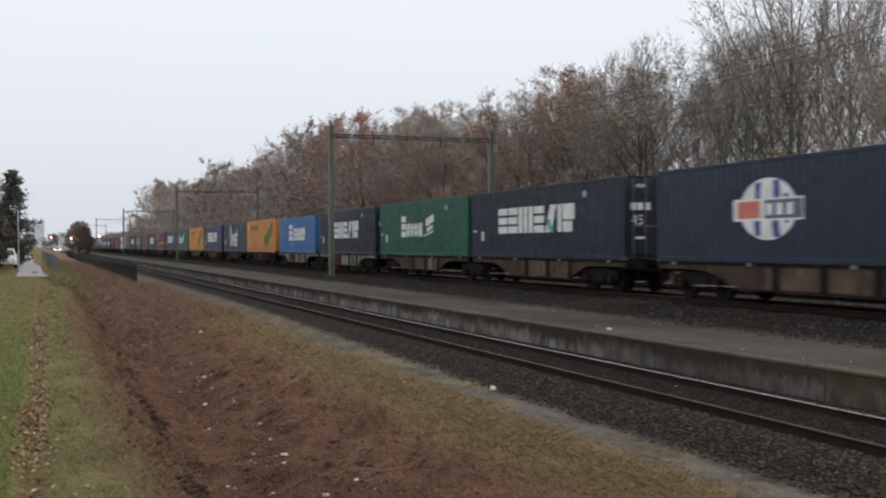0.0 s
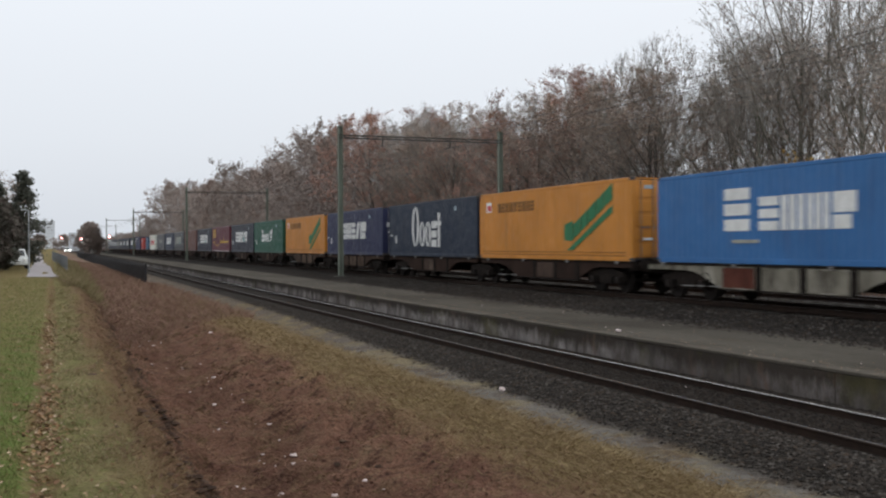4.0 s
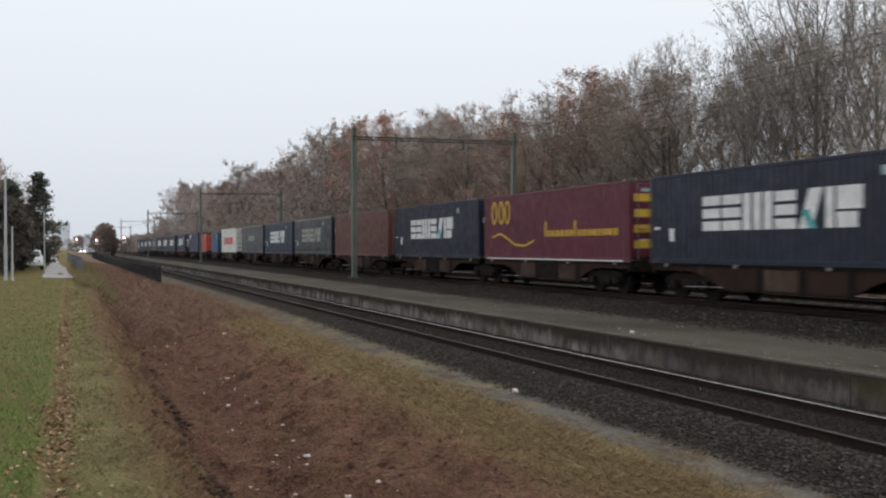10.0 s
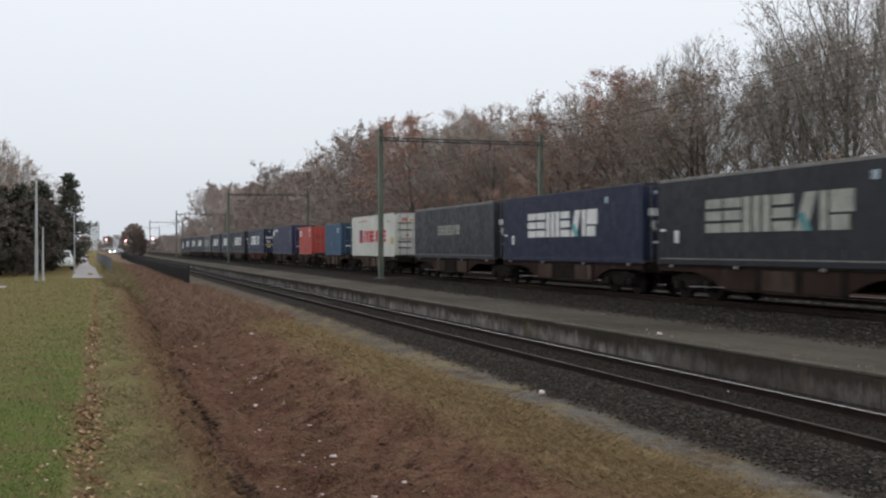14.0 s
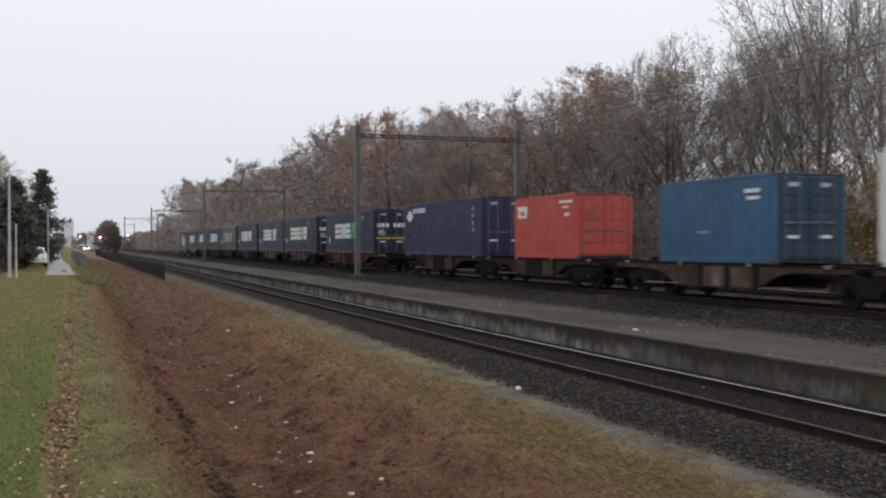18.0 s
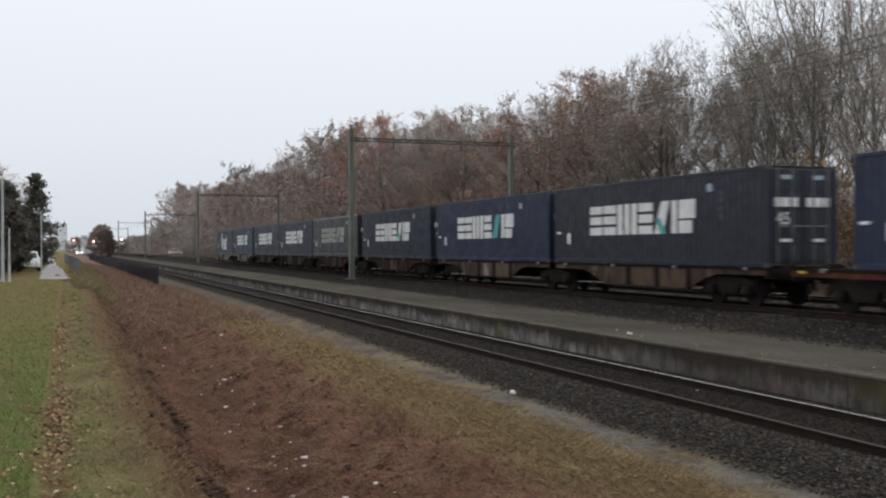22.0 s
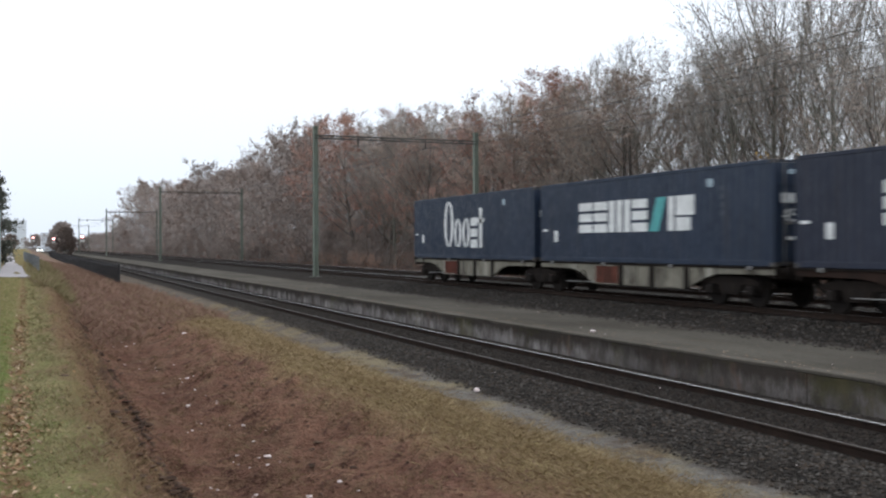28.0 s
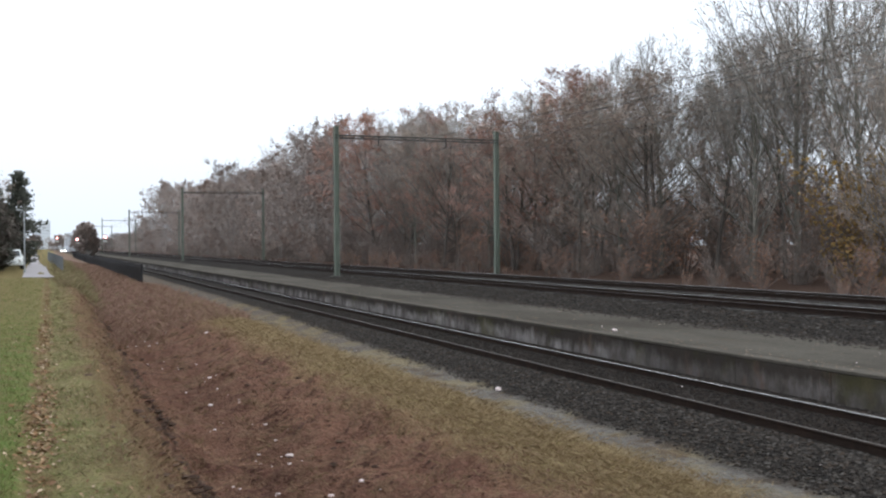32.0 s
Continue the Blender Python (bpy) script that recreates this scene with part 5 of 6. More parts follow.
        r = Shape().tube((sx * 1.2, yc + belly - 0.1, 0.47), (sx * 1.2, yc + belly + 1.9, 0.44), 0.018, 0.018, 5)
        part("brake_rod", r, M["bar"], sill, "pale brake rod")
    for k in range(6):
        y = yc - half + 0.5 + k * (2 * half - 1) / 5
        part("cross_beam", Shape().box(-1.12, 1.12, y - 0.07, y + 0.07, 0.88, 1.08, 0.01), M["wagon_dark"], d)
    part("brake_gear", Shape().box(-0.7, 0.7, yc - 1.6, yc + 0.2, 0.45, 0.72, 0.04).tube((-0.5, yc + 0.5, 0.62), (-0.5, yc + 1.8, 0.62), 0.17, 0.17, 10), M["wheel"], d)


def build_end(parent, y, out):
    hs = Shape().box(-1.2, 1.2, min(y, y - out * 0.14), max(y, y - out * 0.14), 0.82, 1.12, 0.02)
    h = part("headstock", hs, M["wagon_dark"], parent)
    for sx in (-1, 1):
        bf = Shape().tube((sx * 0.875, y, 1.03), (sx * 0.875, y + out * 0.42, 1.03), 0.1, 0.085, 10)
        bf.tube((sx * 0.875, y + out * 0.42, 1.03), (sx * 0.875, y + out * 0.46, 1.03), 0.22, 0.22, 14)
        part("buffer", bf, M["wagon_dark"], h)
    part("coupling", Shape().tube((0, y, 0.95), (0, y + out * 0.5, 0.9), 0.05, 0.05, 8), M["wagon_dark"], h)


def build_wagon(centres, halves, label, look_of, tail=False):
    """An articulated wagon; its origin lies on the rail top under its middle."""
    w = thing("container_wagon", label, "wagon", "wagons of the train")
    mid = sum(centres) / len(centres)
    ys = [c - mid for c in centres]
    for y, hf in zip(ys, halves):
        build_platform_frame(w, y, hf, look_of)
    near, far = ys[0] - halves[0], ys[-1] + halves[-1]
    if len(ys) == 2:
        build_bogie(w, near + 2.0)
        build_bogie(w, (ys[0] + halves[0] + ys[1] - halves[1]) / 2)
        build_bogie(w, far - 2.0)
    else:
        build_bogie(w, near + 2.6)
        build_bogie(w, far - 2.6)
    if look_of == 4:
        for y in (near + 0.5, far - 0.5):
            part("marker_plate", Shape().box(-1.262, -1.215, y - 0.14, y + 0.14, 1.02, 1.09, 0.006), M["yellow_mark"], w, "yellow painted marker plate")
    if tail:
        part("tail_plate", Shape().box(-1.2, -0.95, far - 0.02, far + 0.03, 1.14, 1.42, 0.008), M["white_mark"], w, "white and red tail plate")
    build_end(w, near, -1)
    build_end(w, far, 1)
    MOVES.append((w, MAIN_NEAR, mid, MAIN_TOP))
    return w


def build_wagons():
    ctr = [middle for middle, _, _ in CONSIST]
    two = "dirty brown two-part articulated container wagon"
    build_wagon([ctr[0] - 14.6, ctr[0]], [6.7, 6.7], two, 1)
    pale = "two-part articulated container wagon with cream-stained sills"
    for i, tone in ((1, 1), (3, 3), (5, 0), (7, 1), (9, 0), (11, 2), (13, 0), (15, 2), (22, 1), (24, 0), (26, 2), (28, 3)):
        build_wagon([ctr[i], ctr[i + 1]], [6.7, 6.7], pale if tone == 3 else two, tone, i == 28)
    build_wagon([272.0, 285.2], [6.4, 6.0], two, 1)
    build_wagon([298.4, 310.6], [5.9, 6.1], two, 2)
    build_wagon([329.9], [9.4], "reddish brown four-axle container flat wagon", 4)


build_train_load()
build_wagons()


# ---- trees ----
def grow(rng, height, limbs, spread, subs, start, leaves, leaf_size, fine=4, rise=0.5, fork=0.62, stout=0.017):
    """A broad-leaved tree: a stem, limbs that rise in a fan to the rim of a rounded crown, branches, shoots and twigs on them."""
    wood, thin, leaf = Shape(), Shape(), Shape()
    low, wide = start * height, spread * height
    zc, hz = (low + height) / 2, (height - low) / 2
    lumps = [rng.uniform(0.86, 1.1) for _ in range(11)]
    scale = height / 10

    def reach(p, d):
        """How far it is from p along d to the crown's rim."""
        qx, qy, qz = p.x / wide, p.y / wide, (p.z - zc) / hz
        ux, uy, uz = d.x / wide, d.y / wide, d.z / hz
        aa, bb, cc = ux * ux + uy * uy + uz * uz, qx * ux + qy * uy + qz * uz, qx * qx + qy * qy + qz * qz - 1
        disc = bb * bb - aa * cc
        if disc <= 0:
            return 0.12 * height
        w = int((math.atan2(d.y, d.x) + 3.1416) / 6.2832 * 11) % 11
        return max(0.05 * height, (-bb + math.sqrt(disc)) / aa) * lumps[w]

    def run(p, d, length, r0, r1, n, lift, wander, shape, sides):
        """One branch from p along d; gives its points, headings and radii."""
        out = [(p, d, r0)]
        for i in range(n):
            d = (d + Vector((rng.gauss(0, wander), rng.gauss(0, wander), lift + rng.gauss(0, wander * 0.6)))).normalized()
            q = p + d * (length / n)
            ra, rb = r0 + (r1 - r0) * i / n, r0 + (r1 - r0) * (i + 1) / n
            shape.tube(p, q, ra, rb, sides, False)
            p = q
            out.append((p, d, rb))
        return out

    def at(line, u):
        k = min(len(line) - 2, int(u * (len(line) - 1)))
        f = u * (len(line) - 1) - k
        (p, d, r), (q, e, s) = line[k], line[k + 1]
        return p.lerp(q, f), d.lerp(e, f).normalized(), r + (s - r) * f

    def aside(d, w, angle):
        a = d.orthogonal().normalized()
        b = d.cross(a)
        return (d * math.cos(angle) + (a * math.cos(w) + b * math.sin(w)) * math.sin(angle)).normalized()

    tips = []
    up = Vector((rng.gauss(0, 0.03), rng.gauss(0, 0.03), 1)).normalized()
    stem = run(Vector((0, 0, -0.2)), up, height * fork, stout * height, stout * height * 0.5, 7, 0.02, 0.035, wood, 8)
    w = rng.uniform(0, 6.28)
    first = min(0.8, (low * 0.75 + 0.06 * height) / (height * fork))
    for i in range(limbs):
        u = first + (1 - first) * (i + rng.random() * 0.8) / limbs
        p, d, r = at(stem, min(u, 0.999))
        w += 2.4 + rng.gauss(0, 0.3)
        v = (u - first) / (1 - first)
        tilt = radians(72 - 26 * rise - (34 + 4 * rise) * v + rng.gauss(0, 6)) if i < limbs - 2 else radians(rng.uniform(4, 14))
        d = Vector((math.cos(w) * math.sin(tilt), math.sin(w) * math.sin(tilt), math.cos(tilt)))
        far = reach(p, (d + Vector((0, 0, 0.35 * rise))).normalized()) * rng.uniform(0.86, 1.04)
        limb = run(p, d, far, min(r * 0.52, stout * height * 0.31), 0.009 * scale, 8, 0.03 + 0.05 * rise, 0.055, wood, 5)
        for j in range(subs):
            uu = 0.12 + 0.86 * (j + rng.random()) / subs
            p, d, r = at(limb, uu)
            e = aside(d, rng.uniform(0, 6.28), radians(rng.uniform(28, 64) - 16 * rise))
            e.z = e.z * 0.9 + 0.22 * rise
            e.normalize()
            size = min(reach(p, e) * rng.uniform(0.8, 1.05), far * (0.72 - 0.42 * uu) * rng.uniform(0.7, 1.1))
            branch = run(p, e, size, min(r * 0.6, 0.028 * scale), 0.007 * scale, 4, 0.04 + 0.05 * rise, 0.06, thin, 3)
            for k in range(subs):
                p, d, r = at(branch, 0.12 + 0.88 * (k + rng.random() * 0.9) / subs)
                e = aside(d, rng.uniform(0, 6.28), radians(rng.uniform(20, 55)))
                e.z += 0.04 + 0.08 * rise
                e.normalize()
                shoot = run(p, e, size * rng.uniform(0.25, 0.5), min(r * 0.7, 0.0095 * scale), 0.0042 * scale, 2, 0.06, 0.06, thin, 3)
                for _ in range(fine):
                    p, d, r = at(shoot, rng.uniform(0.1, 0.999))
                    e = aside(d, rng.uniform(0, 6.28), radians(rng.uniform(10, 55)))
                    e.z += 0.06
                    end = p + e * height * rng.uniform(0.02, 0.05)
                    thin.spike(p, end, 0.0045 * scale)
                    tips.append((p, end))
    for _ in range(leaves):
        a, b = tips[rng.randrange(len(tips))]
        if noise.noise((a.x * 0.7, a.y * 0.7, a.z * 0.7 + leaves)) + (0.25 if leaves > 10000 else -0.4) * (a.z - zc) / hz < rng.uniform(-0.85, 0.05):
            continue
        c = a.lerp(b, rng.uniform(0.1, 1.1)) + Vector((rng.gauss(0, 0.05), rng.gauss(0, 0.05), rng.gauss(-0.02, 0.05))) * scale
        leaf_at(leaf, rng, c, leaf_size * rng.uniform(0.6, 1.35))
    return wood, thin, leaf


def grow_brush(rng, height, stems, spread, leaves, leaf_size):
    """Undergrowth: many thin stems that rise from one root and split into a haze of twigs."""
    wood, thin, leaf = Shape(), Shape(), Shape()
    tips = []
    for i in range(stems):
        w, t = rng.uniform(0, 6.28), abs(rng.gauss(0, 1)) * spread
        p = Vector((rng.gauss(0, 0.12), rng.gauss(0, 0.12), -0.1))
        d = Vector((math.cos(w) * t, math.sin(w) * t, 1)).normalized()
        tall = height * rng.uniform(0.55, 1.0)
        r, n = 0.016 * height / 3, 6
        for k in range(n):
            d = (d + Vector((rng.gauss(0, 0.09), rng.gauss(0, 0.09), 0.03))).normalized()
            q = p + d * tall / n
            wood.tube(p, q, r * (1 - k / n) + 0.004, r * (1 - (k + 1) / n) + 0.004, 4, False)
            for _ in range(3 + k):
                e = (d * 0.7 + Vector((rng.gauss(0, 0.6), rng.gauss(0, 0.6), rng.uniform(0, 0.5)))).normalized()
                a = p.lerp(q, rng.random())
                b = a + e * height * rng.uniform(0.08, 0.2)
                thin.spike(a, b, 0.007 * height / 3)
                for _ in range(2):
                    f = (e + Vector((rng.gauss(0, 0.5), rng.gauss(0, 0.5), rng.gauss(0.2, 0.4)))).normalized()
                    g = a.lerp(b, rng.uniform(0.2, 0.9))
                    h = g + f * height * rng.uniform(0.04, 0.1)
                    thin.spike(g, h, 0.005 * height / 3)
                    tips.append((g, h))
            p = q
    for _ in range(leaves):
        a, b = tips[rng.randrange(len(tips))]
        leaf_at(leaf, rng, a.lerp(b, rng.uniform(0.2, 1.1)), leaf_size * rng.uniform(0.6, 1.35))
    return wood, thin, leaf


def leaf_at(shape, rng, c, k):
    """A small leaf."""
    a = Vector((rng.gauss(0, 1), rng.gauss(0, 1), rng.gauss(0, 1))).normalized()
    b = a.orthogonal().normalized()
    vs = [c - a * k, c + a * k * 0.7 + b * k * 0.75, c + a * k * 0.8 - b * k * 0.65]
    shape.add([tuple(v) for v in vs], [(0, 1, 2)])


def tree_of(shapes, name, label, category, group, leaf, bark, twig):
    wood, thin, leafs = shapes
    t = thing(name, label, category, group)
    part("trunk", wood, M[bark], t, smooth=True)
    tagged(part("branchwork", thin, M[twig], t), kind="stuff")
    if leafs.v:
        tagged(part("crown", leafs, M[leaf], t), kind="stuff")
    return t


def tree_kind(seed, label, height, limbs, spread, subs, start, leaves, size, leaf, bark="bark", twig="twig", fine=4, group="trees of the wood", rise=0.5, fork=0.62, stout=0.017):
    return tree_of(grow(random.Random(seed), height, limbs, spread, subs, start, leaves, size, fine, rise, fork, stout), "tree", label, "tree", group, leaf, bark, twig)


def brush_kind(seed, label, stems, spread, leaves, size, leaf, twig):
    return tree_of(grow_brush(random.Random(seed), 3.2, stems, spread, leaves, size), "shrub", label, "shrub", "undergrowth of the wood", leaf, "bark_brush", twig)


KINDS = [  # near trees, ten metres high before they are scaled
    tree_kind(11, "tall bare tree with grey-green bark and fine rising twigs", 10, 14, 0.37, 7, 0.07, 6500, 0.031, "leaf_oak", "bark_green", fine=4, rise=0.7, fork=0.66, stout=0.011),
    tree_kind(12, "oak keeping its dull brown autumn leaves", 10, 14, 0.38, 6, 0.08, 19000, 0.035, "leaf_oak", fine=4, rise=0.35, fork=0.72, stout=0.011),
    tree_kind(13, "bare upright tree with many thin rising branches", 10, 14, 0.34, 7, 0.08, 4500, 0.030, "leaf_oak", "bark_green", fine=5, rise=0.75, fork=0.68, stout=0.010),
    tree_kind(14, "oak with reddish brown autumn leaves", 10, 15, 0.38, 6, 0.08, 24000, 0.035, "leaf_red", fine=4, rise=0.4, fork=0.68, stout=0.011),
    tree_kind(15, "half-bare tree with thin brown foliage", 10, 14, 0.36, 7, 0.08, 9500, 0.032, "leaf_oak", fine=5, rise=0.5, fork=0.72, stout=0.010),
]
WIDER = (1.0, 1.18, 1.0, 1.28, 1.08)  # how far each kind's crown is stretched to fit the camera's view
# far trees; their bark, twigs and leaves carry haze as paint
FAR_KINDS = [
    tree_kind(21, "distant tree with thin brown foliage, paled for haze", 10, 14, 0.40, 5, -0.1, 9900, 0.064, "leaf_hazy", "twig_hazy", "twig_hazy", fine=3, rise=0.25, fork=0.8, stout=0.008),
    tree_kind(22, "distant bare tree painted pale grey for haze", 10, 14, 0.40, 5, -0.1, 9900, 0.058, "leaf_hazy", "twig_hazy", "twig_hazy", fine=4, rise=0.35, fork=0.8, stout=0.008),
    tree_kind(23, "distant tree with reddish brown foliage, paled for haze", 10, 14, 0.40, 5, -0.1, 9900, 0.064, "leaf_hazy_red", "twig_hazy", "twig_hazy", fine=3, rise=0.25, fork=0.8, stout=0.008),
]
SHRUBS = [
    # mostly far undergrowth, its twigs paled for haze
    brush_kind(31, "bare grey-brown undergrowth shrub with a few dead leaves", 12, 0.36, 1000, 0.04, "leaf_shrub", "twig_hazy"),
    brush_kind(32, "reddish undergrowth shrub with withered leaves", 12, 0.36, 1500, 0.04, "leaf_shrub_red", "twig_brush"),
    brush_kind(33, "shrub with yellow-brown autumn leaves", 13, 0.36, 2400, 0.045, "leaf_yellow", "twig_brush"),
    brush_kind(34, "bare dark brown undergrowth shrub", 13, 0.34, 700, 0.036, "leaf_shrub", "twig_brush"),
]
SKYLINE = [(20, 15), (39.6, 16.4), (44, 18), (49, 18), (53, 15.5), (57, 14.0), (60.5, 15.6), (64, 14.3), (72.7, 15.4), (83, 15.0), (88, 14.2), (97, 16.2), (111, 17.6),
           (126, 18.6), (140, 19), (153, 19), (171, 18.8), (213, 19), (242, 18.8), (291, 21), (362, 25), (397, 25), (425, 21)]


def plant(kind, x, y, height, base, used, extra=1.0):
    """A copy of a kind of tree, or the kind itself the first time, scaled to its height."""
    k = height / base
    m = pose(x, y, ground_height(x, y) - 0.05, 0, 0, random.uniform(0, 360))
    ob = kind if kind not in used else copy_thing(kind, m)
    used.add(kind)
    ob.matrix_basis = m
    ob.scale = (k * extra, k * extra, k)
    return ob


def build_wood():
    rng = random.Random(7)
    used = set()
    # trees that stand out
    for kind, x, y, h in ((0, 40.2, 48.5, 19.5), (2, 38, 59.3, 15.2), (3, 38, 74, 15.6), (2, 37.5, 63.5, 14.8), (1, 37, 69, 13.5), (4, 38.5, 54, 15.0),
                          (0, 39, 42.5, 17.5), (4, 37, 80, 14.8), (3, 38.6, 79, 15.4), (2, 38, 88, 14.8), (1, 38, 96, 15.8), (3, 38, 111, 17.0), (0, 37.5, 103, 16.6), (4, 42.5, 46.5, 15.0), (1, 44.5, 53, 15.0), (4, 41, 50.5, 15.5)):
        plant(KINDS[kind], x, y, h, 9.9, used, WIDER[kind])
    hs = lambda y: np.interp(y, [a for a, _ in SKYLINE], [b for _, b in SKYLINE])
    y = 30.0
    while y < 120:
        for row, x in enumerate((36.5, 42.0, 48.0)):
            if rng.random() < (0.25, 0.25, 0.6 if y < 75 else 0.2)[row] + (0.15 if y < 56 else 0):
                continue
            yy, xx = y + rng.uniform(-2, 2), x + rng.uniform(-2, 2.5)
            kind = rng.choice([0, 1, 1, 2, 3, 3, 4]) if yy > 56 else rng.choice([0, 0, 2, 2, 4])
            plant(KINDS[kind], xx, yy * (1 + 0.10 * row), hs(yy) * (rng.uniform(0.62, 0.93) if yy < 56 else rng.uniform(0.76, 0.97)) * (1 + 0.05 * row), 9.9, used, WIDER[kind])
        y += rng.uniform(4.2, 6.2)
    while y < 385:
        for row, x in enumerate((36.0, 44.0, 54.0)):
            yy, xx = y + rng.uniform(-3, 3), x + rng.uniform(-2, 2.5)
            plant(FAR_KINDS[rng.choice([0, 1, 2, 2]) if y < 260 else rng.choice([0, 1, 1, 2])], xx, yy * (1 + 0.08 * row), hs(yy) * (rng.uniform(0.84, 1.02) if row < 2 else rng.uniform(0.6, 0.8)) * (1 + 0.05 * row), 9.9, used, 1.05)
        y += rng.uniform(6, 9) * (1 + (y - 120) / 300)
        if 326 < y < 344:
            y = 346
    # the wood's end thins out towards the crossing
    y = 392.0
    while y < 640:
        for x in (33.5, 40.0, 48.0):
            plant(FAR_KINDS[rng.choice([0, 1, 1])], x + rng.uniform(-2, 2), y + rng.uniform(-5, 5), np.interp(y, [392, 412, 470, 640], [15, 11, 9, 7.5]) * rng.uniform(0.8, 1.1), 9.9, used, 1.25)
        y += rng.uniform(11, 16)
    y = 27.0
    while y < 330:
        for row, (x, low, high, gap) in enumerate(((29.8, 0.6, 1.5, 0.1), (32.0, 0.9, 2.4, 0.25), (35.0, 2.0, 4.4, 0.3), (40.0, 4.0, 6.2, 0.25), (45.5, 5.4, 7.4, 0.2), (52.0, 6.4, 8.4, 0.2), (61.0, 7.6, 9.4, 0.15))):
            if rng.random() < gap * (0.5 if y < 75 else 1.0) or (y > 125 and row == 4):
                continue
            k = (rng.choice([1, 1, 3]) if row < 2 else rng.choice([0, 1, 3]) if y > 60 else rng.choice([1, 3, 3])) if y < 125 else rng.choice([0, 0, 3]) if y < 180 else 0
            plant(SHRUBS[k], x + rng.uniform(-1.2, 1.2), y * (1 + 0.02 * row) + rng.uniform(-1.5, 1.5), rng.uniform(low, high), 3.0, used, rng.uniform(1.1, 1.5))
        y += rng.uniform(2.2, 3.2) * (1 + y / 160)
    for x, yy, h in ((36.5, 38.5, 6.0), (37.0, 41.0, 6.6), (38.0, 36.0, 6.5)):
        plant(SHRUBS[2], x, yy, h, 3.0, used, 1.0)


build_wood()


def conifer(seed, height, width, label):
    """A pine: rough tiers of boughs, each ending in flat pads of needles."""
    rng = random.Random(seed)
    t = thing("conifer", label, "tree", "trees beside the path")
    wood, green = Shape(), Shape()
    wood.tube((0, 0, -0.2), (0.1, 0, height * 0.96), height * 0.02, 0.02, 7, False)
    tiers = int(height * 1.5)
    for i in range(tiers):
        u = 0.06 + 0.9 * i / tiers
        for j in range(6):
            w = rng.uniform(0, 6.2832)
            r = width * min(1.0, 1.3 * (1.04 - u)) * min(1.0, 0.5 + 1.4 * u) * rng.uniform(0.55, 1.0)
            z = height * u + rng.gauss(0, 0.08)
            a, b = Vector((0, 0, z)), Vector((math.cos(w) * r, math.sin(w) * r, z + r * rng.uniform(0.05, 0.3)))
            wood.tube(a, b, 0.035, 0.01, 4, False)
            for k in range(4):
                c = a.lerp(b, 0.35 + 0.22 * k)
                pad = (0.2 + 0.22 * rng.random()) * min(1.0, 0.3 + 1.4 * (1 - u))
                for _ in range(17):
                    leaf_at(green, rng, c + Vector((rng.gauss(0, pad), rng.gauss(0, pad), rng.gauss(0.05, 0.17))), rng.uniform(0.09, 0.2))
    part("trunk", wood, M["bark"], t)
    tagged(part("needles", green, M["needles"], t), kind="stuff")
    return t


def hedge_tree(seed, height, label, leaf, count, size, limbs=14, subs=6, rise=0.5):
    return tree_of(grow(random.Random(seed), height, limbs, 0.40, subs, 0.0, count, size, 4, rise), "tree", label, "tree", "trees beside the path", leaf, "bark", "twig")


def build_path_trees():
    c = conifer(41, 9.1, 2.5, "dark green bushy pine with ragged tiers")
    c.matrix_basis = pose(-2.6, 101, 0.7)
    for x, y, k, r in ((-3.7, 80, 0.74, 20), (-4.9, 74, 0.70, 75), (-6.2, 70, 0.70, 130), (-7.8, 68, 0.73, 240), (-9.8, 67, 0.76, 310), (-4.5, 87, 0.82, 170), (-5.0, 98, 0.9, 60), (-5.3, 108, 0.92, 140), (-7.4, 96, 0.85, 200), (-5.8, 116, 0.8, 290)):
        o = copy_thing(c, pose(x, y, 0.7, 0, 0, r))
        o.scale = (k, k, k)
    h = hedge_tree(43, 5.0, "dense dark evergreen bush", "hedge_leaf", 9900, 0.125)
    h.matrix_basis = pose(-3.9, 71, 0.75)
    for x, y, k, r in ((-6.6, 65, 1.0, 50), (-4.2, 77, 1.05, 110), (-8.0, 63, 1.05, 190), (-10.2, 62, 1.0, 260), (-4.75, 82, 1.15, 310), (-4.1, 90, 0.8, 30), (-6.2, 74, 1.2, 200), (-7.6, 70, 1.1, 20), (-6.4, 88, 1.3, 80),
                       (-5.2, 94, 1.0, 150), (-4.15, 82, 0.6, 40), (-3.15, 82.5, 0.42, 70), (-3.35, 79.5, 0.36, 250), (-3.7, 83.6, 0.45, 200), (-5.3, 79, 0.6, 120), (-4.7, 66, 0.55, 10), (-6.0, 62.5, 0.5, 95), (-7.4, 60.5, 0.5, 170), (-9.0, 60, 0.55, 230), (-11, 59, 0.6, 300), (-4.0, 69, 0.45, 330), (-13, 60, 0.9, 60), (-15.5, 59, 1.0, 140)):
        o = copy_thing(h, pose(x, y, 0.72, 0, 0, r))
        o.scale = (k * 1.1, k * 1.1, k)
    b = hedge_tree(45, 9.6, "tall bare tree with purple-brown leaf remains", "leaf_oak", 8000, 0.05, 14, 6, 0.7)
    b.matrix_basis = pose(-7.4, 78, 0.75)
    for x, y, k, r in ((-8.8, 72, 0.98, 70), (-10.8, 68, 1.05, 160), (-6.9, 88, 0.9, 250), (-12.5, 72, 1.1, 20), (-15, 68, 1.1, 100), (-9.6, 80, 1.1, 200), (-11.5, 84, 1.1, 320), (-8.6, 66, 0.85, 15), (-13, 64, 1.0, 77), (-6.4, 83, 0.95, 45), (-5.7, 91, 0.92, 130), (-8.0, 87, 1.08, 215)):
        o = copy_thing(b, pose(x, y, 0.75, 0, 0, r))
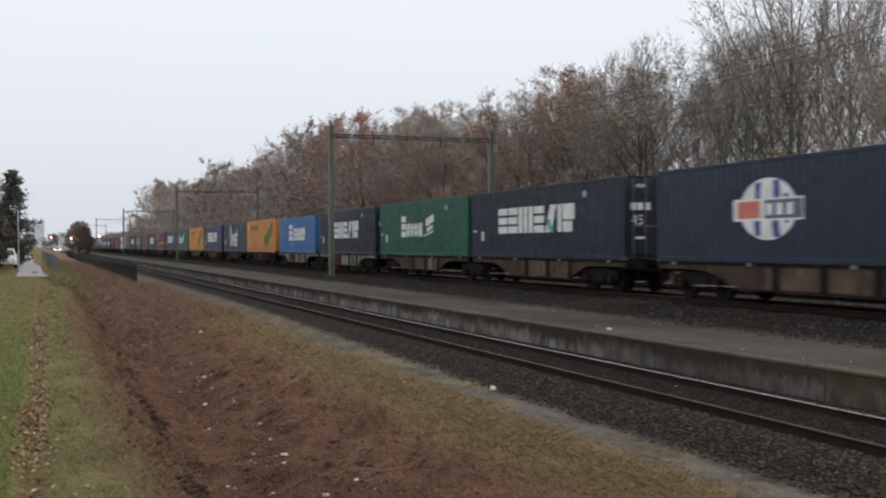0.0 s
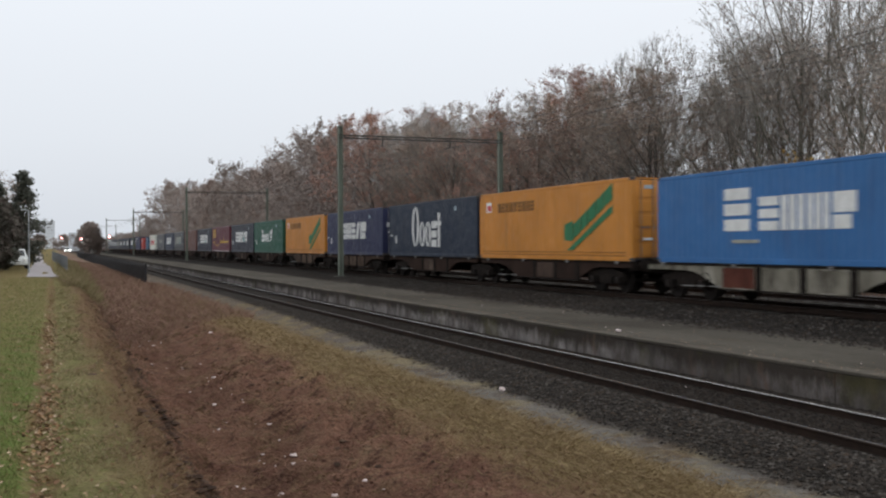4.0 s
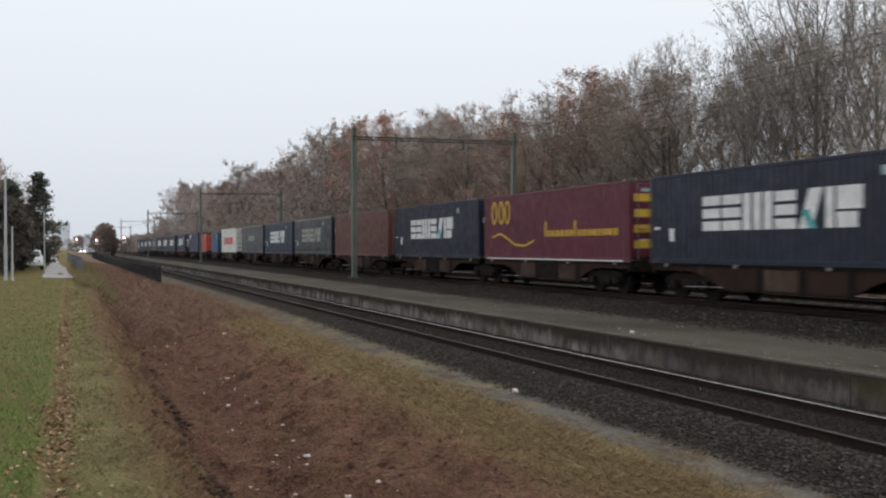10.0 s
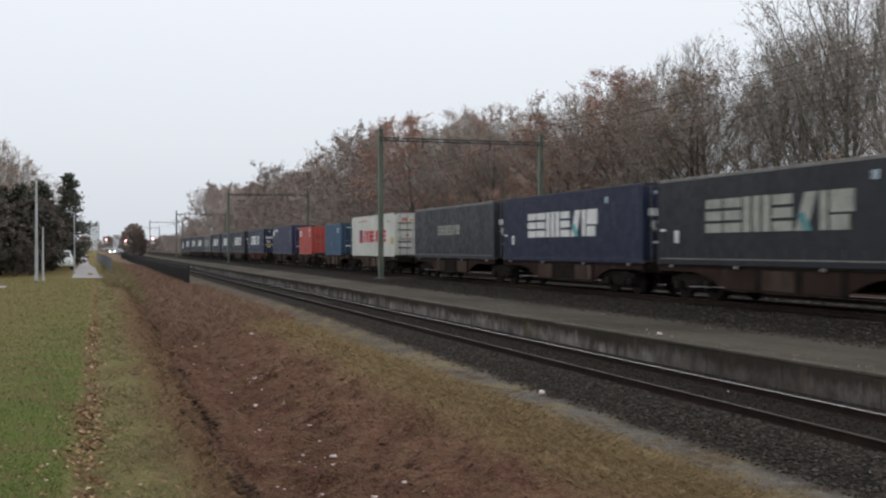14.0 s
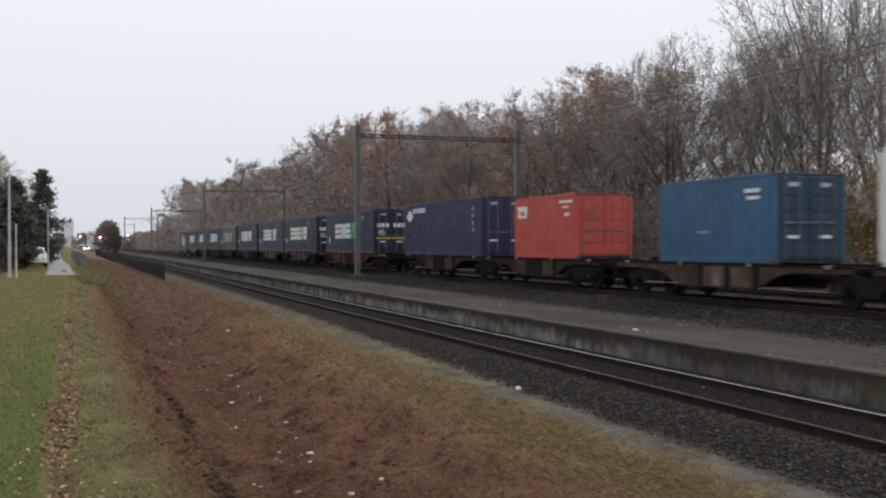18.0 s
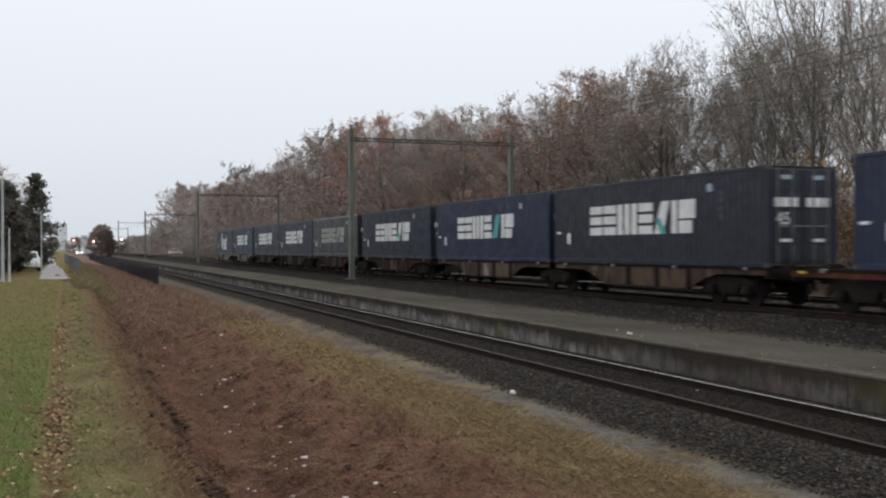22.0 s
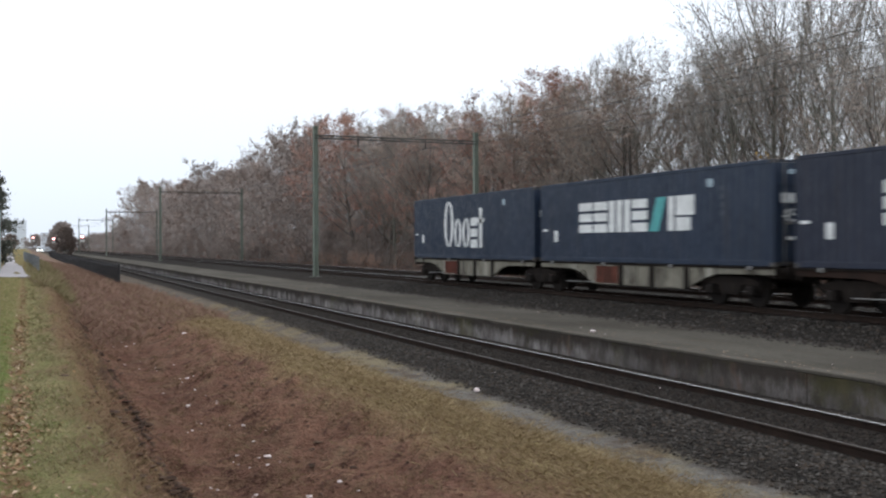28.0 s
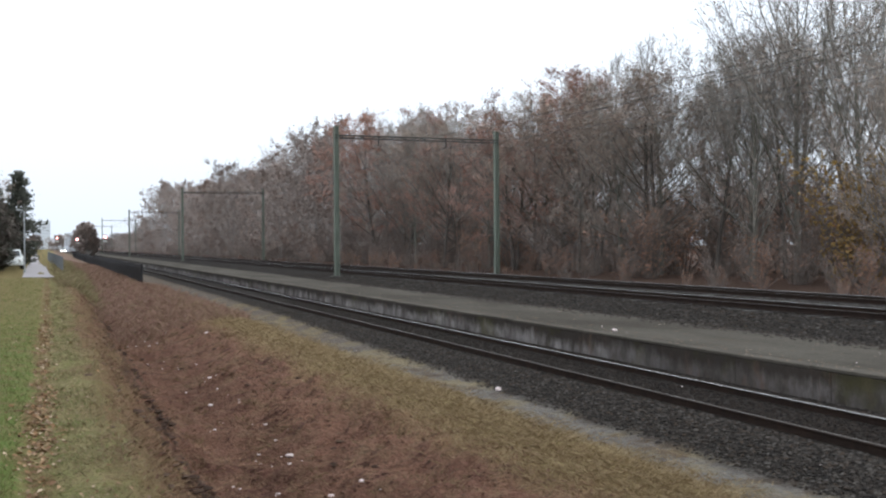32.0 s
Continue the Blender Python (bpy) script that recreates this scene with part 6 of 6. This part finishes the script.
        o.scale = (k, k, k)


build_path_trees()


# ---- path, poles, parked car, fences ----
def build_path():
    s = Shape()
    left, right = [], []
    for i in range(40):
        y = 61 + i * 4.2 * (1 + i * 0.03)
        drift, mouth = -0.011 * (y - 61), max(0.0, 1 - (y - 61) / 9) ** 1.5
        left.append((-1.4 + drift, y, ground_height(-1.5, y) + 0.03))
        right.append((0.1 + drift + 0.35 * mouth, y, ground_height(0.1, y) + 0.03))
    s.v = left + right
    n = len(left)
    s.f = [(i, n + i, n + i + 1, i + 1) for i in range(n - 1)]
    tagged(part("path", s, M["path"]), "pale pinkish asphalt cycle path", "path", kind="structure")
    road = Shape()
    road.prism([(-30, 44.6), (-4.6, 45.6), (-3.75, 46.6), (-3.75, 48.4), (-4.6, 49.3), (-30, 49.3)], "z", 0.6, 0.835)
    tagged(part("side_road", road, M["path"]), "pale asphalt end of a side road on the lawn", "road", kind="structure")


build_path()


def build_pole(x, y, h, r, label, arm):
    p = thing("lamp_post" if arm else "pole", label, "lamp post" if arm else "pole", "posts beside the path", at=pose(x, y, 0.76))
    part("shaft", Shape().tube((0, 0, -0.1), (0, 0, h * 0.35), r, r, 10).tube((0, 0, h * 0.35), (0, 0, h), r * 0.8, r * 0.6, 10), M["galvanised"], p)
    part("base_collar", Shape().tube((0, 0, -0.05), (0, 0, 0.25), r * 1.35, r * 1.2, 10), M["galvanised"], p)
    if arm:
        part("arm", Shape().tube((0, 0, h - 0.05), (-0.2, -0.04, h + 0.03), r * 0.5, r * 0.45, 8), M["galvanised"], p)
        part("lamp_head", Shape().box(-0.5, -0.16, -0.15, 0.05, h + 0.0, h + 0.08, 0.03), M["galvanised"], p)


build_pole(-3.0, 56.7, 5.2, 0.085, "tall grey galvanised steel pole on the lawn", False)
build_pole(-2.68, 56.5, 2.78, 0.06, "short grey galvanised steel post on the lawn", False)
build_pole(-1.5, 72.2, 4.05, 0.055, "slim grey lamp post beside the path", True)


def build_car(name, label, paintm, x, y, z, turn, lights=False):
    car = thing(name, label, "car", "cars in the distance")
    low = Shape().prism([(-2.1, 0.3), (-2.15, 0.55), (-2.0, 0.85), (-1.0, 0.98), (1.7, 1.0), (2.05, 0.9), (2.1, 0.45), (2.0, 0.28)], "x", -0.86, 0.86)
    part("body", low, paintm, car)
    up = Shape()
    a = [(-1.0, 0.95), (-0.35, 1.42), (0.2, 1.5), (1.25, 1.48), (1.85, 0.98)]
    vs = [(-0.8 if z < 1.2 else -0.66, y, z) for y, z in a] + [(0.8 if z < 1.2 else 0.66, y, z) for y, z in a]
    up.add(vs, [(0, 1, 2, 3, 4), (9, 8, 7, 6, 5)] + [(i, 5 + i, 6 + i, i + 1) for i in range(4)])
    cab = part("cabin", up, paintm, car)
    for sx in (-1, 1):
        w = Shape().add([(sx * 0.80, -0.8, 1.02), (sx * 0.69, -0.3, 1.38), (sx * 0.68, 1.2, 1.42), (sx * 0.80, 1.6, 1.03)], [(0, 1, 2, 3)])
        part("side_window", w, M["window_dark"], cab)
    part("windscreen", Shape().add([(-0.7, -0.985, 1.0), (0.7, -0.985, 1.0), (0.6, -0.40, 1.40), (-0.6, -0.40, 1.40)], [(0, 1, 2, 3)]), M["window_dark"], cab)
    part("rear_window", Shape().add([(0.66, 1.78, 1.06), (-0.66, 1.78, 1.06), (-0.58, 1.36, 1.42), (0.58, 1.36, 1.42)], [(0, 1, 2, 3)]), M["window_dark"], cab)
    for sx in (-1, 1):
        for yy in (-1.3, 1.3):
            wh = part("wheel", Shape().tube((sx * 0.7, yy, 0.31), (sx * 0.88, yy, 0.31), 0.31, 0.31, 16), M["rubber"], car)
            part("rim", Shape().tube((sx * 0.86, yy, 0.31), (sx * 0.89, yy, 0.31), 0.19, 0.17, 12), M["galvanised"], wh)
        part("headlight", Shape().ball((sx * 0.62, -2.07, 0.68), 0.13, 8, 5), M["head_light"] if lights else M["white_mark"], car)
        part("tail_light", Shape().box(sx * 0.68 - 0.1, sx * 0.68 + 0.1, 2.02, 2.09, 0.7, 0.88, 0.01), M["red_mark"], car)
    part("bumper", Shape().box(-0.84, 0.84, -2.2, -2.05, 0.32, 0.52, 0.04), paintm, car)
    part("bumper", Shape().box(-0.84, 0.84, 2.03, 2.18, 0.32, 0.52, 0.04), paintm, car)
    car.matrix_basis = pose(x, y, z, 0, 0, turn)
    return car


build_car("parked_car", "pale parked car half hidden by bushes beside the path", M["car_white"], -2.8, 87, 0.79, 3)
build_car("parked_car", "pale parked car beside the path", M["car_white"], -3.0, 96.5, 0.79, 2)


def build_black_fence():
    f = thing("fence", "long black steel bar fence along the railway bank", "fence", kind="structure")
    bars = Shape()
    for k in range(23):
        bars.box(-0.012, 0.012, 0.06 + k * 0.108 - 0.022, 0.06 + k * 0.108 + 0.022, 0.06, 1.38)
    bm_ = bars.mesh("bars", M["fence"])
    rail = Shape().box(-0.03, 0.03, 0, 2.5, 0.18, 0.24, 0.006).box(-0.03, 0.03, 0, 2.5, 1.2, 1.26, 0.006).mesh("rails", M["fence"])
    post = Shape().box(-0.05, 0.05, -0.05, 0.05, -0.3, 1.46, 0.012).mesh("post", M["fence"])
    y = 75.0
    while y < 300:
        x = 6.0
        z = -0.22
        for nm, me in (("post", post), ("rails", rail), ("bars", bm_)):
            ob = new(nm, me)
            ob.parent = f
            ob.location = (x, y, z)
        y += 2.5
    end = part("end_post", Shape().box(5.93, 6.07, 74.86, 75.0, -0.5, 1.25, 0.012), M["fence"], f)


build_black_fence()


def build_path_fence():
    f = thing("fence", "grey wire mesh fence beside the cycle path", "fence", kind="structure")
    post = Shape().tube((0, 0, -0.2), (0, 0, 1.15), 0.025, 0.025, 6).mesh("post", M["mesh_grey"])
    mesh = Shape()
    for k in range(16):
        mesh.box(-0.003, 0.003, k * 0.16, k * 0.16 + 0.008, 0.05, 1.08)
    for k in range(8):
        mesh.box(-0.003, 0.003, 0, 2.5, 0.06 + k * 0.14, 0.068 + k * 0.14)
    mm = mesh.mesh("wire_mesh", M["mesh_grey"])
    for i in range(36):
        for nm, me in (("post", post), ("wire_mesh", mm)):
            ob = new(nm, me)
            ob.parent = f
            ob.location = (0.75 - 0.011 * i * 2.5, 66 + i * 2.5, 0.72)


build_path_fence()


# ---- far end: crossing signals, gantry, houses, tower ----
def build_signal(x, y, z0, z1, label, k=1.0):
    s = thing("signal", label, "signal", "red signals at the crossing", at=pose(x, y, z0))
    h = z1 - z0
    part("mast", Shape().tube((0, 0, -1.5), (0, 0, h + 0.4 * k), 0.07 * k, 0.06 * k, 8), M["steel_dark"], s)
    hd = part("head", Shape().box(-0.42 * k, 0.42 * k, -0.02, 0.22 * k, h - 0.62 * k, h + 0.62 * k, 0.06 * k), M["fence"], s, "black signal head")
    part("lens", Shape().tube((0, -0.10 * k, h), (0, -0.02, h), 0.30 * k, 0.34 * k, 16), M["signal_red"], hd, "glowing red lens")
    part("hood", Shape().prism([(math.cos(a) * 0.42 * k, h + math.sin(a) * 0.42 * k) for a in [0.2 + 0.27 * i for i in range(11)]] +
                               [(math.cos(a) * 0.38 * k, h + math.sin(a) * 0.38 * k) for a in [2.9 - 0.27 * i for i in range(11)]], "y", -0.45 * k, -0.02), M["fence"], hd)
    part("cross_board", Shape().prism([(-0.7 * k, h - 1.5 * k), (-0.5 * k, h - 1.6 * k), (0.7 * k, h - 0.9 * k), (0.6 * k, h - 0.75 * k)], "y", -0.1, -0.05)
         .prism([(0.7 * k, h - 1.5 * k), (0.6 * k, h - 1.65 * k), (-0.7 * k, h - 0.9 * k), (-0.5 * k, h - 0.75 * k)], "y", -0.15, -0.1), M["white_mark"], s)


build_signal(14.4, 300, 1.2, 5.23, "tall railway signal showing a glowing red light", 0.95)
build_signal(7.1, 300, 1.0, 4.62, "crossing signal showing a red light", 0.75)
build_signal(2.0, 300, 0.9, 4.93, "small crossing signal showing a red light", 0.65)


# the mist over these buildings is only in their paint
def build_tower(label, x0, wide, top, y):
    t = thing("apartment_tower", label, "building", "far buildings")
    part("wall", Shape().box(x0, x0 + wide, y, y + 12, -4, top, 0.1), M["wall_hazy"], t)
    part("roof", Shape().box(x0 - 0.2, x0 + wide + 0.2, y - 0.2, y + 12.2, top, top + 0.6, 0.1), M["wall_hazy"], t)
    wm = Shape().box(0, 1.2, -0.05, 0.1, 0, 1.4).mesh("window", M["window_hazy"])
    for i in range(int(wide / 2)):
        for j in range(int(top / 3)):
            ob = new("window", wm)
            ob.parent = t
            ob.location = (x0 + 0.6 + i * 1.95, y - 0.04, 0.5 + j * 3.0)


build_tower("tower block painted pale grey for mist", -9.0, 10.2, 28, 1100)
build_tower("lower flats painted pale grey for mist", -15.6, 6.0, 22, 1130)
build_tower("low pale building behind the crossing", 9.0, 8.0, 11, 700)


def build_far_trees():
    used = set(FAR_KINDS)
    # its grey is painted haze
    round_one = tree_kind(24, "distant rounded tree, painted grey for mist", 10, 16, 0.42, 6, -0.1, 9900, 0.30, "leaf_hazy", twig="twig_hazy", fine=3, group="trees beyond the crossing")
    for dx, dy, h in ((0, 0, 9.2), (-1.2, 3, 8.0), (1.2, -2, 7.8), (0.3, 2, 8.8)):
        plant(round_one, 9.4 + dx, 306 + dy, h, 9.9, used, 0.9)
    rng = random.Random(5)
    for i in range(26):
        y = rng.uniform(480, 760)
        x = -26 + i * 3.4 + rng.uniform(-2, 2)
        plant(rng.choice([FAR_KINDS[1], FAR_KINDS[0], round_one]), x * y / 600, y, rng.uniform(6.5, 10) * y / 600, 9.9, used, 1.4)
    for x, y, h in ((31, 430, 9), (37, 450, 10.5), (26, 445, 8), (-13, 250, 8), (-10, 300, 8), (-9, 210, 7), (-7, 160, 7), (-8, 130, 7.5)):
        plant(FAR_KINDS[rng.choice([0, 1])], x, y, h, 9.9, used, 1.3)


build_far_trees()

waiting = build_car("waiting_car", "distant car waiting with headlights on", M["car_white"], 3.85, 330, 0.8, 0, True)
passing = build_car("passing_car", "distant white car crossing the railway", M["car_white"], 0, 335, 0.8, 90)


# ---- small things on the ground ----
def ground_bits():
    rng = random.Random(9)
    leaf = Shape()
    for i in range(6600):
        row = i % 10 < 3
        y = 5.5 * (48 / 5.5) ** rng.random()
        x = rng.gauss(-0.07, 0.075) if row else (rng.gauss(0.1, 0.35) if rng.random() < 0.3 else rng.uniform(-0.28 * y, 0.7))
        if noise.noise((x * 1.3, y * 0.6, 5.5)) < (rng.uniform(-0.7, 0.1) if row else rng.uniform(-0.4, 0.35)):
            continue
        k = rng.uniform(0.014, 0.034) if row else rng.uniform(0.012, 0.028)
        c = Vector((x, y, ground_height(x, y) + 0.014))
        a = rng.uniform(0, 6.3)
        d, e = Vector((math.cos(a), math.sin(a), rng.gauss(0, 0.3))) * k, Vector((-math.sin(a), math.cos(a), rng.gauss(0, 0.3))) * k * 0.7
        leaf.add([tuple(c - d), tuple(c + e + Vector((0, 0, k * 0.4))), tuple(c + d), tuple(c - e + Vector((0, 0, k * 0.3)))], [(0, 1, 2), (0, 2, 3)])
    tagged(part("fallen_leaves", leaf, M["leaves_fallen"]), "pale and orange fallen leaves along the worn lawn edge", "leaves", kind="stuff")
    grit = Shape()
    for i in range(1500):
        y = 9 * (70 / 9) ** rng.random()
        x = 11.85 + abs(rng.gauss(0, 0.35)) if i % 3 else rng.uniform(12.0, 15.3)
        k = rng.uniform(0.006, 0.022)
        a = rng.uniform(0, 6.3)
        d, e = Vector((math.cos(a), math.sin(a), 0)) * k, Vector((-math.sin(a), math.cos(a), 0)) * k * rng.uniform(0.4, 0.9)
        c = Vector((x, y, 0.403))
        grit.add([tuple(c - d), tuple(c + e), tuple(c + d + Vector((0, 0, k * 0.5))), tuple(c - e + Vector((0, 0, k * 0.3)))], [(0, 1, 2), (0, 2, 3)])
    tagged(part("platform_grit", grit, M["leaves_fallen"]), "dry leaves and pale grit scattered over the platform", "leaves", kind="stuff")
    dead = Shape()
    for _ in range(6500):
        y = 4.5 * (75 / 4.5) ** rng.random()
        x = rng.uniform(0.6, 6.2)
        k = rng.uniform(0.012, 0.034)
        c = Vector((x, y, ground_height(x, y) + 0.015))
        a = rng.uniform(0, 6.3)
        d, e = Vector((math.cos(a), math.sin(a), rng.gauss(0, 0.4))) * k, Vector((-math.sin(a), math.cos(a), rng.gauss(0, 0.4))) * k * 0.6
        dead.add([tuple(c - d), tuple(c + e + Vector((0, 0, k * 0.4))), tuple(c + d), tuple(c - e + Vector((0, 0, k * 0.3)))], [(0, 1, 2), (0, 2, 3)])
    tagged(part("dead_leaves", dead, M["leaves_ditch"]), "brown dead leaves and stalks filling the ditch", "leaves", kind="stuff")

    tufts = []
    while len(tufts) < 700:
        y = 5 * (46 / 5) ** rng.random()
        x = rng.uniform(0.75, 5.6)
        if noise.noise((x * 0.9, y * 0.6, 11.1)) > rng.uniform(-0.3, 0.4):
            tufts.append((x, y))

    def blades(name, label, cat, mat, count, spread, y0, y1, h0, h1, droop):
        s = Shape()
        for _ in range(count):
            y = y0 * (y1 / y0) ** rng.random()
            x = spread(y)
            if name == "ditch_tufts":
                x, y = rng.choice(tufts)
                x, y = x + rng.gauss(0, 0.05), y + rng.gauss(0, 0.06)
            if name == "ditch_stalks" and noise.noise((x * 1.4, y * 0.9, 7.7)) < rng.uniform(-0.5, 0.25):
                continue
            if name in ("verge_grass", "slope_grass") and noise.noise((x * 2.3, y * 1.2, 3.7)) < rng.uniform(-0.45, 0.2):
                continue
            if name in ("matted_grass", "wet_grass"):
                if x < 1.5 + 0.0095 * y and rng.random() < 0.55:
                    continue
                # noise decides where the darker blades lie
                dark_patch = noise.noise((x * 1.0 + y * 0.8, y * 0.5 - x * 0.9, 4.4)) + 0.8 * noise.noise((x * 3.2, y * 2.2, 1.3)) - 0.008 * y
                if (dark_patch > rng.uniform(0.05, 0.4)) != (name == "wet_grass"):
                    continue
            z = ground_height(x, y) - 0.01
            h = rng.uniform(h0, h1)
            w = 0.0022 + 0.00022 * y
            a = rng.uniform(0, 6.3)
            dx, dy = math.cos(a), math.sin(a)
            lx, ly = rng.gauss(0, droop) * h, rng.gauss(0, droop) * h
            s.add([(x - dx * w, y - dy * w, z), (x + dx * w, y + dy * w, z), (x + lx * 0.5 + dx * w * 0.7, y + ly * 0.5 + dy * w * 0.7, z + h * 0.6), (x + lx, y + ly, z + h)],
                  [(0, 1, 2), (0, 2, 3)])
        tagged(part(name, s, M[mat]), label, cat, kind="stuff")

    blades("lawn_grass", "short green lawn grass", "grass", "grass", 42000, lambda y: -0.25 - abs(rng.gauss(0, 0.09 * y + 0.35)), 5, 60, 0.02, 0.06, 0.6)
    blades("verge_grass", "olive grass on the ditch's edge", "grass", "verge_grass", 15000, lambda y: rng.gauss(0.26, 0.2), 4.5, 45, 0.02, 0.06, 0.9)
    blades("slope_grass", "olive and straw grass hanging over the ditch's near slope", "grass", "slope_grass", 20000, lambda y: rng.gauss(0.95 + bank_shift(1.0, y), 0.28), 4.5, 45, 0.02, 0.055, 1.2)
    blades("bank_grass", "dry yellow grass on the bank beside the sand", "grass", "dry_grass", 64000, lambda y: rng.gauss(6.15, 0.45), 6.5, 52, 0.02, 0.09, 1.3)
    blades("scrub_grass", "olive and brown rough grass on the far bank", "grass", "scrub_grass", 26000, lambda y: 0.5 + 1.5 * rng.random() ** 1.5, 46, 150, 0.08, 0.38, 0.7)
    blades("ditch_tufts", "tufts of withered grass on the ditch's slopes", "grass", "ditch_tufts", 10000, lambda y: 0.0, 5, 40, 0.04, 0.13, 1.0)
    blades("matted_grass", "flattened withered grass covering the ditch's slopes", "grass", "matted_grass", 100000, lambda y: rng.uniform(0.75, 6.0), 4.5, 75, 0.012, 0.04, 4.0)
    blades("wet_grass", "darker flattened leaves and grass in patches on the ditch's slopes", "grass", "dark_mat", 90000, lambda y: rng.uniform(0.85, 5.4), 4.5, 60, 0.01, 0.035, 4.0)
    blades("bank_stalks", "brown rough stalks along the black fence", "grass", "bank_stalks", 26000, lambda y: rng.uniform(1.6, 7.0) if y < 74 else rng.uniform(1.6, 5.9), 38, 150, 0.06, 0.34, 0.8)
    blades("ditch_stalks", "brown dead stalks on the ditch's slopes", "grass", "leaves_ditch", 26000, lambda y: rng.uniform(0.7, 5.8), 4.5, 75, 0.015, 0.05, 1.8)


ground_bits()


def crumple(seed, x, y, z, k, label):
    rng = random.Random(seed)
    s = Shape().ball((0, 0, 0), 1, 9, 6)
    s.v = [tuple(Vector(v) * rng.uniform(0.65, 1.15)) for v in s.v]
    s.v = [(a * k, b * k, c * k * 0.6) for a, b, c in s.v]
    o = tagged(part("litter", s, M["litter"]), label, "litter", "bits of litter")
    o.location = (x, y, z + k * 0.4)


crumple(1, 7.79, 17.7, ground_height(7.79, 17.7), 0.07, "crumpled pale pink paper on the sand strip")
crumple(2, 4.82, 34.7, ground_height(4.82, 34.7), 0.09, "crumpled white plastic bag in the ditch")
crumple(3, 12.3, 21.2, 0.40, 0.07, "crumpled white paper on the platform")
crumple(4, 10.6, 15.9, -0.17, 0.045, "small white paper scrap between the rails")
crumple(5, 10.6, 13.4, -0.17, 0.035, "small white paper scrap between the rails")


def clods():
    rng = random.Random(52)

    def heap(name, label, mat, count, centre, width, k0, k1, lump):
        s = Shape()
        for _ in range(count):
            y = 5 * (50 / 5) ** rng.random()
            x = rng.gauss(centre + bank_shift(1.5, y), width) if rng.random() < 0.85 else rng.uniform(0.9, 5.2)
            if noise.noise((x * lump, y * lump * 0.6, 6.6)) < 0.06:
                continue
            vs, fs = rock(rng)
            k = rng.uniform(k0, k1) * (1 + 0.012 * y)
            a = rng.uniform(0, 6.3)
            ca, sa = math.cos(a) * k * 1.4, math.sin(a) * k
            z = ground_height(x, y)
            s.add([(x + px * ca - py * sa, y + px * sa + py * ca, z + pz * k * 0.55) for px, py, pz in vs], fs)
        tagged(part(name, s, M[mat]), label, "earth", kind="stuff")

    heap("soil_clods", "brown earth clods on the ditch's bank", "soil", 1200, 1.4, 0.35, 0.02, 0.06, 1.5)
    # dark clods laid along the bank in place of shaded hollows
    heap("wet_earth", "dark earth clods in place of shaded hollows in the ditch's near bank", "soil_shaded", 1500, 1.55, 0.12, 0.03, 0.085, 1.1)


clods()


def scraps():
    rng = random.Random(77)
    m = Shape().ball((0, 0, 0), 1, 6, 4, 0.5)
    m.v = [tuple(Vector(v) * rng.uniform(0.6, 1.2)) for v in m.v]
    me = m.mesh("litter", M["litter"])
    for i in range(125):
        y = 6.5 * (40 / 6.5) ** rng.random()
        x = rng.gauss(3.05 + 0.004 * y, 0.42) if i < 96 else rng.choice([rng.uniform(7.0, 9.0), rng.uniform(10.9, 11.7), rng.uniform(12.2, 15)])
        z = ground_height(x, y) if x < 11.8 else 0.40
        ob = tagged(new("litter", me), "small pale scrap of litter", "litter", "bits of litter")
        k = rng.uniform(0.010, 0.032) * (1.8 if i % 5 == 0 else 1.0) if x < 7 else rng.uniform(0.007, 0.017)
        ob.matrix_basis = pose(x, y, z + k * 0.4, 0, 0, rng.uniform(0, 360))
        ob.scale = (k, k * 1.5, k)


scraps()


# ---- what moves ----
def motions():
    times = [0.0, 4.0, 8.0, 12.0, 16.0, 20.0, 24.0, 28.0, 32.0]
    for ob, x, y, z in MOVES:
        walk(ob, [(t, pose(x, y - travelled(t), z)) for t in times])
    walk(passing, [(t, pose(20.3 + 9.5 * (t - 20.75), 335, 0.8, 0, 0, 90)) for t in times])


motions()
